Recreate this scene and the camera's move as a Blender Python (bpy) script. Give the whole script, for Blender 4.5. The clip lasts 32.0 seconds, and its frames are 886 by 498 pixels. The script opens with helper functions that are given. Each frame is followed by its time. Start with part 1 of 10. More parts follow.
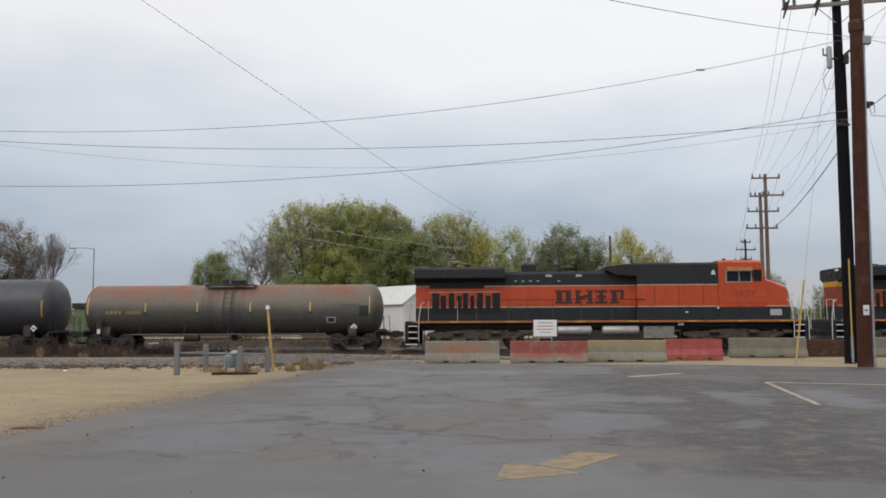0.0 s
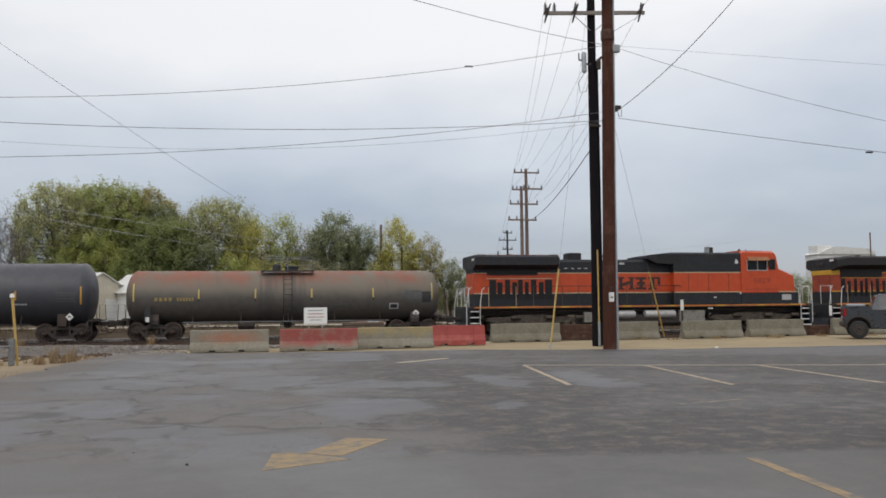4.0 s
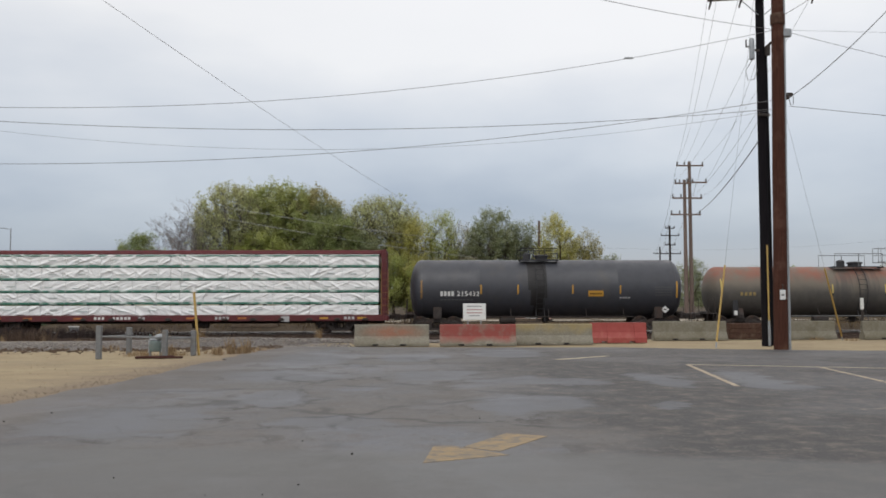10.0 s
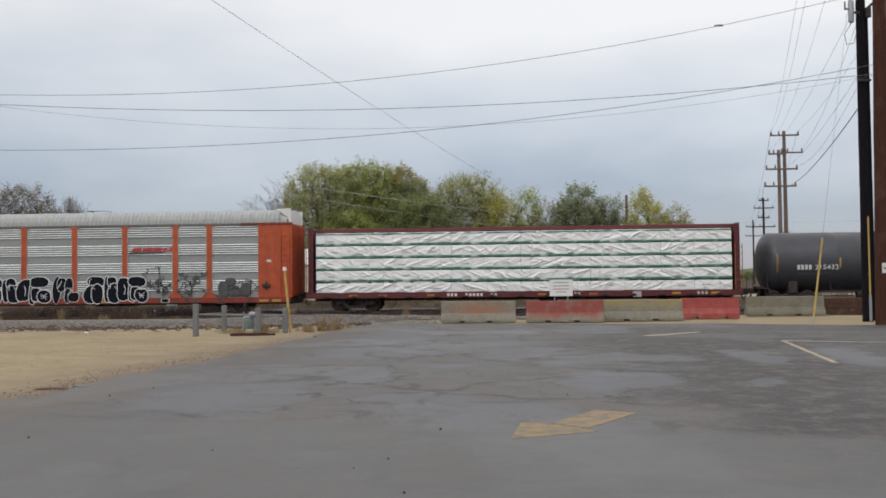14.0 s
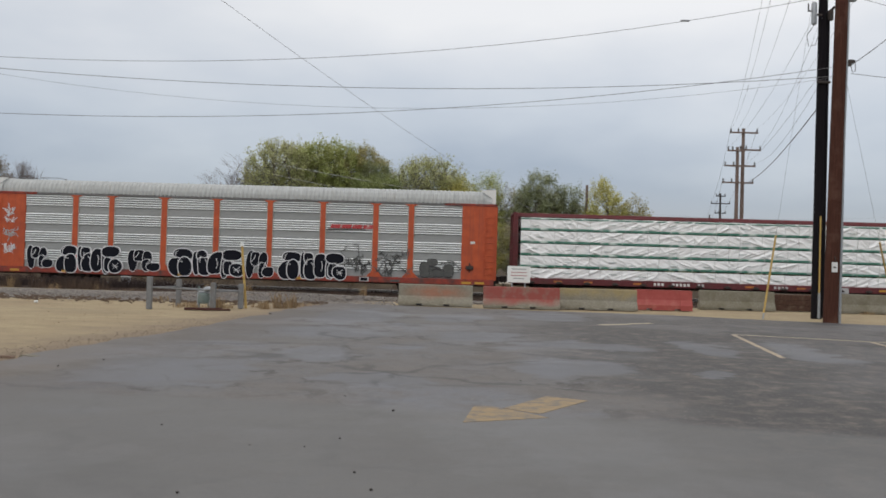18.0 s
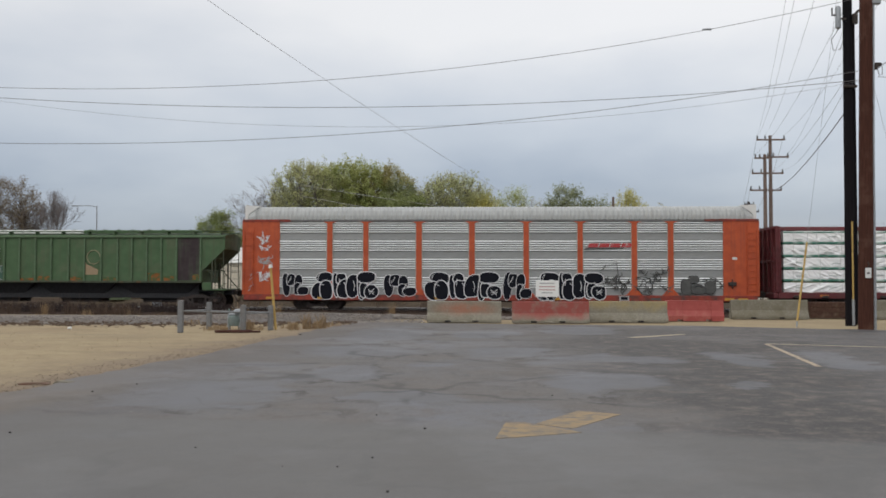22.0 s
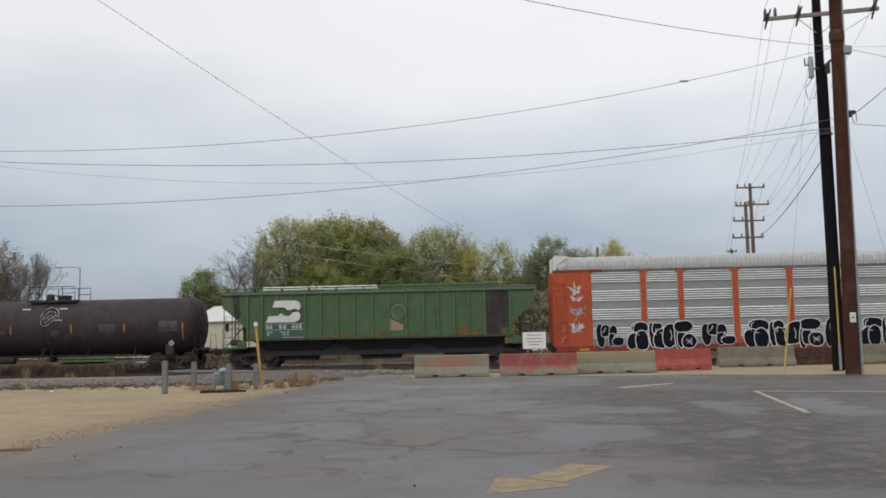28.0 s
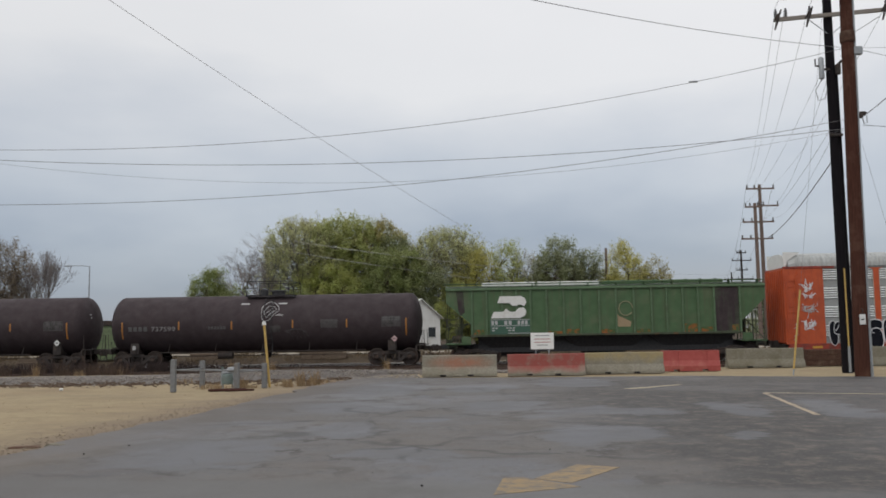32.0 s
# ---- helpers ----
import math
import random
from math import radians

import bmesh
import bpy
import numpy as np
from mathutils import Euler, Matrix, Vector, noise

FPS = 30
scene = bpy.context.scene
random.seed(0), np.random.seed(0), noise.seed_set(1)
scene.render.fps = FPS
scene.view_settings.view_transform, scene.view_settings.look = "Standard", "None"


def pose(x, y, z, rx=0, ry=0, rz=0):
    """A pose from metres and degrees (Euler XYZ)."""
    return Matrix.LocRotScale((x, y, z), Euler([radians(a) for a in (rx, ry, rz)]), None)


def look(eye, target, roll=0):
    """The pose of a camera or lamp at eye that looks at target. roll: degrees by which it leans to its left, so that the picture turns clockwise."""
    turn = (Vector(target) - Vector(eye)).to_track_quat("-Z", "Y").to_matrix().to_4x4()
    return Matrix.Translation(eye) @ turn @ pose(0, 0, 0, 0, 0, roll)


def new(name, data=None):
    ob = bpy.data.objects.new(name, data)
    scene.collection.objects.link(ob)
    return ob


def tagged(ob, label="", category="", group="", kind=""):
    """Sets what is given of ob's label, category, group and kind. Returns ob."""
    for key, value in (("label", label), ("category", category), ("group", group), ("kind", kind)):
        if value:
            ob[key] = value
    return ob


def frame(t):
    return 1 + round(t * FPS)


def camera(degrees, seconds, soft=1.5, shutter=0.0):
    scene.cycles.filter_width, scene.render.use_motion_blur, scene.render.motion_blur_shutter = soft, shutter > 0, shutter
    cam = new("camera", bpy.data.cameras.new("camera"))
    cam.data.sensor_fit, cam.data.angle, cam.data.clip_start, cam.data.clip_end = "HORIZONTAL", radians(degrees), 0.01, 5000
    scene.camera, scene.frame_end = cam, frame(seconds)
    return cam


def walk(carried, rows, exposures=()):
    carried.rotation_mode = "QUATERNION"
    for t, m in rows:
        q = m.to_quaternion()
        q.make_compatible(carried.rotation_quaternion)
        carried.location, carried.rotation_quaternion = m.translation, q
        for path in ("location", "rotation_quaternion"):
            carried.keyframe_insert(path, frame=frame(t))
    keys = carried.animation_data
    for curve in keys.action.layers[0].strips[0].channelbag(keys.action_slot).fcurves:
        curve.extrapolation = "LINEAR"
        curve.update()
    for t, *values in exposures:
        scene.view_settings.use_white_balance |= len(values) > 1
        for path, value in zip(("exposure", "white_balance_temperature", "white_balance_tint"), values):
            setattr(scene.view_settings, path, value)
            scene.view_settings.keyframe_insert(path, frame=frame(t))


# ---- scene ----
cam = camera(53.32, 32.0, soft=1.7)

# t, tilt, lean, turn of the hand-held camera at one standpoint
EYE = (0.0, 0.0, 1.62)
PATH = [
    (0, 94.60, 0.24, 2.99),
    (0.5, 94.77, 0.42, 2.72),
    (1, 95.26, 0.36, 2.40),
    (1.5, 95.26, -0.41, 1.93),
    (2, 93.75, -0.14, 1.11),
    (2.5, 93.65, -0.24, -3.90),
    (3, 93.20, -0.06, -8.49),
    (3.5, 93.73, 0.50, -11.92),
    (5.5, 93.26, 0.78, -11.03),
    (6, 92.94, 0.57, -11.04),
    (6.5, 92.62, 0.60, -9.57),
    (7, 93.06, 0.85, -7.99),
    (7.5, 93.25, 0.80, -6.90),
    (8, 93.25, 0.70, -5.82),
    (8.5, 93.48, 0.70, -5.39),
    (9, 94.11, 0.58, -5.67),
    (9.5, 94.10, 0.09, -6.13),
    (10, 93.52, 0.12, -1.55),
    (10.5, 92.96, 0.59, 2.45),
    (11, 94.10, 1.56, 2.94),
    (11.5, 92.84, 1.20, 3.25),
    (12, 93.35, 1.27, 6.02),
    (12.5, 93.57, 1.97, 6.73),
    (13, 93.30, 1.73, 5.45),
    (13.5, 92.47, 1.53, 4.91),
    (14, 92.05, 0.58, 4.03),
    (14.5, 92.07, -0.88, 3.40),
    (16.5, 91.38, -1.04, 4.44),
    (17, 92.14, -1.27, 1.66),
    (17.5, 91.43, -1.80, 1.17),
    (18, 90.96, -1.67, 1.34),
    (18.5, 90.50, -0.86, 1.45),
    (19, 91.82, 0.09, 2.94),
    (19.5, 92.01, 0.01, 4.13),
    (20, 91.90, 0.68, 3.89),
    (20.5, 92.40, 1.23, 2.56),
    (21, 92.60, 0.86, 1.90),
    (21.5, 92.54, 0.09, 2.49),
    (22, 92.01, -0.14, 3.14),
    (22.5, 91.00, 0.14, 3.28),
    (23, 91.15, 0.29, 2.96),
    (23.5, 90.42, 0.05, 3.44),
    (24, 91.76, 0.42, 3.33),
    (24.5, 92.63, 0.16, 2.61),
    (25, 93.32, 0.41, 3.56),
    (25.5, 93.75, 0.42, 2.56),
    (27.5, 95.43, 0.95, 2.04),
    (28, 95.49, 1.16, 2.28),
    (28.5, 95.88, 1.33, 1.15),
    (29, 96.62, 0.97, 1.36),
    (29.5, 95.53, 0.74, 1.88),
    (30, 95.22, 0.66, 2.17),
    (30.5, 95.41, 0.87, 2.40),
    (31, 95.58, 0.54, 1.98),
    (31.5, 95.67, 0.70, 2.32),
    (32, 95.50, 0.88, 2.79),
]
walk(cam, [(t, pose(*EYE, rx, ry, rz)) for t, rx, ry, rz in PATH],
     exposures=((0, 0.0), (14, 0.0), (17, -0.05), (25, -0.05), (28, -0.04), (30, -0.17), (32, -0.17)))


# metres that the train has rolled, second by second
ROLLED = [
    0.00, 4.01, 7.94, 11.80, 15.63, 19.46, 23.27, 27.05, 30.79, 34.49, 38.13, 41.72, 45.24, 48.71, 52.12, 55.49, 58.81,
    62.08, 65.31, 68.48, 71.58, 74.61, 77.58, 80.51, 83.41, 86.32, 89.22, 92.12, 95.02, 97.92, 100.82, 103.72, 106.62,
]


# ---- light: an overcast sky with a veiled sun ----
def make_world():
    w = bpy.data.worlds.new("overcast")
    scene.world = w
    w.use_nodes = True
    nt = w.node_tree
    nt.nodes.clear()
    N = nt.nodes.new
    out, bg = N("ShaderNodeOutputWorld"), N("ShaderNodeBackground")
    sky = N("ShaderNodeTexSky")
    sky.sky_type, sky.sun_disc = "NISHITA", False
    sky.sun_elevation, sky.sun_rotation = radians(48), radians(25)
    co, sep = N("ShaderNodeTexCoord"), N("ShaderNodeSeparateXYZ")
    nt.links.new(co.outputs["Generated"], sep.inputs[0])
    ramp = N("ShaderNodeValToRGB")
    e = ramp.color_ramp.elements
    e[0].position, e[0].color = 0.0, (0.262, 0.298, 0.375, 1)
    e[1].position, e[1].color = 1.0, (0.893, 0.885, 0.882, 1)
    for p, c in ((0.07, (0.278, 0.322, 0.405, 1)), (0.16, (0.478, 0.510, 0.560, 1)), (0.30, (0.780, 0.770, 0.758, 1)), (0.5, (0.888, 0.868, 0.850, 1))):
        k = ramp.color_ramp.elements.new(p)
        k.color = c
    # cloud banks: flattened noise bends the height at which the grey brightens
    mp = N("ShaderNodeMapping")
    mp.inputs["Scale"].default_value = (2.4, 2.4, 6.0)
    nz = N("ShaderNodeTexNoise")
    nz.inputs["Scale"].default_value, nz.inputs["Detail"].default_value, nz.inputs["Roughness"].default_value = 1.0, 5, 0.5
    nt.links.new(co.outputs["Generated"], mp.inputs[0])
    nt.links.new(mp.outputs[0], nz.inputs["Vector"])
    a = N("ShaderNodeMath")
    a.operation = "MULTIPLY_ADD"
    a.inputs[1].default_value, a.inputs[2].default_value = 0.28, -0.145
    nt.links.new(nz.outputs["Fac"], a.inputs[0])
    b = N("ShaderNodeMath")
    b.operation = "ADD"
    nt.links.new(sep.outputs["Z"], b.inputs[0])
    nt.links.new(a.outputs[0], b.inputs[1])
    nt.links.new(b.outputs[0], ramp.inputs[0])
    # a little of the clear sky's colour behind the cloud
    k = N("ShaderNodeVectorMath")
    k.operation = "SCALE"
    k.inputs["Scale"].default_value = 0.02
    nt.links.new(sky.outputs[0], k.inputs[0])
    add = N("ShaderNodeVectorMath")
    add.operation = "ADD"
    nt.links.new(ramp.outputs[0], add.inputs[0])
    nt.links.new(k.outputs[0], add.inputs[1])
    nt.links.new(add.outputs[0], bg.inputs["Color"])
    bg.inputs["Strength"].default_value = 1.0
    nt.links.new(bg.outputs[0], out.inputs["Surface"])


make_world()
sun = new("sun", bpy.data.lights.new("sun", "SUN"))
sun.data.energy, sun.data.angle, sun.data.color = 0.9, radians(40), (1.0, 0.97, 0.93)
sun.matrix_basis = look((-20, -30, 50), (0, 10, 0))
scene.view_settings.exposure = 0.0

# ---- materials ----
def mix(nt, fac, a, b, mode="MIX"):
    n = nt.nodes.new("ShaderNodeMix")
    n.data_type, n.blend_type = "RGBA", mode
    for sock, v in ((n.inputs[0], fac), (n.inputs[6], a), (n.inputs[7], b)):
        if hasattr(v, "links"):
            nt.links.new(v, sock)
        else:
            sock.default_value = v if not isinstance(v, tuple) else (*v[:3], 1)
    return n.outputs[2]


def noise_fac(nt, vec, scale, detail=4, lo=0.35, hi=0.65, rough=0.55, stretch=None):
    if stretch:
        m = nt.nodes.new("ShaderNodeMapping")
        m.inputs["Scale"].default_value = stretch
        nt.links.new(vec, m.inputs[0])
        vec = m.outputs[0]
    n = nt.nodes.new("ShaderNodeTexNoise")
    n.inputs["Scale"].default_value, n.inputs["Detail"].default_value, n.inputs["Roughness"].default_value = scale, detail, rough
    nt.links.new(vec, n.inputs["Vector"])
    r = nt.nodes.new("ShaderNodeMapRange")
    r.inputs[1].default_value, r.inputs[2].default_value = lo, hi
    nt.links.new(n.outputs["Fac"], r.inputs[0])
    return r.outputs[0]


def start(name, coords="Object"):
    m = bpy.data.materials.new(name)
    m.use_nodes = True
    nt = m.node_tree
    co = nt.nodes.new("ShaderNodeTexCoord")
    return m, nt, nt.nodes["Principled BSDF"], co.outputs[coords]


def bump(nt, bs, fac, strength, dist):
    b = nt.nodes.new("ShaderNodeBump")
    b.inputs["Strength"].default_value, b.inputs["Distance"].default_value = strength, dist
    nt.links.new(fac, b.inputs["Height"])
    nt.links.new(b.outputs[0], bs.inputs["Normal"])


def surf(name, base, second=None, rough=0.6, metal=0.0, grain=30.0, stain=1.5, stain_col=None, stain_lo=0.52, stain_hi=0.75,
         bumpy=0.2, dist=0.004, stretch=None, streaks=0.0, streak_col=(0.1, 0.05, 0.03), rand=0.0):
    """One surface: base colour broken by a fine grain, larger stains and, on request, streaks that run down."""
    m, nt, bs, co = start(name)
    second = second or tuple(c * 0.8 for c in base)
    g = noise_fac(nt, co, grain, 5, 0.3, 0.7, stretch=stretch)
    col = mix(nt, g, base, second)
    if stain_col:
        s = noise_fac(nt, co, stain, 6, stain_lo, stain_hi, 0.62)
        col = mix(nt, s, col, stain_col)
    if streaks:
        s = noise_fac(nt, co, 1.0, 5, 0.62 - 0.2 * streaks, 0.85, 0.6, (5.0, 5.0, 0.25))
        col = mix(nt, s, col, streak_col)
    if rand:
        oi = nt.nodes.new("ShaderNodeObjectInfo")
        r = nt.nodes.new("ShaderNodeMapRange")
        r.inputs[3].default_value, r.inputs[4].default_value = 1 - rand, 1 + rand
        nt.links.new(oi.outputs["Random"], r.inputs[0])
        sc = nt.nodes.new("ShaderNodeVectorMath")
        sc.operation = "SCALE"
        nt.links.new(col, sc.inputs[0])
        nt.links.new(r.outputs[0], sc.inputs["Scale"])
        col = sc.outputs[0]
    nt.links.new(col, bs.inputs["Base Color"])
    rr = nt.nodes.new("ShaderNodeMapRange")
    rr.inputs[3].default_value, rr.inputs[4].default_value = max(rough - 0.1, 0.05), min(rough + 0.12, 1)
    nt.links.new(g, rr.inputs[0])
    nt.links.new(rr.outputs[0], bs.inputs["Roughness"])
    bs.inputs["Metallic"].default_value = metal
    if rough > 0.82:
        bs.inputs["Specular IOR Level"].default_value = 0.12
    if bumpy:
        bump(nt, bs, g, bumpy, dist)
    return m

# ---- mesh helpers ----
class MB:
    """A mesh in the making: lists of corners and faces."""

    def __init__(self):
        self.v, self.f = [], []

    def add(self, verts, faces):
        k = len(self.v)
        self.v += [tuple(p) for p in verts]
        self.f += [tuple(i + k for i in fc) for fc in faces]
        return self

    def box(self, x0, y0, z0, x1, y1, z1, b=0.0):
        x0, x1, y0, y1, z0, z1 = min(x0, x1), max(x0, x1), min(y0, y1), max(y0, y1), min(z0, z1), max(z0, z1)
        if b <= 0:
            vs = [(x, y, z) for z in (z0, z1) for y in (y0, y1) for x in (x0, x1)]
            return self.add(vs, [(0, 2, 3, 1), (4, 5, 7, 6), (0, 1, 5, 4), (2, 6, 7, 3), (0, 4, 6, 2), (1, 3, 7, 5)])
        b = min(b, (x1 - x0) * 0.45, (y1 - y0) * 0.45, (z1 - z0) * 0.45)
        rings = []
        for z, k in ((z0, b), (z0 + b, 0), (z1 - b, 0), (z1, b)):
            xa, xb, ya, yb = x0 + k, x1 - k, y0 + k, y1 - k
            c = b if k == 0 else b * 0.5
            rings.append([(xa + c, ya, z), (xb - c, ya, z), (xb, ya + c, z), (xb, yb - c, z), (xb - c, yb, z), (xa + c, yb, z), (xa, yb - c, z), (xa, ya + c, z)])
        return self.loft(rings)

    def loft(self, rings, close=True, caps=True):
        n = len(rings[0])
        vs = [p for r in rings for p in r]
        fs = []
        for i in range(len(rings) - 1):
            for j in range(n if close else n - 1):
                a, b = i * n + j, i * n + (j + 1) % n
                fs.append((a, b, b + n, a + n))
        if caps:
            fs.append(tuple(range(n))[::-1])
            fs.append(tuple((len(rings) - 1) * n + j for j in range(n)))
        return self.add(vs, fs)

    def cyl(self, p0, p1, r0, r1=None, n=12, caps=True):
        r1 = r0 if r1 is None else r1
        p0, p1 = Vector(p0), Vector(p1)
        d = (p1 - p0).normalized()
        u = d.orthogonal().normalized()
        w = d.cross(u)
        ring = lambda p, r: [p + (u * math.cos(a) + w * math.sin(a)) * r for a in (2 * math.pi * i / n for i in range(n))]
        return self.loft([ring(p0, r0), ring(p1, r1)], caps=caps)

    def tube(self, pts, r, n=6):
        pts = [Vector(p) for p in pts]
        rings = []
        u = None
        for i, p in enumerate(pts):
            d = (pts[min(i + 1, len(pts) - 1)] - pts[max(i - 1, 0)]).normalized()
            u = d.orthogonal().normalized() if u is None else (u - d * u.dot(d)).normalized()
            w = d.cross(u)
            rr = r[i] if isinstance(r, (list, tuple)) else r
            rings.append([p + (u * math.cos(a) + w * math.sin(a)) * rr for a in (2 * math.pi * k / n for k in range(n))])
        return self.loft(rings)

    def prism(self, poly, axis, a0, a1):
        """A flat outline pushed along an axis; poly lies in the two other axes, in xyz order."""
        def at(p, a):
            q = list(p)
            q.insert("xyz".index(axis), a)
            return tuple(q)
        return self.loft([[at(p, a0) for p in poly], [at(p, a1) for p in poly]])

    def lathe(self, prof, n=32, centre=(0, 0, 0), axis="x"):
        """prof: (place along the axis, radius) from end to end."""
        rings = []
        for s, r in prof:
            ring = []
            for i in range(n):
                a = 2 * math.pi * i / n
                c, d = math.cos(a) * r, math.sin(a) * r
                q = {"x": (s, c, d), "y": (d, s, c), "z": (c, d, s)}[axis]
                ring.append(tuple(q[k] + centre[k] for k in range(3)))
            rings.append(ring)
        return self.loft(rings)

    def mesh(self, name, smooth=0.0):
        me = bpy.data.meshes.new(name)
        me.from_pydata(self.v, [], self.f)
        me.update()
        bm = bmesh.new()
        bm.from_mesh(me)
        bmesh.ops.recalc_face_normals(bm, faces=bm.faces)
        bm.to_mesh(me)
        bm.free()
        if smooth:
            me.polygons.foreach_set("use_smooth", [True] * len(me.polygons))
            me.set_sharp_from_angle(angle=radians(smooth))
        return me


def part(name, mb, material, parent=None, label="", smooth=0.0, loc=None):
    me = mb if isinstance(mb, bpy.types.Mesh) else mb.mesh(name, smooth)
    if material and not me.materials:
        me.materials.append(material)
    ob = new(name, me)
    if parent:
        ob.parent = parent
    if loc:
        ob.location = loc
    if label:
        ob["label"] = label
    return ob


def thing(name, label, category, group="", kind="", at=(0, 0, 0), turn=0.0):
    ob = new(name)
    ob.empty_display_size = 0.3
    ob.matrix_basis = pose(*at, 0, 0, turn)
    return tagged(ob, label, category, group, kind)


def solid(name, mb, material, label, category="", group="", kind="", smooth=0.0, at=(0, 0, 0), turn=0.0):
    ob = part(name, mb, material, None, "", smooth)
    ob.matrix_basis = pose(*at, 0, 0, turn)
    return tagged(ob, label, category, group, kind)


def lettering(text, height, material, parent, origin, name="lettering", width=None, label="", thick=0.004):
    """Words on a side that faces -y, built from the built-in font as a thin mesh; origin is their lower left corner."""
    cu = bpy.data.curves.new("words", "FONT")
    cu.body, cu.size, cu.extrude, cu.resolution_u = text, 1.0, thick / 2, 2
    tmp = bpy.data.objects.new("words", cu)
    me = bpy.data.meshes.new_from_object(tmp)
    bpy.data.objects.remove(tmp)
    co = np.empty(len(me.vertices) * 3)
    me.vertices.foreach_get("co", co)
    co = co.reshape(-1, 3)
    co -= [co[:, 0].min(), co[:, 1].min(), 0]
    sy = height / co[:, 1].max()
    sx = (width / co[:, 0].max()) if width else sy
    out = np.stack([co[:, 0] * sx + origin[0], origin[1] - co[:, 2], co[:, 1] * sy + origin[2]], 1)
    me.vertices.foreach_set("co", out.ravel())
    me.materials.clear()
    me.materials.append(material)
    ob = new(name, me)
    ob.parent = parent
    if label:
        ob["label"] = label
    return ob

M_STEEL = surf("dark_steel", (0.046, 0.036, 0.032), (0.026, 0.021, 0.019), 0.72, grain=12, stain=2, stain_col=(0.075, 0.043, 0.030))
M_RAIL = surf("rail_steel", (0.10, 0.06, 0.045), (0.06, 0.04, 0.03), 0.6, grain=10)
M_SHINY = surf("polished_rail", (0.45, 0.44, 0.43), (0.38, 0.37, 0.36), 0.3, 0.9, grain=15, bumpy=0.05)
M_WHEEL = surf("wheel_steel", (0.075, 0.058, 0.050), (0.045, 0.033, 0.028), 0.62, 0.2, grain=10, stain=3, stain_col=(0.13, 0.07, 0.045))
M_CONC = surf("concrete", (0.245, 0.228, 0.182), (0.175, 0.162, 0.127), 0.9, grain=14, stain=1.6, stain_col=(0.155, 0.14, 0.098), stain_lo=0.45, stain_hi=0.7, bumpy=0.35, dist=0.006)
M_ORANGE = surf("orange_paint", (0.54, 0.072, 0.016), (0.46, 0.058, 0.015), 0.45, grain=3, stain=1.2, stain_col=(0.40, 0.05, 0.02), stain_lo=0.55, stain_hi=0.9, bumpy=0.05, streaks=0.25, streak_col=(0.25, 0.05, 0.02))
M_DKGREEN = surf("dark_green_paint", (0.0105, 0.0130, 0.0180), (0.0140, 0.0165, 0.0215), 0.66, grain=4, stain=1.5, stain_col=(0.030, 0.022, 0.019), bumpy=0.05)
M_TANK_BLACK = surf("black_tank_paint", (0.056, 0.058, 0.069), (0.047, 0.049, 0.059), 0.44, grain=2.0, stain=0.6, stain_col=(0.07, 0.066, 0.064), streaks=0.1, streak_col=(0.075, 0.07, 0.066), bumpy=0.04)
M_WOODPOLE = surf("pole_wood", (0.088, 0.036, 0.024), (0.048, 0.021, 0.016), 0.85, grain=3, stretch=(14, 14, 0.5), stain=0.8, stain_col=(0.14, 0.078, 0.056), bumpy=0.4, dist=0.01)
M_BLACKPOLE = surf("creosote_wood", (0.014, 0.012, 0.014), (0.009, 0.008, 0.010), 0.9, grain=3, stretch=(14, 14, 0.5), bumpy=0.4, dist=0.01)
M_PEN = surf("weathered_grey_steel", (0.20, 0.205, 0.21), (0.15, 0.155, 0.16), 0.65, 0.1, grain=10, stain=3, stain_col=(0.16, 0.145, 0.125))
M_YELLOW = surf("yellow_paint", (0.53, 0.36, 0.11), (0.46, 0.31, 0.09), 0.5, grain=8, stain=4, stain_col=(0.42, 0.25, 0.07))
M_WHITE = surf("white_paint", (0.72, 0.72, 0.70), (0.66, 0.66, 0.64), 0.6, grain=8, stain=2, stain_col=(0.55, 0.53, 0.49))
M_PALEWIRE = surf("pale_wire", (0.46, 0.46, 0.45), (0.40, 0.40, 0.39), 0.6, bumpy=0)
M_WIRE = surf("wire", (0.17, 0.165, 0.17), (0.13, 0.125, 0.13), 0.6, bumpy=0)
M_GALV = surf("galvanised_steel", (0.36, 0.38, 0.40), (0.29, 0.31, 0.33), 0.5, 0.4, grain=10, stain=3, stain_col=(0.25, 0.24, 0.22))
M_GREEN = surf("green_paint", (0.068, 0.134, 0.056), (0.054, 0.108, 0.046), 0.60, grain=2, stain=0.9, stain_col=(0.105, 0.135, 0.072), streaks=0.65, streak_col=(0.082, 0.085, 0.046), bumpy=0.05)
M_MAROON = surf("maroon_paint", (0.13, 0.022, 0.026), (0.10, 0.018, 0.02), 0.55, grain=4, stain=1.4, stain_col=(0.08, 0.03, 0.028), bumpy=0.05)
M_BALLAST = surf("ballast", (0.25, 0.23, 0.215), (0.13, 0.118, 0.112), 0.95, grain=9, stain=0.5, stain_col=(0.21, 0.16, 0.105), bumpy=1.0, dist=0.05)
M_RUSTBED = surf("stained_track_bed", (0.085, 0.060, 0.046), (0.050, 0.036, 0.029), 0.95, grain=8, stain=0.7, stain_col=(0.13, 0.10, 0.075), bumpy=1.0, dist=0.04)
M_TIE = surf("tie_wood", (0.085, 0.06, 0.045), (0.05, 0.038, 0.03), 0.9, grain=4, stretch=(10, 0.6, 10), bumpy=0.4)
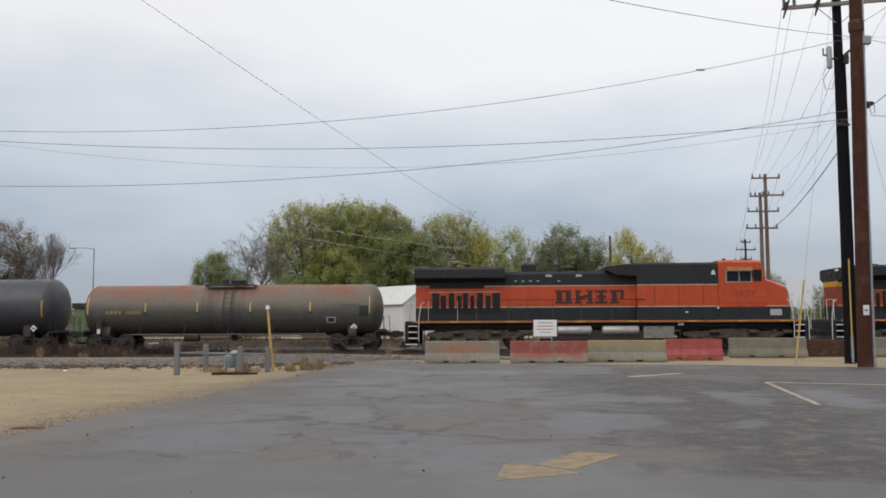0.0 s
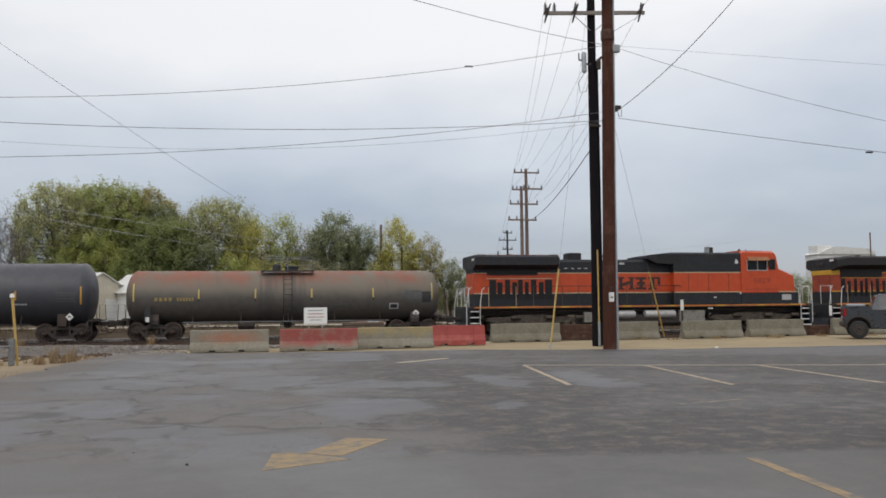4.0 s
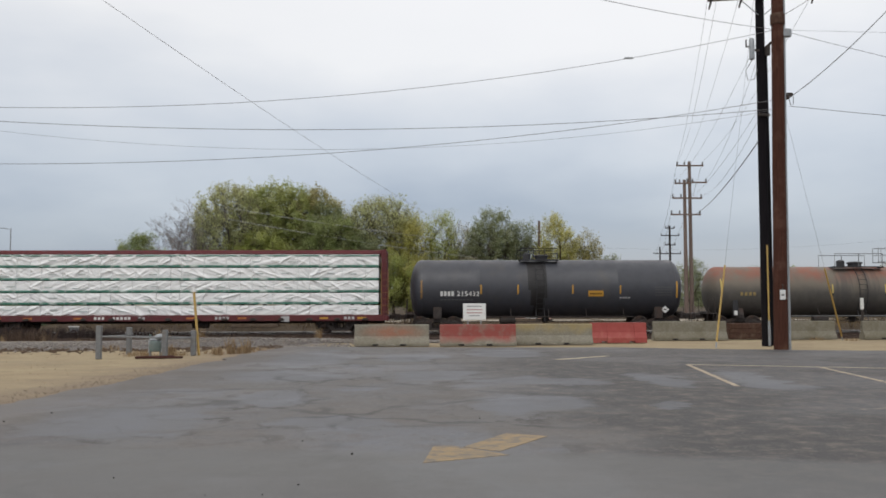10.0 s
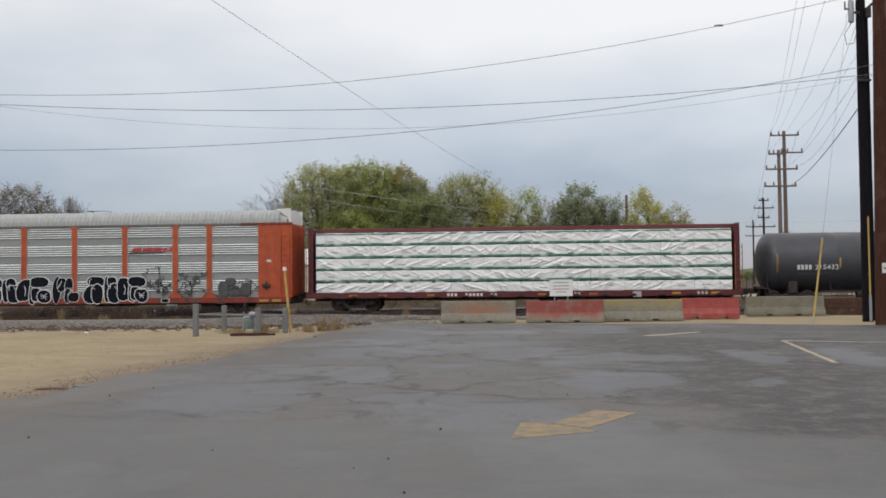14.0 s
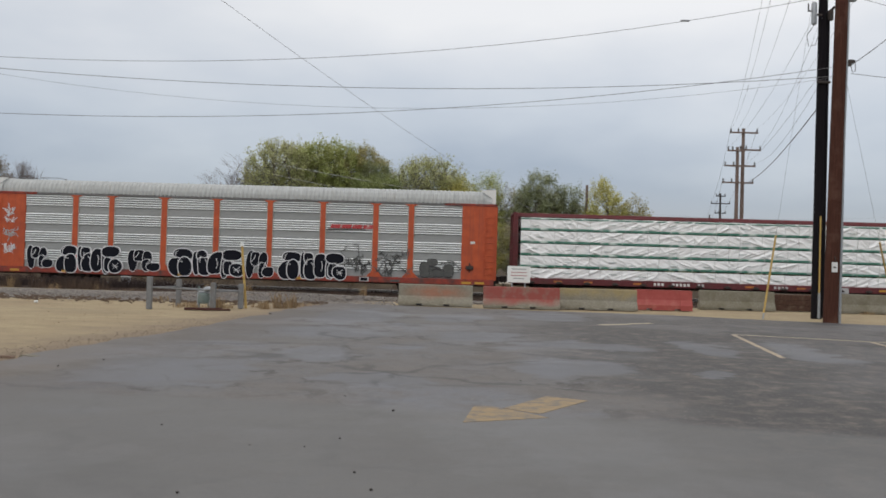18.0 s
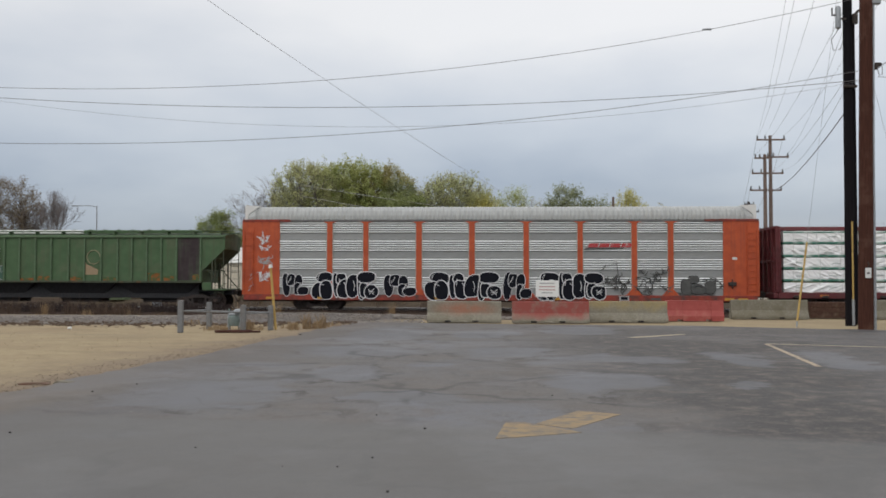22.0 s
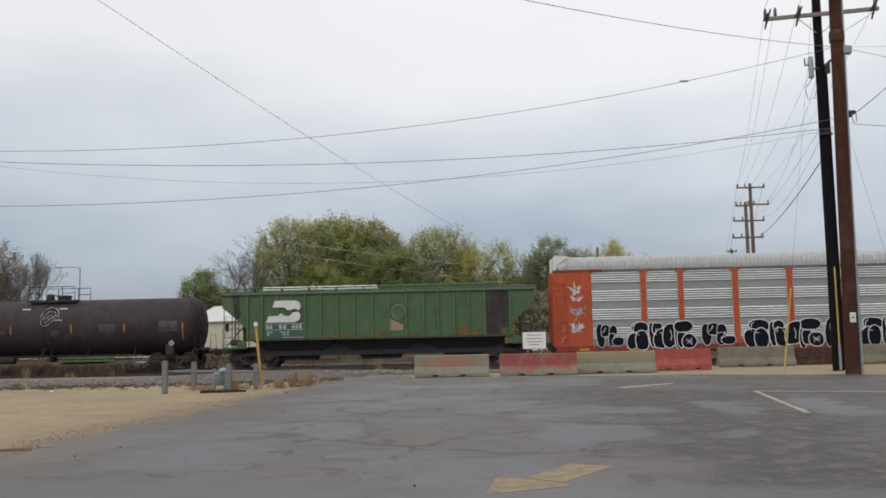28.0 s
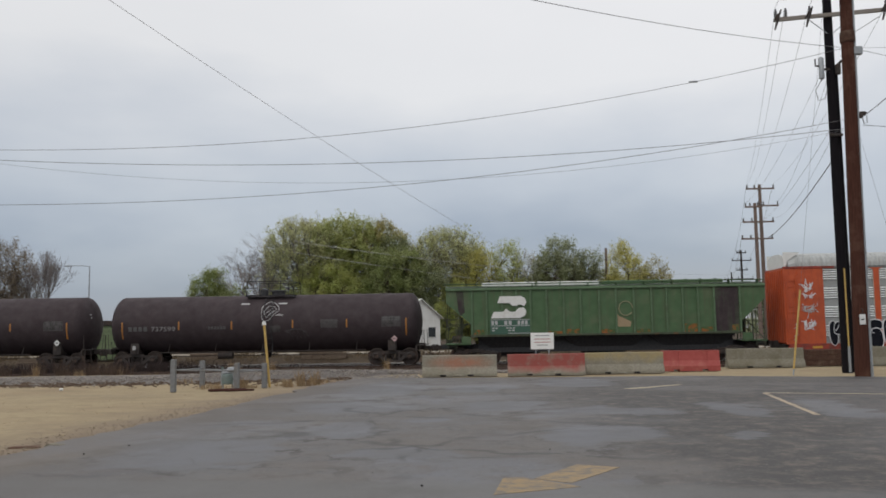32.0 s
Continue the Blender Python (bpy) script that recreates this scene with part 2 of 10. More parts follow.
M_RUST = surf("rust", (0.10, 0.056, 0.040), (0.062, 0.036, 0.028), 0.9, grain=9, stain=3, stain_col=(0.14, 0.10, 0.075), bumpy=0.4)
M_FARWOOD = surf("far_pole_wood", (0.22, 0.165, 0.14), (0.155, 0.115, 0.098), 0.9, grain=3, stretch=(8, 8, 0.5))
M_HATCHWHITE = surf("white_hatch_cover", (0.74, 0.74, 0.72), (0.68, 0.68, 0.66), 0.5, grain=4, bumpy=0)

# ---- the ground: one sheet, paved lot, dirt, ballast, tracks ----
TRACK_Y, NEAR_Y = 48.5, 44.0


def edge_x(y):
    """Where the paving ends towards the dirt, by depth."""
    pts = ((-60, -13.0), (5, -8.6), (9, -7.6), (12.4, -6.95), (18.8, -6.25), (24.3, -5.85), (29.0, -5.6), (33.0, -5.2), (36, -5.0))
    for (ya, xa), (yb, xb) in zip(pts, pts[1:]):
        if y <= yb:
            return xa + (xb - xa) * (y - ya) / (yb - ya)
    return pts[-1][1]


def ground_z(x, y):
    """The lot is level; past it the land dips a little to the track beds and rises behind them to a low bank."""
    if y < 40:
        return 0.0
    if y < 41.4:
        return -0.30 * (y - 40) / 1.4
    if y < 56:
        return -0.30
    if y < 58:
        return -0.30 + 0.28 * (y - 56)
    return 0.26


def soil():
    """Pale trampled dirt by the lot; darker brown, weedy soil along and behind the tracks."""
    m, nt, bs, co = start("soil")
    g = noise_fac(nt, co, 7, 6, 0.3, 0.7, 0.65)
    col = mix(nt, g, (0.400, 0.328, 0.212), (0.320, 0.256, 0.162))
    col = mix(nt, noise_fac(nt, co, 0.30, 6, 0.45, 0.72, 0.6), col, (0.29, 0.225, 0.150))
    col = mix(nt, noise_fac(nt, co, 1.3, 6, 0.52, 0.75, 0.65), col, (0.25, 0.195, 0.13))
    col = mix(nt, noise_fac(nt, co, 0.22, 7, 0.52, 0.70, 0.7, (0.5, 1, 1)), col, (0.26, 0.215, 0.15))
    col = mix(nt, noise_fac(nt, co, 1.0, 7, 0.50, 0.72, 0.7, (0.35, 1.4, 1)), col, (0.265, 0.215, 0.140))
    # crumbs of asphalt along the paving's edge
    rim = nt.nodes.new("ShaderNodeVectorMath")
    rim.operation = "DOT_PRODUCT"
    rim.inputs[1].default_value = (1, -0.1, 0)
    nt.links.new(co, rim.inputs[0])
    wob = nt.nodes.new("ShaderNodeTexNoise")
    wob.inputs["Scale"].default_value, wob.inputs["Detail"].default_value, wob.inputs["Roughness"].default_value = 0.75, 8, 0.7
    nt.links.new(co, wob.inputs["Vector"])
    rs = nt.nodes.new("ShaderNodeMath")
    rs.operation = "MULTIPLY_ADD"
    rs.inputs[1].default_value = 4.0
    nt.links.new(wob.outputs["Fac"], rs.inputs[0])
    nt.links.new(rim.outputs["Value"], rs.inputs[2])
    rr = nt.nodes.new("ShaderNodeMapRange")
    rr.inputs[1].default_value, rr.inputs[2].default_value, rr.inputs[4].default_value = -8.6, -6.2, 0.92
    nt.links.new(rs.outputs[0], rr.inputs[0])
    px = nt.nodes.new("ShaderNodeSeparateXYZ")
    nt.links.new(co, px.inputs[0])
    side = nt.nodes.new("ShaderNodeMapRange")
    side.inputs[1].default_value, side.inputs[2].default_value, side.inputs[3].default_value, side.inputs[4].default_value = -5.0, -3.5, 1.0, 0.0
    nt.links.new(px.outputs["X"], side.inputs[0])
    both = nt.nodes.new("ShaderNodeMath")
    both.operation = "MULTIPLY"
    nt.links.new(rr.outputs[0], both.inputs[0])
    nt.links.new(side.outputs[0], both.inputs[1])
    col = mix(nt, both.outputs[0], col, (0.225, 0.178, 0.134))
    far = mix(nt, g, (0.085, 0.064, 0.045), (0.050, 0.039, 0.029))
    far = mix(nt, noise_fac(nt, co, 0.25, 6, 0.48, 0.7, 0.6), far, (0.125, 0.10, 0.066))
    sep = nt.nodes.new("ShaderNodeSeparateXYZ")
    nt.links.new(co, sep.inputs[0])
    r = nt.nodes.new("ShaderNodeMapRange")
    r.inputs[1].default_value, r.inputs[2].default_value = 39.0, 41.5
    nt.links.new(sep.outputs["Y"], r.inputs[0])
    col = mix(nt, r.outputs[0], col, far)
    nt.links.new(col, bs.inputs["Base Color"])
    bs.inputs["Roughness"].default_value = 0.95
    bs.inputs["Specular IOR Level"].default_value = 0.1
    bump(nt, bs, g, 0.6, 0.03)
    return m


M_SOIL = soil()


def make_ground():
    mb = MB()
    ys = [-400, -60, -10, 10, 30, 40, 41.4, 46, 56, 58, 60, 90, 200, 600, 4000]
    xs = [-4000, -800, -200, -60, -20, 0, 20, 60, 200, 800, 4000]
    vs = [(x, y, ground_z(x, y) - 0.03) for y in ys for x in xs]
    n = len(xs)
    fs = [(j * n + i, j * n + i + 1, (j + 1) * n + i + 1, (j + 1) * n + i) for j in range(len(ys) - 1) for i in range(n - 1)]
    mb.add(vs, fs)
    solid("ground", mb, M_SOIL, "tan bare dirt with gravel and dry stains", "ground", kind="structure", smooth=60)


make_ground()


def make_paving():
    """The asphalt: a thin slab with a ragged edge towards the dirt and the track side."""
    ys = [-60 + 2.0 * i for i in range(30)] + [0.2 * i for i in range(172)]
    rows = []
    for y in ys:
        ragged = 0.30 * noise.noise((0, y * 0.8, 3.1)) + 0.12 * noise.noise((4, y * 2.6, 1.0))
        rows.append((edge_x(y) + ragged, y))
    line = ((-5.1, 34.3), (-3.5, 33.6), (-1.0, 33.0), (2.7, 32.5), (7.3, 32.2), (9.1, 31.4), (11.0, 30.6), (14.9, 29.5), (23.0, 29.35), (40.0, 29.2), (70.0, 29.0))
    far = []
    x = -5.0
    while x < 70:
        for (xa, ya), (xb, yb) in zip(line, line[1:]):
            if xa <= x <= xb:
                yy = ya + (yb - ya) * (x - xa) / (xb - xa)
        far.append((x, yy + 0.14 * noise.noise((x * 0.8, 0, 7)) + 0.05 * noise.noise((x * 4, 0, 9))))
        x += 0.4
    poly = rows + [p for p in far if p[0] > rows[-1][0]] + [(70, -60)]
    bm = bmesh.new()
    top = [bm.verts.new((px, py, 0.0)) for px, py in poly]
    bm.faces.new(top)
    bmesh.ops.triangulate(bm, faces=bm.faces[:])
    ext = bmesh.ops.extrude_face_region(bm, geom=bm.faces[:])
    for e in ext["geom"]:
        if isinstance(e, bmesh.types.BMVert):
            e.co.z -= 0.06
    bmesh.ops.recalc_face_normals(bm, faces=bm.faces)
    me = bpy.data.meshes.new("asphalt")
    bm.to_mesh(me)
    bm.free()
    solid("pavement", me, M_ASPHALT, "worn grey asphalt parking lot with dark sealed patches", "parking lot", kind="structure")


SEALED = ((-4.2, 12.7, 1.4, 1.7), (-2.6, 15.3, 0.85, 1.3), (-3.1, 20.0, 1.5, 1.5), (-3.2, 26.5, 1.3, 4.2), (-6.0, 15.1, 0.5, 1.1), (-1.2, 12.1, 0.8, 0.7), (1.85, 13.95, 1.0, 1.6),
          (0.2, 20.0, 1.2, 1.7), (2.4, 18.4, 1.15, 1.2), (-0.2, 26.6, 1.15, 1.7), (5.05, 18.7, 0.6, 2.0), (3.85, 13.95, 0.4, 0.6), (2.85, 28.9, 1.4, 2.6), (7.1, 18.7, 0.65, 2.3))


def asphalt():
    """Old asphalt: smooth pale patches with worn dark rims, brown dirt, and a rough stretch with pale grit."""
    m, nt, bs, co = start("asphalt")
    fine = noise_fac(nt, co, 45, 4, 0.25, 0.75)
    col = mix(nt, fine, (0.142, 0.142, 0.147), (0.112, 0.112, 0.116))
    mott = noise_fac(nt, co, 1.1, 6, 0.40, 0.66, 0.62)
    col = mix(nt, mott, col, (0.146, 0.141, 0.137))
    speck = noise_fac(nt, co, 5.5, 7, 0.46, 0.74, 0.75)
    col = mix(nt, speck, col, (0.166, 0.152, 0.138))
    patch = noise_fac(nt, co, 0.17, 6, 0.48, 0.57, 0.6)
    col = mix(nt, patch, col, (0.143, 0.148, 0.162))
    rim = nt.nodes.new("ShaderNodeTexNoise")
    rim.inputs["Scale"].default_value, rim.inputs["Detail"].default_value, rim.inputs["Roughness"].default_value = 0.17, 5, 0.5
    nt.links.new(co, rim.inputs["Vector"])
    band = nt.nodes.new("ShaderNodeMath")
    band.operation = "COMPARE"
    band.inputs[1].default_value, band.inputs[2].default_value = 0.50, 0.016
    nt.links.new(rim.outputs["Fac"], band.inputs[0])
    brk = noise_fac(nt, co, 0.9, 5, 0.42, 0.60)
    mul = nt.nodes.new("ShaderNodeMath")
    mul.operation = "MULTIPLY"
    nt.links.new(band.outputs[0], mul.inputs[0])
    nt.links.new(brk, mul.inputs[1])
    col = mix(nt, mul.outputs[0], col, (0.094, 0.089, 0.086))
    dark = noise_fac(nt, co, 0.34, 7, 0.50, 0.72, 0.65)
    col = mix(nt, dark, col, (0.092, 0.087, 0.087))
    blot = noise_fac(nt, co, 1.7, 8, 0.52, 0.66, 0.72)
    col = mix(nt, blot, col, (0.108, 0.093, 0.087))
    pale = noise_fac(nt, co, 0.40, 8, 0.60, 0.66, 0.62)
    col = mix(nt, pale, col, (0.153, 0.159, 0.176))
    brown = noise_fac(nt, co, 0.5, 7, 0.42, 0.68, 0.72)
    col = mix(nt, brown, col, (0.134, 0.121, 0.110))
    # smooth pale islands of old sealing, with worn dark rims
    shift = nt.nodes.new("ShaderNodeTexNoise")
    shift.inputs["Scale"].default_value, shift.inputs["Detail"].default_value, shift.inputs["Roughness"].default_value = 0.42, 9, 0.72
    nt.links.new(co, shift.inputs["Vector"])
    drawn = nt.nodes.new("ShaderNodeVectorMath")
    drawn.operation = "MULTIPLY_ADD"
    drawn.inputs[1].default_value = (3.4, 5.2, 0)
    nt.links.new(shift.outputs["Color"], drawn.inputs[0])
    nt.links.new(co, drawn.inputs[2])
    dist = None
    for cx, cy, rx, ry in SEALED:
        mp = nt.nodes.new("ShaderNodeMapping")
        mp.vector_type = "TEXTURE"
        mp.inputs["Location"].default_value, mp.inputs["Scale"].default_value = (cx + 1.7, cy + 2.6, 0), (rx, ry, 1)
        nt.links.new(drawn.outputs[0], mp.inputs["Vector"])
        ln = nt.nodes.new("ShaderNodeVectorMath")
        ln.operation = "LENGTH"
        nt.links.new(mp.outputs[0], ln.inputs[0])
        if dist:
            low = nt.nodes.new("ShaderNodeMath")
            low.operation = "MINIMUM"
            nt.links.new(dist, low.inputs[0])
            nt.links.new(ln.outputs["Value"], low.inputs[1])
            dist = low.outputs[0]
        else:
            dist = ln.outputs["Value"]
    inside = nt.nodes.new("ShaderNodeMapRange")
    inside.inputs[1].default_value, inside.inputs[2].default_value, inside.inputs[3].default_value, inside.inputs[4].default_value = 0.80, 1.08, 0.75, 0.0
    nt.links.new(dist, inside.inputs[0])
    edge = nt.nodes.new("ShaderNodeMath")
    edge.operation = "COMPARE"
    edge.inputs[1].default_value, edge.inputs[2].default_value = 1.08, 0.055
    nt.links.new(dist, edge.inputs[0])
    cut = nt.nodes.new("ShaderNodeMath")
    cut.operation = "MULTIPLY"
    nt.links.new(edge.outputs[0], cut.inputs[0])
    nt.links.new(noise_fac(nt, co, 0.7, 5, 0.46, 0.60), cut.inputs[1])
    # one ragged darker patch at the foot of the brown pole
    spot = nt.nodes.new("ShaderNodeMapping")
    spot.vector_type = "TEXTURE"
    spot.inputs["Location"].default_value, spot.inputs["Scale"].default_value = (12.2 + 1.7, 29.6 + 2.6, 0), (1.0, 1.5, 1)
    nt.links.new(drawn.outputs[0], spot.inputs["Vector"])
    spot_dist = nt.nodes.new("ShaderNodeVectorMath")
    spot_dist.operation = "LENGTH"
    nt.links.new(spot.outputs[0], spot_dist.inputs[0])
    spot_fac = nt.nodes.new("ShaderNodeMapRange")
    spot_fac.inputs[1].default_value, spot_fac.inputs[2].default_value, spot_fac.inputs[3].default_value, spot_fac.inputs[4].default_value = 0.5, 1.1, 0.8, 0.0
    nt.links.new(spot_dist.outputs["Value"], spot_fac.inputs[0])
    # the rough stretch
    sep = nt.nodes.new("ShaderNodeSeparateXYZ")
    nt.links.new(co, sep.inputs[0])
    wob = nt.nodes.new("ShaderNodeTexNoise")
    wob.inputs["Scale"].default_value, wob.inputs["Detail"].default_value = 0.35, 5
    nt.links.new(co, wob.inputs["Vector"])
    ma = nt.nodes.new("ShaderNodeMath")
    ma.operation = "MULTIPLY_ADD"
    ma.inputs[1].default_value = 7.0
    nt.links.new(wob.outputs["Fac"], ma.inputs[0])
    nt.links.new(sep.outputs["X"], ma.inputs[2])
    zone = nt.nodes.new("ShaderNodeMapRange")
    zone.inputs[1].default_value, zone.inputs[2].default_value, zone.inputs[4].default_value = 4.6, 6.4, 0.92
    nt.links.new(ma.outputs[0], zone.inputs[0])
    grit = noise_fac(nt, co, 2.4, 9, 0.48, 0.70, 0.8)
    rough = mix(nt, grit, (0.058, 0.056, 0.056), (0.198, 0.163, 0.138))
    nearer = nt.nodes.new("ShaderNodeMapRange")
    nearer.inputs[1].default_value, nearer.inputs[2].default_value, nearer.inputs[3].default_value, nearer.inputs[4].default_value = 22.0, 30.0, 1.0, 0.6
    nt.links.new(sep.outputs["Y"], nearer.inputs[0])
    zz = nt.nodes.new("ShaderNodeMath")
    zz.operation = "MULTIPLY"
    nt.links.new(zone.outputs[0], zz.inputs[0])
    nt.links.new(nearer.outputs[0], zz.inputs[1])
    col = mix(nt, zz.outputs[0], col, rough)
    chips = noise_fac(nt, co, 9.0, 6, 0.56, 0.68, 0.7)
    col = mix(nt, chips, col, (0.082, 0.078, 0.076))
    grains = noise_fac(nt, co, 16.0, 5, 0.60, 0.70, 0.65)
    col = mix(nt, grains, col, (0.230, 0.215, 0.195))
    col = mix(nt, inside.outputs[0], col, mix(nt, mott, (0.152, 0.157, 0.172), (0.138, 0.140, 0.147)))
    col = mix(nt, cut.outputs[0], col, (0.068, 0.062, 0.059))
    col = mix(nt, spot_fac.outputs[0], col, (0.042, 0.040, 0.042))
    # a web of old cracks, wider where the sealing has worn away
    warp = nt.nodes.new("ShaderNodeTexNoise")
    warp.inputs["Scale"].default_value, warp.inputs["Detail"].default_value = 0.8, 5
    nt.links.new(co, warp.inputs["Vector"])
    off = nt.nodes.new("ShaderNodeVectorMath")
    off.operation = "MULTIPLY_ADD"
    off.inputs[1].default_value = (1.6, 1.6, 0)
    nt.links.new(warp.outputs["Color"], off.inputs[0])
    nt.links.new(co, off.inputs[2])
    for scale, wide, shade, amount in ((0.22, 0.020, (0.052, 0.050, 0.050), 0.55), (0.75, 0.026, (0.070, 0.066, 0.064), 0.32)):
        vo = nt.nodes.new("ShaderNodeTexVoronoi")
        vo.feature = "DISTANCE_TO_EDGE"
        vo.inputs["Scale"].default_value = scale
        nt.links.new(off.outputs[0], vo.inputs["Vector"])
        ln = nt.nodes.new("ShaderNodeMapRange")
        ln.inputs[1].default_value, ln.inputs[2].default_value, ln.inputs[3].default_value, ln.inputs[4].default_value = wide * 0.25, wide, amount, 0.0
        nt.links.new(vo.outputs["Distance"], ln.inputs[0])
        seen = nt.nodes.new("ShaderNodeMath")
        seen.operation = "MULTIPLY"
        nt.links.new(ln.outputs[0], seen.inputs[0])
        nt.links.new(noise_fac(nt, co, 0.3 + scale, 4, 0.42, 0.56), seen.inputs[1])
        col = mix(nt, seen.outputs[0], col, shade)
    # a strip resurfaced later: smooth, even grey
    wv = nt.nodes.new("ShaderNodeTexNoise")
    wv.inputs["Scale"].default_value, wv.inputs["Detail"].default_value = 0.25, 5
    nt.links.new(co, wv.inputs["Vector"])
    ys = nt.nodes.new("ShaderNodeMath")
    ys.operation = "MULTIPLY_ADD"
    ys.inputs[1].default_value = 1.2
    nt.links.new(wv.outputs["Fac"], ys.inputs[0])
    across = nt.nodes.new("ShaderNodeVectorMath")
    across.operation = "DOT_PRODUCT"
    across.inputs[1].default_value = (0.15, 1, 0)
    nt.links.new(co, across.inputs[0])
    nt.links.new(across.outputs["Value"], ys.inputs[2])
    even = nt.nodes.new("ShaderNodeMapRange")
    even.inputs[1].default_value, even.inputs[2].default_value, even.inputs[3].default_value, even.inputs[4].default_value = 10.15, 10.5, 0.74, 0.0
    nt.links.new(ys.outputs[0], even.inputs[0])
    renewed = mix(nt, noise_fac(nt, co, 0.5, 5, 0.35, 0.65, 0.6), (0.142, 0.140, 0.135), (0.128, 0.127, 0.125))
    col = mix(nt, even.outputs[0], col, renewed)
    # dirt carried onto the edge beside the bare ground
    rim = nt.nodes.new("ShaderNodeVectorMath")
    rim.operation = "DOT_PRODUCT"
    rim.inputs[1].default_value = (1, -0.1, 0)
    nt.links.new(co, rim.inputs[0])
    rs = nt.nodes.new("ShaderNodeMath")
    rs.operation = "MULTIPLY_ADD"
    rs.inputs[1].default_value = 4.0
    wob2 = nt.nodes.new("ShaderNodeTexNoise")
    wob2.inputs["Scale"].default_value, wob2.inputs["Detail"].default_value, wob2.inputs["Roughness"].default_value = 0.8, 8, 0.68
    nt.links.new(co, wob2.inputs["Vector"])
    nt.links.new(wob2.outputs["Fac"], rs.inputs[0])
    nt.links.new(rim.outputs["Value"], rs.inputs[2])
    rd = nt.nodes.new("ShaderNodeMapRange")
    rd.inputs[1].default_value, rd.inputs[2].default_value, rd.inputs[3].default_value, rd.inputs[4].default_value = -6.6, -4.7, 1.0, 0.0
    nt.links.new(rs.outputs[0], rd.inputs[0])
    worn = nt.nodes.new("ShaderNodeMapRange")
    worn.inputs[1].default_value, worn.inputs[2].default_value, worn.inputs[3].default_value, worn.inputs[4].default_value = -5.9, -3.6, 0.75, 0.0
    nt.links.new(rs.outputs[0], worn.inputs[0])
    col = mix(nt, worn.outputs[0], col, (0.104, 0.093, 0.087))
    near = nt.nodes.new("ShaderNodeMapRange")
    near.inputs[1].default_value, near.inputs[2].default_value, near.inputs[3].default_value, near.inputs[4].default_value = 8.0, 14.0, 1.0, 0.15
    nt.links.new(sep.outputs["Y"], near.inputs[0])
    rn = nt.nodes.new("ShaderNodeMath")
    rn.operation = "MULTIPLY"
    nt.links.new(rd.outputs[0], rn.inputs[0])
    nt.links.new(near.outputs[0], rn.inputs[1])
    col = mix(nt, rn.outputs[0], col, (0.225, 0.180, 0.125))
    nt.links.new(col, bs.inputs["Base Color"])
    rr = nt.nodes.new("ShaderNodeMapRange")
    rr.inputs[3].default_value, rr.inputs[4].default_value = 0.80, 0.62
    nt.links.new(patch, rr.inputs[0])
    nt.links.new(rr.outputs[0], bs.inputs["Roughness"])
    bs.inputs["Specular IOR Level"].default_value = 0.35
    bump(nt, bs, fine, 0.35, 0.006)
    return m


M_ASPHALT = asphalt()
make_paving()


def make_track(yc, top, name, shiny, lab="rusty railway track on stained ballast"):
    bed = MB()
    xs = [-400 + 8 * i for i in range(101)]
    prof = [(-2.6, -0.30), (-1.75, -0.16), (1.75, -0.16), (2.6, -0.30)]
    rings = [[(x, yc + a, top + b) for a, b in prof] for x in xs]
    bed.loft(rings, close=False, caps=False)
    track = thing(name, lab, "railway track", kind="structure")
    part("track_bed", bed, M_RUSTBED, track)
    for k in (-1, 1):
        y = yc + k * 0.7525
        web = MB()
        web.prism([(y - 0.07, top - 0.15), (y + 0.07, top - 0.15), (y + 0.07, top - 0.135), (y + 0.012, top - 0.115), (y + 0.012, top - 0.045), (y + 0.035, top - 0.03), (y + 0.035, top - 0.006), (y - 0.035, top - 0.006), (y - 0.035, top - 0.03), (y - 0.012, top - 0.045), (y - 0.012, top - 0.115), (y - 0.07, top - 0.135)], "x", -400, 400)
        rail = part("rail", web, M_RAIL, track)
        head = MB().box(-400, y - 0.037, top - 0.024, 400, y + 0.037, top, 0.008)
        part("railhead", head, M_SHINY if shiny else M_RAIL, rail)
    tie = MB().box(-0.11, -1.3, -0.16, 0.11, 1.3, 0, 0.015).mesh("tie")
    tie.materials.append(M_TIE)
    for i in range(150):
        t = part("tie", tie, None, track)
        t.location = (-42 + 0.55 * i, yc, top - 0.125)
    return track


make_track(TRACK_Y, 0.0, "railway_track", True)
make_track(NEAR_Y, -0.10, "siding_track", False, "dull rusty siding track in dark ballast")
make_track(53.0, -0.06, "passing_track", True, "second railway track behind the passing train")

# ---- the train: running gear ----
CARS = []     # thing, its place along the train
WHEELS = []   # wheelset, radius, place on its truck
SHARED = {}


def car(name, x, label, category):
    ob = thing(name, label, category, at=(x, TRACK_Y, 0))
    CARS.append((ob, x))
    return ob


def shared(key, build, material, smooth=0.0):
    if key not in SHARED:
        me = build().mesh(key, smooth)
        me.materials.append(material)
        SHARED[key] = me
    return SHARED[key]


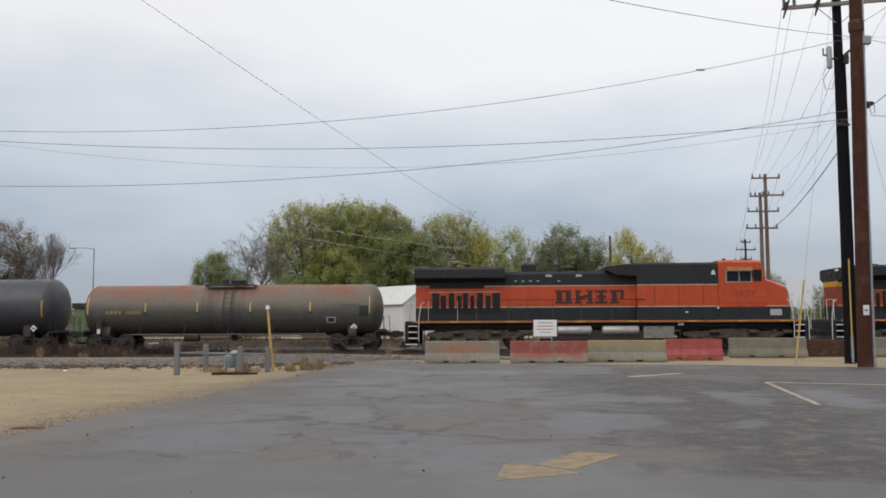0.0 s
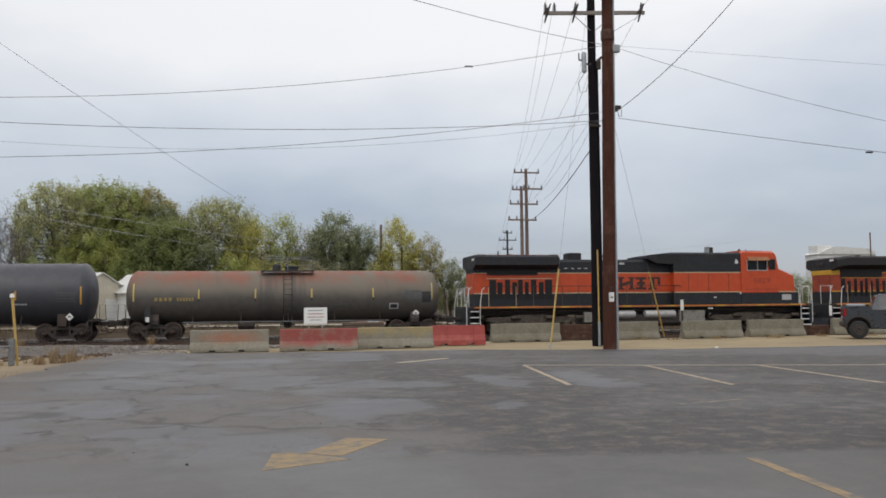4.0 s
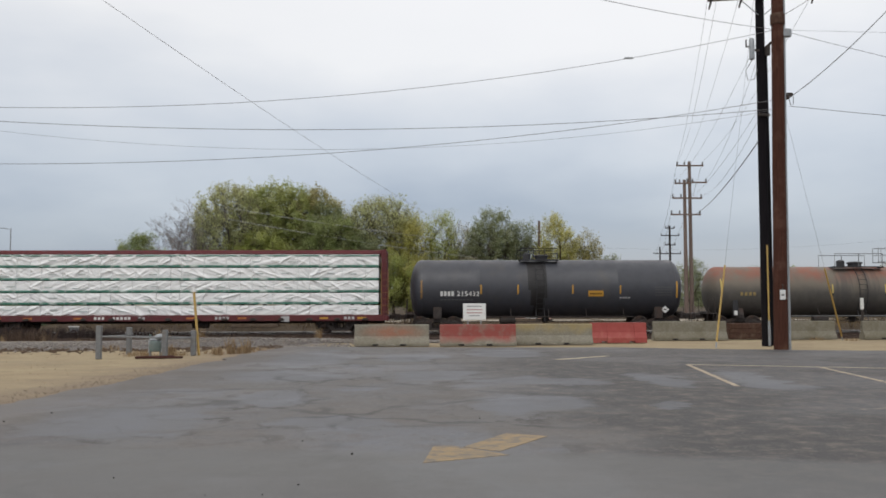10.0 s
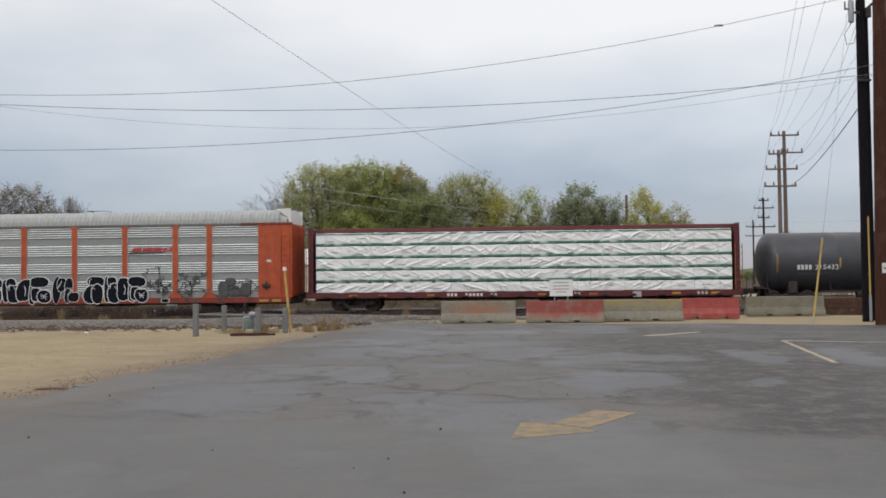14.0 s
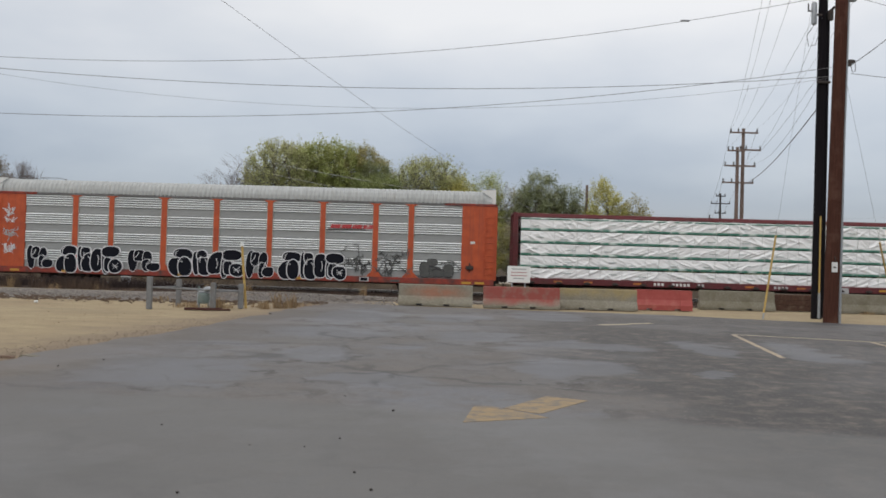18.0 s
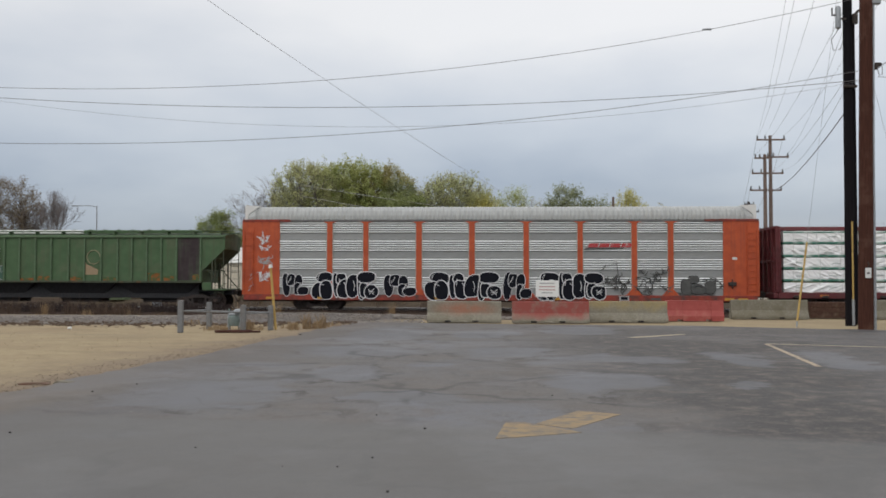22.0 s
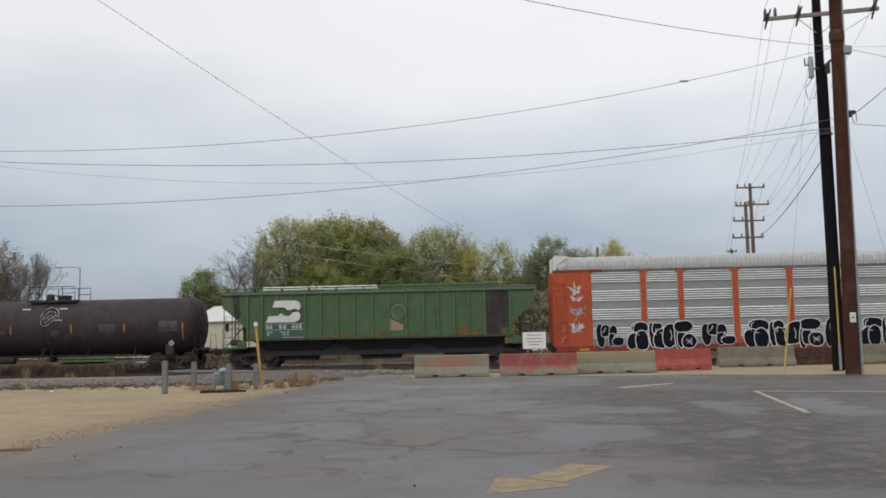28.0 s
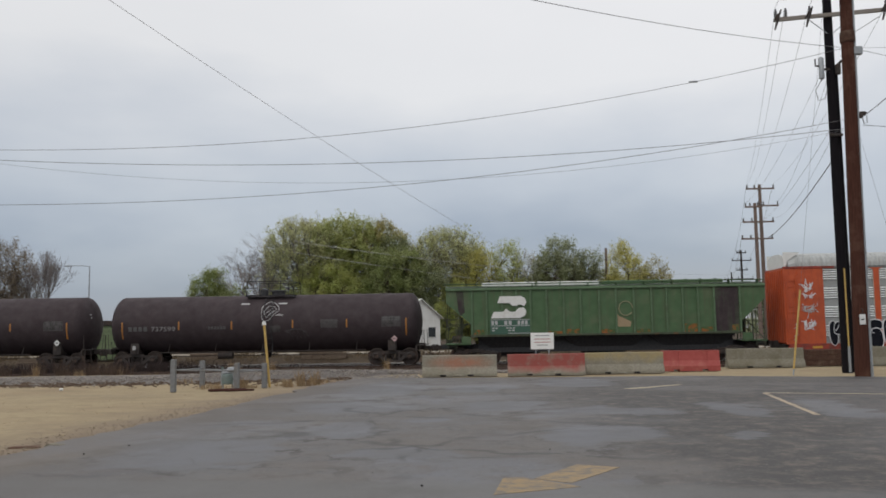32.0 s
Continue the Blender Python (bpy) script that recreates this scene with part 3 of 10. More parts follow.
def wheelset_mb(r):
    mb = MB().cyl((0, -1.0, 0), (0, 1.0, 0), 0.085, n=12)
    for s in (-1, 1):
        y = s * 0.76
        mb.lathe([(y - s * 0.085, r * 0.80), (y - s * 0.085, r + 0.028), (y - s * 0.055, r + 0.025), (y - s * 0.04, r), (y + s * 0.055, r * 0.985), (y + s * 0.055, r * 0.83), (y + s * 0.01, r * 0.78), (y + s * 0.0, r * 0.42), (y + s * 0.06, r * 0.36), (y + s * 0.07, 0.09)], 32, (0, 0, 0), "y")
        mb.lathe([(s * 0.98, 0.09), (s * 1.0, 0.125), (s * 1.13, 0.125), (s * 1.15, 0.09)], 14, (0, 0, 0), "y")
        for k in range(3):
            a = k * 2.094
            mb.box(math.cos(a) * 0.06 - 0.016, s * 1.15, math.sin(a) * 0.06 - 0.016, math.cos(a) * 0.06 + 0.016, s * 1.17, math.sin(a) * 0.06 + 0.016)
    return mb


def sideframe_mb():
    """A cast frame: arched top chord, hanging bottom chord, two columns, pedestal jaws over the bearings."""
    mb = MB()
    top = [(-1.20, 0.62), (-1.02, 0.66), (-0.55, 0.70), (-0.32, 0.78), (0.32, 0.78), (0.55, 0.70), (1.02, 0.66), (1.20, 0.62), (1.20, 0.50), (1.02, 0.53), (0.60, 0.56), (0.34, 0.62), (-0.34, 0.62), (-0.60, 0.56), (-1.02, 0.53), (-1.20, 0.50)]
    mb.prism([(x, z) for x, z in top], "y", -0.09, 0.09)
    low = [(-0.80, 0.55), (-0.62, 0.58), (-0.34, 0.30), (0.34, 0.30), (0.62, 0.58), (0.80, 0.55), (0.45, 0.17), (-0.45, 0.17)]
    mb.prism(low, "y", -0.08, 0.08)
    for s in (-1, 1):
        mb.box(s * 0.30, -0.085, 0.28, s * 0.42, 0.085, 0.66, 0.015)
        mb.box(s * 1.04, -0.10, 0.36, s * 1.10, 0.10, 0.56, 0.01)
        mb.box(s * 0.70, -0.10, 0.36, s * 0.76, 0.10, 0.58, 0.01)
        mb.box(s * 0.78, -0.12, 0.54, s * 1.02, 0.12, 0.66, 0.03)
    return mb


def spring_mb():
    turns = [(0.075 * math.cos(0.8 * k), 0.075 * math.sin(0.8 * k), 0.30 + 0.25 * k / 40) for k in range(41)]
    return MB().tube(turns, 0.014, 4)


def freight_truck(parent, x):
    r = 0.457
    t = part("truck", shared("bolster", lambda: MB().box(-0.22, -1.0, 0.58, 0.22, 1.0, 0.80, 0.05).cyl((0, 0, 0.8), (0, 0, 0.9), 0.2), M_STEEL), None, parent, "dark cast steel truck with two axles", loc=(x, 0, 0))
    for s in (-1, 1):
        part("sideframe", shared("sideframe", sideframe_mb, M_STEEL), None, t, loc=(0, s * 1.06, 0))
        for sx in (-0.2, 0.0, 0.2):
            part("spring", shared("spring", spring_mb, M_STEEL), None, t, loc=(sx, s * 1.06, 0))
        part("brake_beam", shared("brake_beam", lambda: MB().box(-0.05, -0.8, 0.36, 0.05, 0.8, 0.46, 0.02).box(-0.1, -0.82, 0.30, 0.1, -0.68, 0.56, 0.03).box(-0.1, 0.68, 0.30, 0.1, 0.82, 0.56, 0.03), M_STEEL), None, t, loc=(s * 0.36, 0, 0))
    for ax in (-0.89, 0.89):
        w = part("wheelset", shared("wheelset", lambda: wheelset_mb(0.457), M_WHEEL, 35), None, t, "worn steel wheels on an axle", loc=(ax, 0, r))
        WHEELS.append((w, r, (ax, 0, r)))
    return t


def coupler(parent, x, s):
    mb = MB().box(x, -0.11, 0.78, x - s * 0.75, 0.11, 1.0, 0.03)
    mb.box(x + s * 0.02, -0.20, 0.70, x - s * 0.20, 0.06, 1.06, 0.05).box(x + s * 0.10, -0.02, 0.74, x - s * 0.12, 0.20, 1.02, 0.05)
    c = part("coupler", mb, M_STEEL, parent)
    part("air_hose", MB().tube([(x - s * 0.3, -0.32, 0.78), (x - s * 0.12, -0.30, 0.45), (x + s * 0.04, -0.22, 0.40)], 0.025), M_STEEL, c)
    return c


def ladder(parent, x0, x1, y, z0, z1, n, mat, rail=0.018):
    l = part("ladder", MB().box(x0 - rail, y - rail, z0, x0 + rail, y + rail, z1).box(x1 - rail, y - rail, z0, x1 + rail, y + rail, z1), mat, parent)
    for i in range(n):
        z = z0 + (z1 - z0) * (i + 0.5) / n
        part("rung", MB().cyl((x0, y, z), (x1, y, z), 0.013, n=6), mat, l)
    return l


M_REFLECT = surf("yellow_reflector", (0.56, 0.30, 0.04), (0.48, 0.25, 0.035), 0.4, bumpy=0)
M_FADEYEL = surf("faded_yellow_reflector", (0.55, 0.42, 0.12), (0.48, 0.36, 0.10), 0.5, bumpy=0)
M_STENCIL = surf("pale_stencil", (0.46, 0.46, 0.46), (0.40, 0.40, 0.40), 0.6, bumpy=0)
M_OLDWHITE = surf("worn_white_stencil", (0.26, 0.25, 0.25), (0.17, 0.165, 0.165), 0.6, grain=9, bumpy=0)
M_DIMSTENCIL = surf("dim_stencil", (0.10, 0.10, 0.10), (0.075, 0.075, 0.075), 0.6, bumpy=0)
M_FAINT = surf("faint_grey_paint", (0.085, 0.078, 0.078), (0.05, 0.045, 0.045), 0.6, grain=3, stain=4, stain_col=(0.03, 0.026, 0.026), stain_lo=0.48, stain_hi=0.62, bumpy=0)
M_GRATE = surf("black_grating", (0.038, 0.038, 0.041), (0.026, 0.026, 0.029), 0.7, grain=10)


def rusty_tank():
    """Old grey tank paint: a rust-red back and a beige bloom along the flank."""
    m, nt, bs, co = start("weathered_tank_paint")
    g = noise_fac(nt, co, 3, 6, 0.3, 0.7)
    col = mix(nt, g, (0.100, 0.091, 0.080), (0.072, 0.066, 0.059))
    sep = nt.nodes.new("ShaderNodeSeparateXYZ")
    nt.links.new(co, sep.inputs[0])
    wob = nt.nodes.new("ShaderNodeTexNoise")
    wob.inputs["Scale"].default_value, wob.inputs["Detail"].default_value = 0.9, 6
    nt.links.new(co, wob.inputs["Vector"])
    zz = nt.nodes.new("ShaderNodeMath")
    zz.operation = "MULTIPLY_ADD"
    zz.inputs[1].default_value = 0.7
    nt.links.new(wob.outputs["Fac"], zz.inputs[0])
    nt.links.new(sep.outputs["Z"], zz.inputs[2])

    def band(lo, hi):
        r = nt.nodes.new("ShaderNodeMapRange")
        r.interpolation_type = "SMOOTHSTEP"
        r.inputs[1].default_value, r.inputs[2].default_value = lo, hi
        nt.links.new(zz.outputs[0], r.inputs[0])
        return r.outputs[0]

    col = mix(nt, band(2.35, 3.05), col, (0.160, 0.136, 0.106))
    blush = noise_fac(nt, co, 0.7, 6, 0.42, 0.62, 0.6, (1, 0.6, 1))
    bl = nt.nodes.new("ShaderNodeMath")
    bl.operation = "MULTIPLY"
    nt.links.new(band(2.85, 3.62), bl.inputs[0])
    nt.links.new(blush, bl.inputs[1])
    col = mix(nt, bl.outputs[0], col, (0.235, 0.088, 0.056))
    streak = noise_fac(nt, co, 1.0, 6, 0.54, 0.95, 0.7, (1.6, 0.5, 0.5))
    col = mix(nt, streak, col, (0.10, 0.090, 0.080))
    # product spilled from the manway has run down beside the ladder
    gap = nt.nodes.new("ShaderNodeMath")
    gap.operation = "COMPARE"
    gap.inputs[1].default_value, gap.inputs[2].default_value = 0.05, 1.25
    wx = nt.nodes.new("ShaderNodeMath")
    wx.operation = "MULTIPLY_ADD"
    wx.inputs[1].default_value = 0.9
    n2 = nt.nodes.new("ShaderNodeTexNoise")
    n2.inputs["Scale"].default_value = 1.4
    nt.links.new(co, n2.inputs["Vector"])
    nt.links.new(n2.outputs["Fac"], wx.inputs[0])
    nt.links.new(sep.outputs["X"], wx.inputs[2])
    nt.links.new(wx.outputs[0], gap.inputs[0])
    run = noise_fac(nt, co, 1.0, 4, 0.44, 0.56, 0.5, (2.6, 0.2, 0.25))
    mul = nt.nodes.new("ShaderNodeMath")
    mul.operation = "MULTIPLY"
    nt.links.new(gap.outputs[0], mul.inputs[0])
    nt.links.new(run, mul.inputs[1])
    soft = nt.nodes.new("ShaderNodeMath")
    soft.operation = "MULTIPLY"
    soft.inputs[1].default_value = 0.5
    nt.links.new(mul.outputs[0], soft.inputs[0])
    col = mix(nt, soft.outputs[0], col, (0.058, 0.054, 0.053))
    nt.links.new(col, bs.inputs["Base Color"])
    bs.inputs["Roughness"].default_value = 0.62
    bump(nt, bs, g, 0.06, 0.004)
    return m


M_TANK_OLD = rusty_tank()
M_TANK_BROWN = surf("brown_black_tank_paint", (0.041, 0.028, 0.0315), (0.033, 0.0225, 0.0255), 0.80, grain=2, stain=0.7, stain_col=(0.054, 0.038, 0.041), streaks=0.1, streak_col=(0.056, 0.040, 0.042), bumpy=0.05)


def on_tank(x0, x1, z0, z1, r, zc, lift=0.006):
    """A thin patch that hugs the flank of a tank between two heights."""
    a0, a1 = (math.asin(max(-1, min(1, (z - zc) / r))) for z in (z0, z1))
    mb = MB()
    n = max(2, int(abs(a1 - a0) / 0.08) + 1)
    pts = [a0 + (a1 - a0) * i / n for i in range(n + 1)]
    outer = [(-math.cos(a) * (r + lift), zc + math.sin(a) * (r + lift)) for a in pts]
    inner = [(-math.cos(a) * (r - 0.01), zc + math.sin(a) * (r - 0.01)) for a in reversed(pts)]
    mb.prism(outer + inner, "x", x0, x1)
    return mb


def tank_car(xc, half, r, zc, mat, label, reach, plat, rail_h, yellow, yel_mat, bogie):
    """reach: half the length over the couplers. plat: ends of the top platform. yellow: x, z0, z1 of the reflectors."""
    c = car("tank_car", xc, label, "tank car")
    prof = []
    hd = 0.62
    for k in range(9):
        a = math.pi / 2 * k / 8
        prof.append((-half + hd - hd * math.cos(a), r * math.sin(a) if k else 0.02))
    prof += [(-half * 0.5, r), (-half * 0.5 + 0.01, r + 0.004), (-half * 0.5 + 0.04, r), (half * 0.5, r), (half * 0.5 + 0.01, r + 0.004), (half * 0.5 + 0.04, r)]
    prof += [(-x, q) for x, q in reversed(prof[:9])]
    tank = part("tank", MB().lathe(prof, 56, (0, 0, zc)), mat, c, smooth=40)
    for x in (-half + hd, half - hd):
        part("head_seam", MB().lathe([(x - 0.03, r), (x - 0.012, r + 0.009), (x + 0.012, r + 0.009), (x + 0.03, r)], 56, (0, 0, zc)), mat, tank, smooth=60)
    bot = zc - r
    for s in (-1, 1):
        x = s * bogie
        sill = MB().box(s * (bogie - 1.5), -0.28, 0.80, s * (reach - 0.55), 0.28, 1.15, 0.02)
        part("stub_sill", sill, M_STEEL, c)
        mb = MB()
        arc = [(-math.cos(a) * (r + 0.01), zc + math.sin(a) * (r + 0.01)) for a in [math.radians(d) for d in (-150, -130, -110, -90, -70, -50, -30)]]
        ring = [(y, z) for y, z in ((-math.sin(math.radians(t)) * (r + 0.015), zc - math.cos(math.radians(t)) * (r + 0.015)) for t in (-52, -35, -18, 0, 18, 35, 52))]
        mb.prism(ring + [(-1.30, 0.98), (-1.30, 0.80), (1.30, 0.80), (1.30, 0.98)], "x", x - 0.22, x + 0.22)
        part("bolster_saddle", mb, M_STEEL, c)
        freight_truck(c, x)
        coupler(c, s * reach, s)
        # end platform with its handrail
        e = part("end_platform", MB().box(s * (half - 0.25), -1.40, 1.02, s * (reach - 0.45), 1.40, 1.07, 0.01).box(s * (half - 0.30), -1.38, 0.78, s * (half - 0.20), 1.38, 1.03), M_STEEL, c)
        for y in (-1.38, 1.38):
            part("handrail", MB().tube([(s * (half - 0.15), y, 1.05), (s * (half - 0.12), y, 1.85), (s * (reach - 0.55), y, 1.85), (s * (reach - 0.5), y, 1.05)], 0.017), M_STEEL, e)
            part("step", MB().box(s * (half - 0.05), y - 0.02, 0.45, s * (half + 0.3), y + 0.12, 0.48).box(s * (half - 0.06), y - 0.02, 0.45, s * (half - 0.03), y + 0.02, 1.02).box(s * (half + 0.28), y - 0.02, 0.45, s * (half + 0.31), y + 0.02, 1.02), M_STEEL, e)
    # side safety bar with its brackets
    for sy in (-1, 1):
        bar = part("safety_bar", MB().cyl((-bogie + 1.4, sy * 1.42, bot + 0.08), (bogie - 1.4, sy * 1.42, bot + 0.08), 0.026, n=8), M_PEN if mat is M_TANK_OLD else M_STEEL, c)
        n = 5
        for k in range(n):
            x = -bogie + 1.9 + (2 * bogie - 3.8) * k / (n - 1)
            yy = math.sqrt(max(r * r - (bot + 0.5 - zc) ** 2, 0.01))
            part("bracket", MB().tube([(x, sy * 1.42, bot + 0.08), (x, sy * (yy - 0.02), bot + 0.52)], 0.018), M_STEEL, bar)
    # ladder and top platform
    a, b = plat
    mid = (a + b) / 2
    for sy in (-1, 1):
        for k in (0, 1):
            x = mid - 0.22 + 0.44 * k
            arc = [(x, sy * math.cos(t) * (r + 0.10), zc + math.sin(t) * (r + 0.10)) for t in [math.radians(d) for d in (-42, -20, 0, 20, 40, 58)]]
            part("ladder_rail", MB().tube([(x, sy * 1.45, bot - 0.15)] + arc[0:], 0.02), M_GRATE, c)
        for k in range(9):
            t = math.radians(-40 + 11 * k)
            part("rung", MB().cyl((mid - 0.22, sy * math.cos(t) * (r + 0.10), zc + math.sin(t) * (r + 0.10)), (mid + 0.22, sy * math.cos(t) * (r + 0.10), zc + math.sin(t) * (r + 0.10)), 0.012, n=5), M_GRATE, c)
    top = zc + r
    p = part("top_platform", MB().box(a, -1.0, top - 0.06, b, -0.55, top - 0.01).box(a, 0.55, top - 0.06, b, 1.0, top - 0.01).box(a, -1.0, top - 0.10, a + 0.06, 1.0, top - 0.02).box(b - 0.06, -1.0, top - 0.10, b, 1.0, top - 0.02), M_GRATE, c)
    if rail_h:
        iron = M_PEN if mat is M_TANK_OLD else M_GRATE
        for y in (-0.98, 0.98):
            part("platform_rail", MB().tube([(a + 0.05, y, top - 0.05), (a + 0.05, y, top + rail_h), (b - 0.05, y, top + rail_h), (b - 0.05, y, top - 0.05)], 0.020), iron, p)
            for x in (a + 0.75, b - 0.75) if mat is not M_TANK_OLD else ((a + b) / 2,):
                part("rail_post", MB().cyl((x, y, top - 0.05), (x, y, top + rail_h), 0.022, n=6), iron, p)
            for u, v in ((a + 0.05, a + 0.75), (b - 0.75, b - 0.05)) if mat is not M_TANK_OLD else ():
                part("mid_rail", MB().cyl((u, y, top + rail_h * 0.5), (v, y, top + rail_h * 0.5), 0.018, n=6), iron, p)
    part("manway", MB().lathe([(top - 0.15, 0.36), (top + 0.16, 0.36), (top + 0.18, 0.42), (top + 0.24, 0.42), (top + 0.28, 0.30), (top + 0.30, 0.05)], 20, (mid + 0.25, 0, 0), "z"), M_GRATE, c, smooth=40)
    part("valve_housing", MB().lathe([(top - 0.15, 0.22), (top + 0.30, 0.22), (top + 0.36, 0.16), (top + 0.38, 0.03)], 16, (mid - 0.55, 0, 0), "z"), M_GRATE, c, smooth=40)
    part("bottom_outlet", MB().lathe([(bot - 0.28, 0.12), (bot - 0.22, 0.18), (bot + 0.05, 0.22)], 14, (0, 0, 0), "z").box(-0.4, -0.05, bot - 0.16, 0.4, 0.05, bot - 0.08), M_STEEL, c)
    part("brake_reservoir", MB().lathe([(-2.6, 0.04), (-2.55, 0.2), (-1.75, 0.2), (-1.7, 0.04)], 14, (0, -0.75, bot - 0.12)), M_STEEL, c, smooth=40)
    part("brake_rod", MB().cyl((-bogie + 0.8, -0.35, 0.62), (bogie - 0.8, -0.35, 0.62), 0.02, n=6), M_STEEL, c)
    for x, z0, z1 in yellow:
        part("reflector", on_tank(x - 0.038, x + 0.038, z0, z1, r, zc), yel_mat, c, "yellow reflective strip")
    return c


def plate(parent, name, x0, x1, z0, z1, r, zc, mat, label="", lift=0.006):
    return part(name, on_tank(x0, x1, z0, z1, r, zc, lift), mat, parent, label)


def marks(parent, x0, x1, z0, z1, n, r, zc, mat, gap=0.3):
    """Painted characters too worn to read, as short bars."""
    w = (x1 - x0) / n
    for i in range(n):
        plate(parent, "stencil_mark", x0 + i * w, x0 + i * w + w * (1 - gap), z0, z1, r, zc, mat)


def placard(parent, x, z, r, zc, size=0.20, mat=None):
    y = -math.sqrt(max(r * r - (z - zc) ** 2, 0)) - 0.16
    p = part("placard", MB().prism([(x - size, z), (x, z - size), (x + size, z), (x, z + size)], "y", y - 0.012, y), mat or M_WHITE, parent, "diamond hazard placard")
    part("placard_holder", MB().box(x - 0.02, y, z - 0.5, x + 0.02, y + 0.03, z + 0.1).box(x - 0.02, y, z - 0.06, x + 0.02, y + 0.22, z - 0.02), M_STEEL, parent)
    part("placard_print", MB().box(x - 0.07, y - 0.016, z - 0.03, x + 0.07, y - 0.0125, z + 0.03), M_STEEL, p)


# the old grey tank car behind the locomotive
R1, Z1 = 1.39, 2.21
A = tank_car(-14.1, 8.27, R1, Z1, M_TANK_OLD, "weathered grey tank car with a rust-red back and dark spill marks", 9.0, (-1.4, 1.35), 0.68,
             [(-7.75, 2.0, 2.9), (-4.55, 2.12, 2.6), (-1.69, 2.12, 2.6), (1.22, 2.12, 2.6), (4.48, 2.12, 2.6), (7.68, 2.0, 2.9)], M_FADEYEL, 6.75)
M_OLDYEL = surf("worn_yellow_stencil", (0.36, 0.26, 0.085), (0.22, 0.165, 0.07), 0.6, grain=9, bumpy=0)
marks(A, -6.73, -5.80, 2.0, 2.18, 4, R1, Z1, M_OLDYEL, 0.38)
marks(A, -5.62, -4.75, 2.0, 2.18, 6, R1, Z1, M_OLDYEL, 0.38)
plate(A, "stencil_panel", 6.19, 7.12, 1.98, 2.50, R1, Z1, surf("faded_grey_panel", (0.105, 0.105, 0.105), (0.08, 0.08, 0.08), 0.7, grain=8, stain=5, stain_col=(0.05, 0.05, 0.05), bumpy=0), "faded grey stencil panel")
plate(A, "repainted_patch", 7.14, 7.62, 1.84, 2.42, R1, Z1, M_GRATE, "black repainted patch", 0.004)
for x in (-4.55, -1.69, 1.22, 4.48):
    plate(A, "reflector_backing", x - 0.045, x + 0.045, 1.98, 2.12, R1, Z1, M_GRATE, "blackened lower end of a reflector")
for k in range(3):
    marks(A, 6.28, 7.2, 2.06 + 0.15 * k, 2.12 + 0.15 * k, 5, R1, Z1, M_DIMSTENCIL)
plate(A, "stencil_panel", 5.36, 5.86, 1.50, 1.82, R1, Z1, M_STENCIL, "small white framed stencil")
plate(A, "stencil_field", 5.43, 5.79, 1.56, 1.76, R1, Z1, M_GRATE, lift=0.010)
marks(A, 2.4, 3.2, 1.72, 1.80, 5, R1, Z1, M_DIMSTENCIL)
placard(A, 6.83, 1.26, R1, Z1)
part("card_holder", MB().box(-7.2, -1.50, 0.98, -6.9, -1.46, 1.75, 0.01), M_GRATE, A)
part("card", MB().box(-7.14, -1.515, 0.95, -6.96, -1.502, 1.2), M_WHITE, A, "white card")

# the clean black tank car
R2, Z2 = 1.59, 2.40
B = tank_car(-31.2, 7.42, R2, Z2, M_TANK_BLACK, "clean black tank car with yellow reflectors", 8.12, (-1.5, 0.6), 0.58,
             [(-6.80, 1.88, 2.84), (-3.63, 2.11, 2.60), (-1.66, 2.11, 2.60), (1.27, 2.10, 2.58), (3.83, 2.10, 2.56), (6.87, 1.88, 2.77)], M_REFLECT, 5.95)
marks(B, -5.80, -5.02, 2.0, 2.25, 4, R2, Z2, M_WHITE)
marks(B, -5.80, -4.0, 1.76, 1.82, 9, R2, Z2, M_DIMSTENCIL)
plate(B, "warning_plate", 2.11, 2.92, 1.97, 2.28, R2, Z2, M_REFLECT, "orange-yellow warning plate")
marks(B, 2.2, 2.85, 2.07, 2.16, 6, R2, Z2, M_RUST)
for k in range(4):
    marks(B, 5.7, 6.65, 2.0 + 0.14 * k, 2.06 + 0.14 * k, 6, R2, Z2, M_DIMSTENCIL)
marks(B, 3.8, 4.4, 1.86, 1.93, 4, R2, Z2, M_STENCIL)
M_TARRY = surf("tarry_spill", (0.012, 0.011, 0.012), (0.020, 0.018, 0.018), 0.55, grain=5, stain=2, stain_col=(0.030, 0.028, 0.029), stain_lo=0.5, stain_hi=0.7, bumpy=0.05)
for u, v, low in ((-0.98, -0.80, 1.5), (-0.80, -0.52, 1.0), (-0.52, -0.30, 1.15), (-0.30, -0.10, 1.9), (-1.12, -0.98, 2.3)):
    plate(B, "spill_stain", u, v, low, 3.80, R2, Z2, M_TARRY, "dark tarry run under the manway", 0.003)
placard(B, 6.30, 1.26, R2, Z2)
lettering("215432", 0.25, M_WHITE, B, (-4.92, -R2 - 0.012, 2.0), width=1.2)

# the brown-black tank cars at the end
R3, Z3 = 1.57, 2.33
C = tank_car(-118.65, 8.55, R3, Z3, M_TANK_BROWN, "dull brown-black tank car with chalk drawings", 9.25, (-1.0, 1.65), 0.72,
             [(-7.6, 1.6, 2.5), (-4.5, 2.05, 2.5), (-1.62, 2.04, 2.46), (1.69, 2.06, 2.5), (4.6, 2.06, 2.5), (7.78, 1.6, 2.5)], surf("dim_orange_reflector", (0.40, 0.17, 0.03), (0.34, 0.14, 0.03), 0.5, bumpy=0), 7.0)
marks(C, -7.26, -6.15, 2.0, 2.24, 4, R3, Z3, M_DIMSTENCIL)
lettering("737599", 0.24, M_OLDWHITE, C, (-6.0, -R3 - 0.012, 1.99), width=1.32)
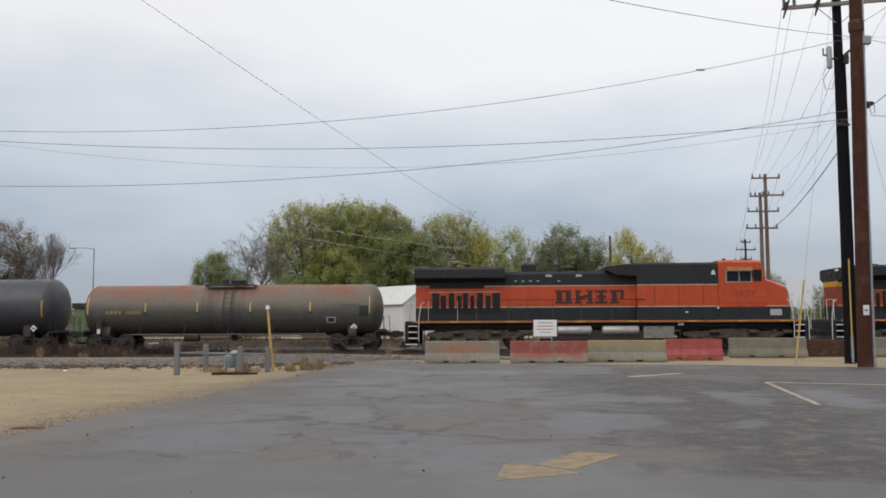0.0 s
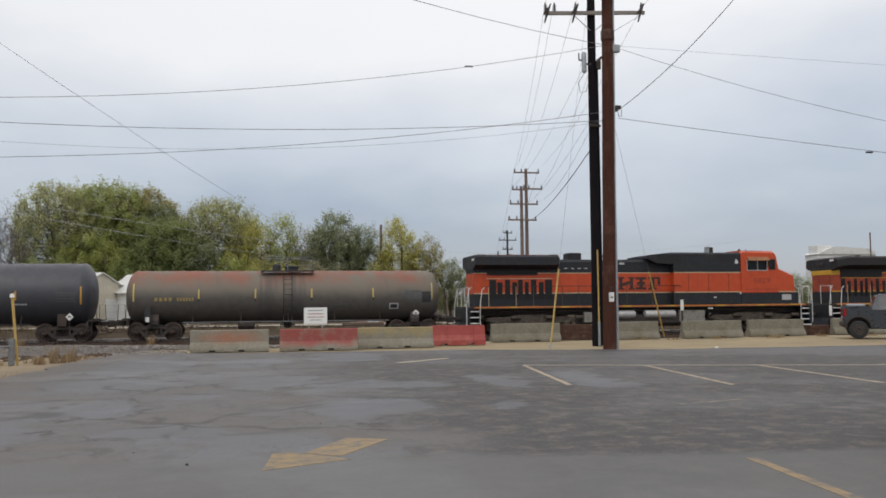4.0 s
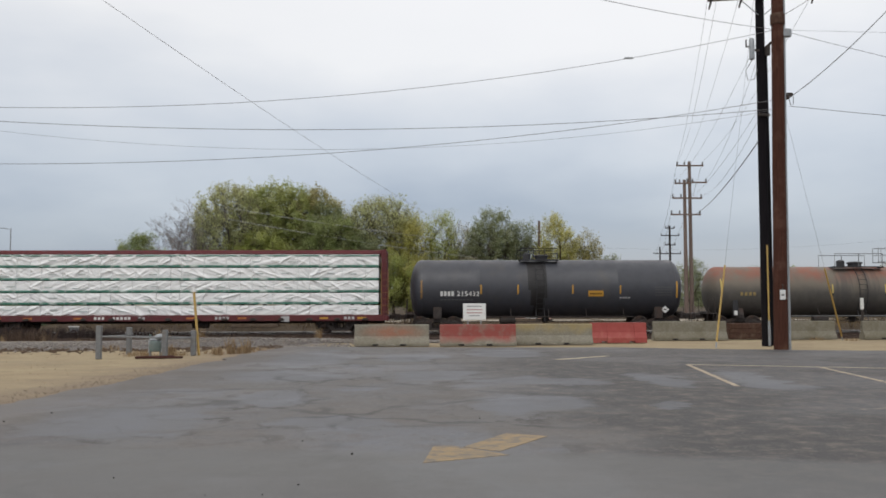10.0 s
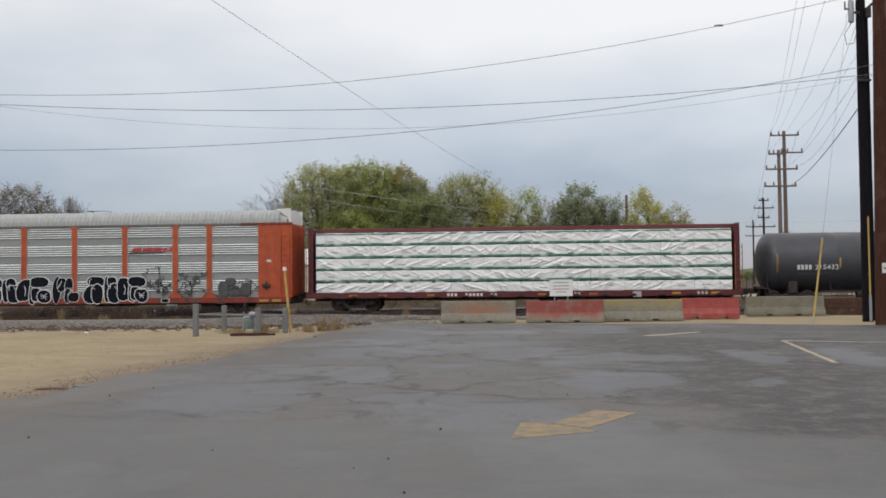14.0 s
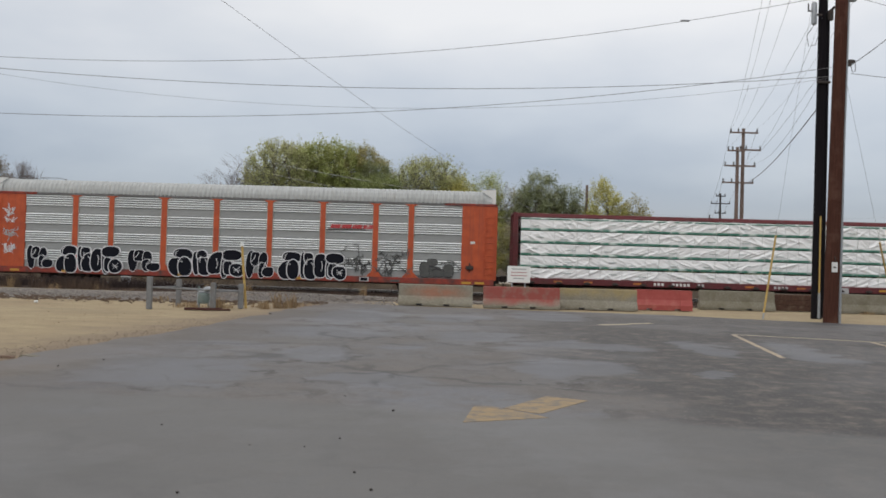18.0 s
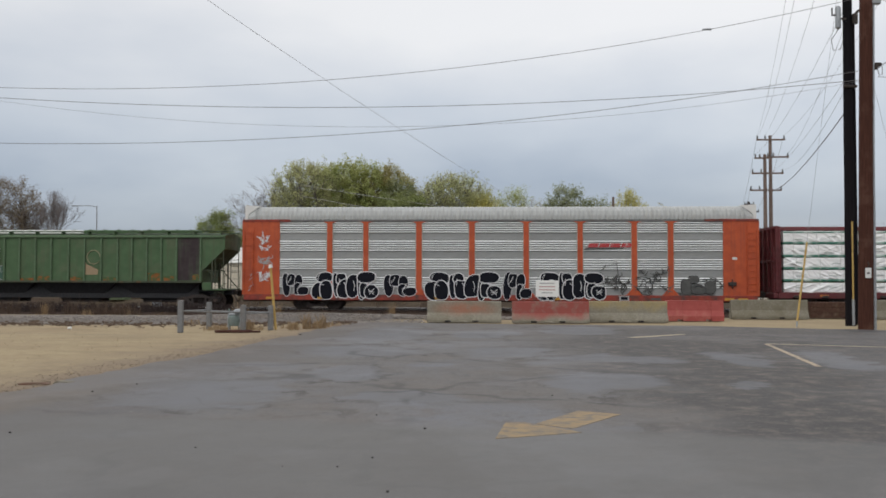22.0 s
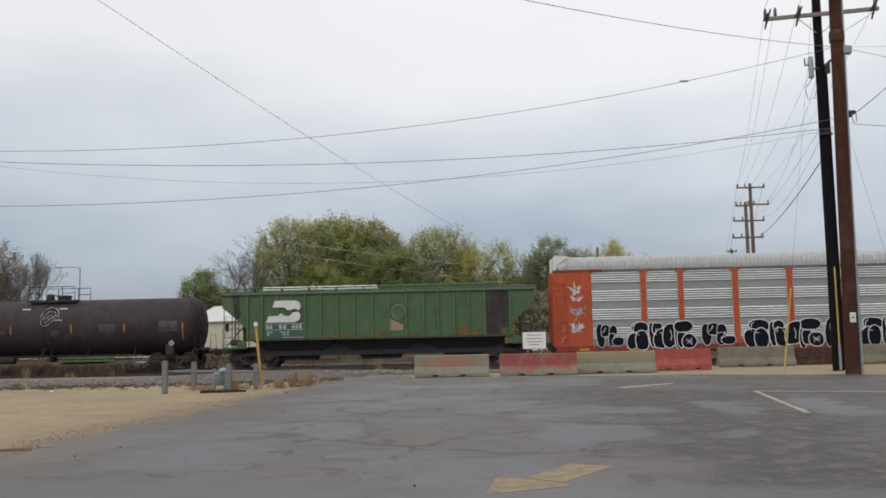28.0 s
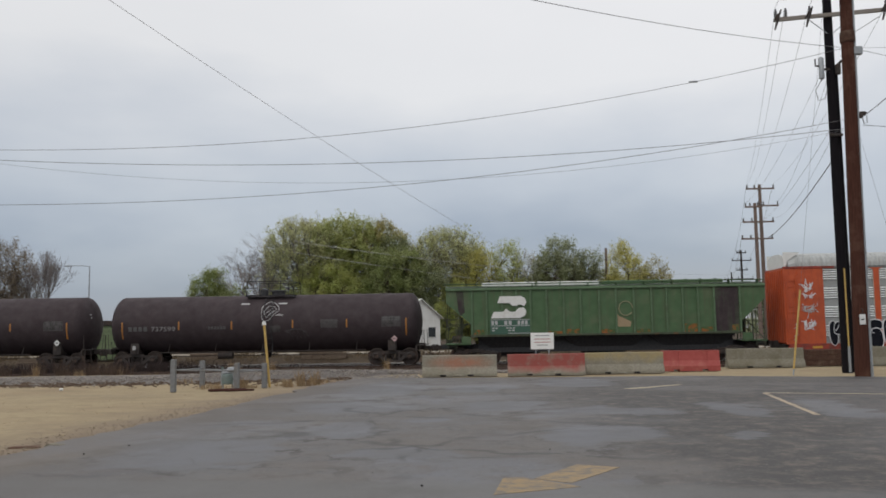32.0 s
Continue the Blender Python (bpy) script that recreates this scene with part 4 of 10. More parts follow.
for x0, z in ((-2.9, 2.14), (-2.9, 2.06), (6.5, 2.52), (6.5, 2.40)):
    marks(C, x0, x0 + 1.0, z, z + 0.06, 6, R3, Z3, M_DIMSTENCIL)
plate(C, "stencil_panel", 6.47, 7.5, 2.06, 2.62, R3, Z3, M_FAINT, "faded grey stencil panel")
for x0 in (-1.19, 0.85):
    plate(C, "white_dash", x0, x0 + 0.45, 3.36, 3.43, R3, Z3, M_STENCIL)
plate(C, "repainted_patch", 3.2, 4.1, 2.05, 2.5, R3, Z3, M_FAINT, "grey repainted patch")
plate(C, "repainted_patch", 0.47, 1.02, 1.86, 2.22, R3, Z3, M_FAINT, "grey repainted patch")


def chalk(parent, strokes, r, zc, mat, thick):
    """A chalk drawing: strokes given along the car and by height, laid on the tank's flank."""
    for pts in strokes:
        part("chalk_stroke", MB().tube([(x, -math.sqrt(max(r * r - (z - zc) ** 2, 0)) - 0.004, z) for x, z in pts], thick, 4), mat, parent)


chalk(C, [[(-0.03, 3.07), (0.07, 3.32), (0.37, 3.50), (0.67, 3.42), (0.89, 3.22), (0.92, 3.02), (0.67, 2.82), (0.42, 2.52), (0.17, 2.44), (0.02, 2.57), (-0.03, 3.07)],
          [(0.12, 2.97), (0.37, 3.27), (0.67, 3.22), (0.79, 3.07), (0.52, 2.87), (0.27, 2.62), (0.15, 2.82), (0.12, 2.97)],
          [(0.22, 2.87), (0.57, 3.12)], [(0.32, 2.74), (0.66, 3.02)], [(0.72, 2.72), (0.97, 2.82), (1.17, 2.75)], [(0.82, 2.77), (1.12, 2.74)]], R3, Z3, M_STENCIL, 0.024)
chalk(C, [[(1.27, 1.88), (1.52, 1.80), (1.67, 1.50), (1.72, 1.88), (1.92, 1.45), (1.97, 1.92), (2.12, 1.50), (2.22, 1.85), (2.37, 1.50), (2.42, 1.75), (2.52, 1.60)], [(1.27, 1.88), (1.67, 1.99), (2.12, 1.99), (2.45, 1.80)]], R3, Z3, M_FAINT, 0.022)
placard(C, 7.14, 1.42, R3, Z3, 0.17, surf("pink_placard", (0.55, 0.30, 0.30), (0.6, 0.5, 0.5), 0.5))
part("card", MB().box(-7.05, -1.46, 1.0, -6.88, -1.445, 1.22), M_STENCIL, C)
D = tank_car(-137.05, 8.75, 1.60, 2.36, M_TANK_BROWN, "dull brown-black tank car with faded stencils", 9.15, (-1.0, 1.65), 0.72,
             [(7.75, 1.65, 2.54), (4.61, 2.1, 2.53), (1.7, 2.1, 2.5)], SHARED.setdefault("dim", surf("dim_orange_reflector", (0.40, 0.17, 0.03), (0.34, 0.14, 0.03), 0.5, bumpy=0)), 7.1)
plate(D, "stencil_panel", 6.46, 7.53, 2.10, 2.62, 1.60, 2.36, M_FAINT, "faded grey stencil panel")
placard(D, 7.18, 1.45, 1.60, 2.36, 0.17)
part("head_stencil", MB().box(8.60, -0.75, 2.95, 8.66, -0.25, 3.0).box(8.62, -0.65, 2.75, 8.68, -0.4, 2.85), M_STENCIL, D)

# ---- locomotives ----
M_CREAM = surf("cream_stripe", (0.50, 0.41, 0.26), (0.42, 0.33, 0.21), 0.55, grain=4, stain=1.5, stain_col=(0.22, 0.15, 0.10), bumpy=0)
M_DULLORANGE = surf("dull_orange_paint", (0.30, 0.135, 0.05), (0.24, 0.10, 0.04), 0.6, grain=6, stain=3, stain_col=(0.16, 0.07, 0.045))
M_STRIPE = surf("orange_yellow_stripe", (0.50, 0.165, 0.03), (0.40, 0.13, 0.03), 0.55, grain=4, stain=1.2, stain_col=(0.16, 0.065, 0.04), bumpy=0)
M_YELBAND = surf("yellow_band", (0.62, 0.36, 0.03), (0.55, 0.31, 0.03), 0.5, grain=4, bumpy=0)
M_LOUVRE = surf("black_louvre", (0.018, 0.016, 0.017), (0.012, 0.011, 0.012), 0.7, bumpy=0)
M_DUSTYTRUCK = surf("dusty_truck_steel", (0.13, 0.108, 0.088), (0.075, 0.062, 0.051), 0.85, grain=6, stain=2.5, stain_col=(0.055, 0.045, 0.04), stain_lo=0.45, stain_hi=0.7)
M_ALU = surf("silver_reservoir", (0.50, 0.49, 0.48), (0.42, 0.41, 0.40), 0.45, 0.3, grain=5, stain=2, stain_col=(0.30, 0.26, 0.23))
M_WINDOW = surf("cab_window", (0.012, 0.014, 0.017), (0.010, 0.012, 0.015), 0.22, bumpy=0)
M_WINDOW.node_tree.nodes["Principled BSDF"].inputs["Specular IOR Level"].default_value = 0.25
M_DIRTYORANGE = surf("grimy_orange_paint", (0.40, 0.062, 0.018), (0.30, 0.048, 0.018), 0.55, grain=3, stain=1.2, stain_col=(0.17, 0.035, 0.02), stain_lo=0.45, stain_hi=0.75, bumpy=0.05, streaks=0.35, streak_col=(0.12, 0.035, 0.02))
M_DIMNUMBER = surf("dull_red_number_paint", (0.20, 0.030, 0.018), (0.26, 0.040, 0.022), 0.6, grain=5, bumpy=0)
M_NAMEINK = surf("dark_name_paint", (0.040, 0.016, 0.014), (0.060, 0.020, 0.016), 0.6, grain=5, bumpy=0)
M_GREYPAINT = surf("light_grey_box", (0.25, 0.24, 0.21), (0.20, 0.19, 0.165), 0.7, grain=6, stain=3, stain_col=(0.12, 0.105, 0.088))


def loco_truck(parent, x):
    r = 0.533
    mb = MB()
    mb.prism([(-2.65, 0.78), (-2.55, 0.95), (-1.45, 0.98), (-0.7, 1.10), (0.7, 1.10), (1.45, 0.98), (2.55, 0.95), (2.65, 0.78), (2.3, 0.70), (1.35, 0.62), (0.65, 0.62), (-0.65, 0.62), (-1.35, 0.62), (-2.3, 0.70)], "y", -1.22, -1.06)
    mb.prism([(-2.65, 0.78), (-2.55, 0.95), (-1.45, 0.98), (-0.7, 1.10), (0.7, 1.10), (1.45, 0.98), (2.55, 0.95), (2.65, 0.78), (2.3, 0.70), (1.35, 0.62), (0.65, 0.62), (-0.65, 0.62), (-1.35, 0.62), (-2.3, 0.70)], "y", 1.06, 1.22)
    mb.box(-2.6, -1.1, 0.72, -2.4, 1.1, 0.92).box(2.4, -1.1, 0.72, 2.6, 1.1, 0.92).box(-0.5, -1.1, 0.7, 0.5, 1.1, 0.95)
    t = part("truck", mb, M_DUSTYTRUCK, parent, "dusty grey-brown three-axle truck", loc=(x, 0, 0))
    for ax in (-2.0, 0.0, 2.0):
        w = part("wheelset", shared("loco_wheelset", lambda: wheelset_mb(0.533), M_WHEEL, 35), None, t, "worn steel wheels on an axle", loc=(ax, 0, r))
        WHEELS.append((w, r, (ax, 0, r)))
        for s in (-1, 1):
            part("axle_box", MB().box(ax - 0.19, s * 1.16, 0.36, ax + 0.19, s * 1.30, 0.74, 0.05), M_DUSTYTRUCK, t)
            for k in (-0.34, 0.34):
                sp = MB()
                for j in range(5):
                    sp.lathe([(0.42 + j * 0.055, 0.055), (0.44 + j * 0.055, 0.075), (0.46 + j * 0.055, 0.055)], 8, (ax + k, s * 1.17, 0), "z")
                part("spring", sp, M_DUSTYTRUCK, t)
    for ax in (-1.0, 1.0, 2.75):
        part("brake_cylinder", MB().cyl((ax - 0.22, -1.32, 0.93), (ax + 0.22, -1.32, 0.93), 0.11, n=12).cyl((ax + 0.2, -1.32, 0.93), (ax + 0.4, -1.32, 0.9), 0.03), M_DUSTYTRUCK, t, smooth=40)
        part("brake_rod", MB().tube([(ax - 0.3, -1.25, 0.75), (ax - 0.4, -1.20, 0.36)], 0.03), M_DUSTYTRUCK, t)
    part("sand_pipe", MB().tube([(-2.75, -1.15, 1.1), (-2.8, -1.0, 0.5), (-2.6, -0.8, 0.15)], 0.02).tube([(2.75, -1.15, 1.1), (2.8, -1.0, 0.5), (2.6, -0.8, 0.15)], 0.02), M_DUSTYTRUCK, t)
    return t


def stepwell(parent, x, s):
    for y in (-1, 1):
        st = part("stepwell", MB().box(x - 0.33, y * 1.02, 0.30, x + 0.33, y * 1.07, 1.5).box(x - 0.36, y * 1.02, 0.25, x - 0.32, y * 1.5, 1.5).box(x + 0.32, y * 1.02, 0.25, x + 0.36, y * 1.5, 1.5), M_DKGREEN, parent)
        for z in (0.32, 0.64, 0.96, 1.28):
            part("tread", MB().box(x - 0.32, y * 1.06, z, x + 0.32, y * 1.46, z + 0.03), M_STEEL, st)
            part("tread_edge", MB().box(x - 0.32, y * 1.46, z - 0.01, x + 0.32, y * 1.485, z + 0.045), M_WHITE, st, "white step edge")
        for u in (-0.38, 0.38):
            part("grab_rail", MB().tube([(x + u, y * 1.5, 0.5), (x + u, y * 1.52, 1.6), (x + u - s * 0.12, y * 1.46, 2.45), (x + u - s * 0.30, y * 1.40, 2.62)], 0.021), M_WHITE, parent, "white grab rail")


def locomotive(xc, lead):
    c = car("locomotive", xc, "orange and dark green diesel locomotive with cream stripes" if lead else "orange and black diesel locomotive with yellow bands", "locomotive")
    band = M_CREAM if lead else M_YELBAND
    coat = M_ORANGE if lead else M_DIRTYORANGE
    # frame, deck and pilots
    part("frame", MB().box(-10.45, -0.9, 1.05, 10.45, 0.9, 1.45, 0.03).box(-10.5, -1.52, 1.42, 10.5, 1.52, 1.56, 0.01), M_STEEL, c)
    for y in (-1, 1):
        part("sill_stripe", MB().box(-10.1, y * 1.52, 1.47, 10.1, y * 1.532, 1.565), M_STRIPE, c, "orange-yellow sill stripe")
        for x in (-7.9, -4.9, -1.2, 1.5, 4.6, 7.2, 9.3):
            part("sill_reflector", MB().box(x - 0.25, y * 1.532, 1.475, x + 0.25, y * 1.54, 1.56), M_REFLECT, c)
    for s in (-1, 1):
        part("pilot", MB().box(s * 10.35, -1.5, 0.45, s * 10.55, 1.5, 1.5, 0.02).prism([(s * 10.5, 0.15), (s * 10.85, 0.15), (s * 10.5, 0.8)], "y", -1.4, 1.4), M_DKGREEN, c)
        coupler(c, s * 11.15, s)
        stepwell(c, s * 10.18, s)
        for y in (-1, 1):
            part("end_rail", MB().tube([(s * 10.4, y * 1.4, 1.55), (s * 10.42, y * 1.4, 2.62), (s * 10.42, y * 0.45, 2.62), (s * 10.4, y * 0.45, 1.55)], 0.02), M_WHITE, c, "white end handrail")
        loco_truck(c, s * 6.75)
    # fuel tank and reservoirs
    part("fuel_tank", MB().prism([(-1.35, 0.55), (-1.15, 0.35), (1.15, 0.35), (1.35, 0.55), (1.35, 1.05), (-1.35, 1.05)], "x", -3.3, 3.4), M_STEEL, c)
    part("tank_cap", MB().box(2.05, -1.42, 0.60, 3.66, -1.20, 1.24, 0.03), M_GREYPAINT, c, "pale dusty tank end")
    part("battery_box", MB().box(-3.75, -1.42, 0.62, -2.75, -1.15, 1.2, 0.02), M_GREYPAINT, c)
    for x0, x1 in ((-2.5, -0.62), (-0.12, 1.85)):
        part("air_reservoir", MB().lathe([(x0, 0.05), (x0 + 0.05, 0.2), (x0 + 0.12, 0.24), (x1 - 0.12, 0.24), (x1 - 0.05, 0.2), (x1, 0.05)], 20, (0, -1.30, 1.05)), M_ALU, c, "silver air reservoir", smooth=40)
    part("piping", MB().tube([(-9.5, -1.3, 1.3), (-3.5, -1.35, 1.28), (3.9, -1.35, 1.28), (9.0, -1.3, 1.3)], 0.03).tube([(-3.5, -1.35, 1.28), (-3.6, -1.3, 0.7)], 0.025).tube([(3.9, -1.35, 1.28), (4.0, -1.3, 0.7)], 0.025), M_STEEL, c)
    # hood, in its painted bands
    hw = 0.95
    part("hood_skirt", MB().box(-10.0, -hw, 1.56, 6.0, hw, 2.27), M_DKGREEN, c)
    part("hood", MB().box(-10.0, -hw, 2.27, 6.0, hw, 3.42), coat, c)
    part("hood_top", MB().prism([(-hw, 3.42), (hw, 3.42), (hw, 4.05), (hw - 0.14, 4.2), (-hw + 0.14, 4.2), (-hw, 4.05)], "x", -10.0, 1.75), M_DKGREEN, c)
    # the cabinet leans out over the hood at its inner end
    part("equipment_cabinet", MB().prism([(1.75, 3.46), (6.0, 3.46), (6.0, 4.50), (1.0, 4.50), (0.15, 4.40), (0.15, 4.24), (0.7, 3.96), (1.75, 3.90)], "y", -1.42, 1.42), M_DKGREEN, c)
    part("cabinet_roof", MB().loft([[(0.4, -1.42, 4.432), (0.4, 1.42, 4.432), (0.5, 1.2, 4.47), (0.5, -1.2, 4.47)], [(1.0, -1.42, 4.502), (1.0, 1.42, 4.502), (1.6, 1.28, 4.59), (1.6, -1.28, 4.59)], [(6.0, -1.42, 4.502), (6.0, 1.42, 4.502), (6.0, 1.28, 4.60), (6.0, -1.28, 4.60)]]), M_DKGREEN, c)
    for y in (-1, 1):
        part("stripe", MB().box(-10.0, y * hw, 3.40, 1.75, y * (hw + 0.006), 3.45), band, c, "cream stripe" if lead else "yellow band")
        part("stripe", MB().box(-10.0, y * hw, 2.26, 2.5, y * (hw + 0.006), 2.32), band, c, "cream stripe" if lead else "yellow band")
        part("cabinet_stripe", MB().box(1.75, y * 1.42, 3.40, 6.0, y * 1.428, 3.455), band, c)
        part("cabinet_side", MB().box(1.75, y * 0.96, 2.30, 6.0, y * 1.42, 3.44, 0.01), coat, c)
        part("cabinet_skirt", MB().box(1.75, y * 0.96, 1.58, 6.0, y * 1.415, 2.26, 0.01), M_DKGREEN, c)
        part("stripe", MB().box(1.75, y * 1.42, 2.255, 9.6, y * 1.428, 2.315), band, c)
        for x in (2.66, 3.92, 5.20):
            part("panel_seam", MB().box(x - 0.012, y * 1.42, 1.62, x + 0.012, y * 1.426, 3.38), M_LOUVRE, c)
        for x0, x1 in ((0.75, 2.2), (4.6, 5.4)):
            part("cabinet_grille", MB().box(x0, y * 1.42, 3.98, x1, y * 1.43, 4.42), M_LOUVRE, c)
        part("small_sign", MB().prism([(5.62, 3.95), (5.86, 3.95), (5.82, 4.12), (5.74, 4.22), (5.66, 4.12)], "y", y * 1.43, y * 1.438), M_WHITE, c)
        for x, z in ((-3.0, 3.9), (-1.4, 3.9)):
            part("data_plate", MB().box(x, y * (hw + 0.004), z, x + 0.32, y * (hw + 0.014), z + 0.12), M_STENCIL, c)
        for x in (-4.7, -4.3, -3.9, -3.5, -2.4):
            part("latch", MB().box(x, y * hw, 3.66, x + 0.16, y * (hw + 0.03), 3.71), M_STENCIL, c)
        for k in range(7):
            x = -4.9 + 0.98 * k
            part("hood_door", MB().box(x, y * hw, 2.40, x + 0.94, y * (hw + 0.012), 3.36, 0.006), coat, c)
        # radiator section
        part("radiator_recess", MB().box(-9.25 if lead else -9.38, y * (hw + 0.002), 3.30 if lead else 3.12, -6.3 if lead else -6.5, y * (hw + 0.024), 3.9), M_LOUVRE, c)
        for k, (x0, x1) in enumerate(((-9.12, -8.72), (-8.66, -8.36), (-8.22, -7.92), (-7.80, -7.52), (-7.46, -7.18), (-7.06, -6.84), (-6.70, -6.38), (-6.24, -5.96), (-5.88, -5.46))):
            x0, x1 = (x0, x1) if lead else (x0 - 0.24, x1 - 0.34)
            lv = part("louvre_frame", MB().box(x0, y * hw, 1.95 + (0.0 if k % 3 else 0.06), x1, y * (hw + 0.02), 3.06 - (0.14 if k % 2 else 0)), M_LOUVRE, c)
            for j in range(4):
                x = x0 + (x1 - x0) * (j + 0.5) / 4
                part("louvre_blade", MB().box(x - 0.008, y * (hw + 0.02), 2.0, x + 0.008, y * (hw + 0.045), 2.9), M_LOUVRE if j % 2 else M_DKGREEN, lv)
        part("stripe", MB().box(-9.3, y * (hw + 0.006), 3.09, -5.4, y * (hw + 0.012), 3.13), band, c)
    wing = [(-1.56, 3.86), (-0.95, 3.62), (0.95, 3.62), (1.56, 3.86), (1.56, 4.30), (1.40, 4.40), (-1.40, 4.40), (-1.56, 4.30)]
    if lead:
        part("radiator_wing", MB().prism(wing, "x", -10.05, -5.2), M_DKGREEN, c)
        part("radiator_top", MB().box(-9.3, -1.2, 4.40, -5.9, 1.2, 4.44, 0.01), surf("rusty_red_top", (0.20, 0.05, 0.04), (0.15, 0.045, 0.04), 0.7, grain=4), c, "rust-red radiator screens")
        for x in (-9.9, -5.75):
            part("wing_cap", MB().box(x, -1.42, 4.40, x + 0.5, 1.42, 4.45, 0.01), M_GREYPAINT, c)
    else:
        part("radiator_wing", MB().loft([[(-9.98, y, z * 0.97) for y, z in wing], [(-9.2, y, z) for y, z in wing], [(-6.1, y, z) for y, z in wing], [(-5.2, y * 0.75, 0.3 + z * 0.92) for y, z in wing]]), M_LOUVRE, c)
        part("yellow_band", MB().box(-10.03, -0.97, 3.30, -9.42, 0.97, 3.58), M_YELBAND, c)
    part("exhaust", MB().box(-4.28, -0.45, 4.18, -3.48, 0.45, 4.58, 0.03), M_LOUVRE, c)
    part("stack_lip", MB().box(-4.2, -0.36, 4.58, -3.56, 0.36, 4.61), M_STEEL, c)
    part("horn", MB().cyl((-1.8, -0.2, 4.2), (-1.8, -0.2, 4.42), 0.03).cyl((-2.1, -0.2, 4.42), (-1.5, -0.2, 4.42), 0.07, 0.12).cyl((-1.9, 0.1, 4.4), (-1.45, 0.1, 4.4), 0.06, 0.11), M_STEEL, c)
    part("lifting_lug", MB().box(0.2, -0.6, 4.18, 0.5, -0.5, 4.26).box(-8.0, -0.6, 4.4, -7.7, -0.5, 4.5), M_STEEL, c)
    # cab
    cab = [(6.0, 1.58), (9.65, 1.58), (9.68, 2.24), (6.0, 2.24)]
    part("cab_skirt", MB().prism(cab, "y", -1.45, 1.45), M_DKGREEN, c)
    side = [(6.0, 2.24), (8.42, 2.24), (8.42, 3.70), (8.28, 4.40), (8.16, 4.56), (6.15, 4.60), (6.0, 4.52)]
    part("cab", MB().prism(side, "y", -1.47, 1.47), coat, c)
    part("cab_roof", MB().prism([(-1.47, 4.52), (-1.15, 4.70), (1.15, 4.70), (1.47, 4.52)], "x", 6.05, 8.22), coat, c)
    part("roof_equipment", MB().box(6.3, -0.7, 4.68, 7.9, 0.7, 4.75, 0.02).cyl((6.6, -0.3, 4.74), (6.6, -0.3, 4.86), 0.08).cyl((7.4, 0.3, 4.74), (7.4, 0.3, 4.9), 0.03), M_STEEL, c)
    part("nose", MB().loft([[(8.40, -1.30, 2.24), (8.40, 1.30, 2.24), (8.40, 1.30, 3.68), (8.40, 0.9, 3.82), (8.40, -0.9, 3.82), (8.40, -1.30, 3.68)], [(9.62, -1.25, 2.24), (9.62, 1.25, 2.24), (9.55, 1.22, 3.22), (9.5, 0.85, 3.40), (9.5, -0.85, 3.40), (9.55, -1.22, 3.22)], [(9.86, -0.75, 2.24), (9.86, 0.75, 2.24), (9.80, 0.72, 3.12), (9.76, 0.6, 3.28), (9.76, -0.6, 3.28), (9.80, -0.72, 3.12)]]), coat, c, smooth=30)
    part("windscreen", MB().box(8.30, -1.15, 3.85, 8.36, -0.15, 4.38).box(8.30, 0.15, 3.85, 8.36, 1.15, 4.38), M_WINDOW, c)
    for y in (-1, 1):
        for x0, x1 in ((6.42, 7.03), (7.10, 7.66)):
            fr = part("window_frame", MB().box(x0 - 0.05, y * 1.47, 3.52, x1 + 0.05, y * 1.485, 4.16, 0.005), M_ALU, c)
            part("pane", MB().box(x0, y * 1.485, 3.57, x1, y * 1.492, 4.11), M_WINDOW, fr)
        fr = part("window_frame", MB().box(7.80, y * 1.47, 3.58, 8.24, y * 1.482, 4.20, 0.02), M_LOUVRE, c)
        part("pane", MB().box(7.85, y * 1.482, 3.63, 8.19, y * 1.490, 4.15), M_WINDOW, fr)
        part("sunshade", MB().prism([(y * 1.47, 4.30), (y * 1.72, 4.10), (y * 1.72, 4.13), (y * 1.47, 4.34)], "x", 6.4, 7.75), M_DULLORANGE, c)
        part("mirror", MB().box(7.70, y * 1.55, 3.75, 7.74, y * 1.75, 4.15, 0.01), M_STEEL, c)
        part("cab_seam", MB().box(6.15, y * 1.47, 2.42, 8.4, y * 1.474, 2.435), M_LOUVRE, c)
        part("white_panel", MB().box(8.62, y * 1.45, 1.80, 9.22, y * 1.462, 2.12), M_STENCIL, c, "pale panel with worn print")
        part("small_label", MB().box(4.25, y * 1.42, 1.95, 4.4, y * 1.428, 2.02).box(5.9, y * 1.425, 2.15, 6.1, y * 1.435, 2.25), M_WHITE, c)
        # handrails along the deck
        rail = part("handrail", MB().tube([(-9.55, y * 1.46, 2.62)] + [(-9.3 + 0.6 * k, y * 1.46, 2.67) for k in range(20)] + [(2.15, y * 1.46, 2.60)], 0.02), M_DKGREEN, c)
        for x in (-9.29, -7.73, -6.72, -5.03, -4.07, -2.70, -1.18, 0.39, 1.75):
            part("stanchion", MB().cyl((x, y * 1.46, 1.56), (x, y * 1.46, 2.68), 0.018, n=6), M_CREAM if x < -7 else M_DUSTYTRUCK, rail)
    part("headlight", MB().cyl((8.30, -0.12, 4.48), (8.36, -0.12, 4.48), 0.10).cyl((8.30, 0.12, 4.48), (8.36, 0.12, 4.48), 0.10), M_WHITE, c)
    part("rear_headlight", MB().box(-10.06, -0.25, 3.85, -10.0, 0.25, 4.05, 0.02), M_STEEL, c)
    part("rear_light", MB().cyl((-10.12, -1.05, 4.15), (-10.06, -1.05, 4.15), 0.07).cyl((-10.12, -1.25, 4.15), (-10.06, -1.25, 4.15), 0.07), M_WHITE, c)
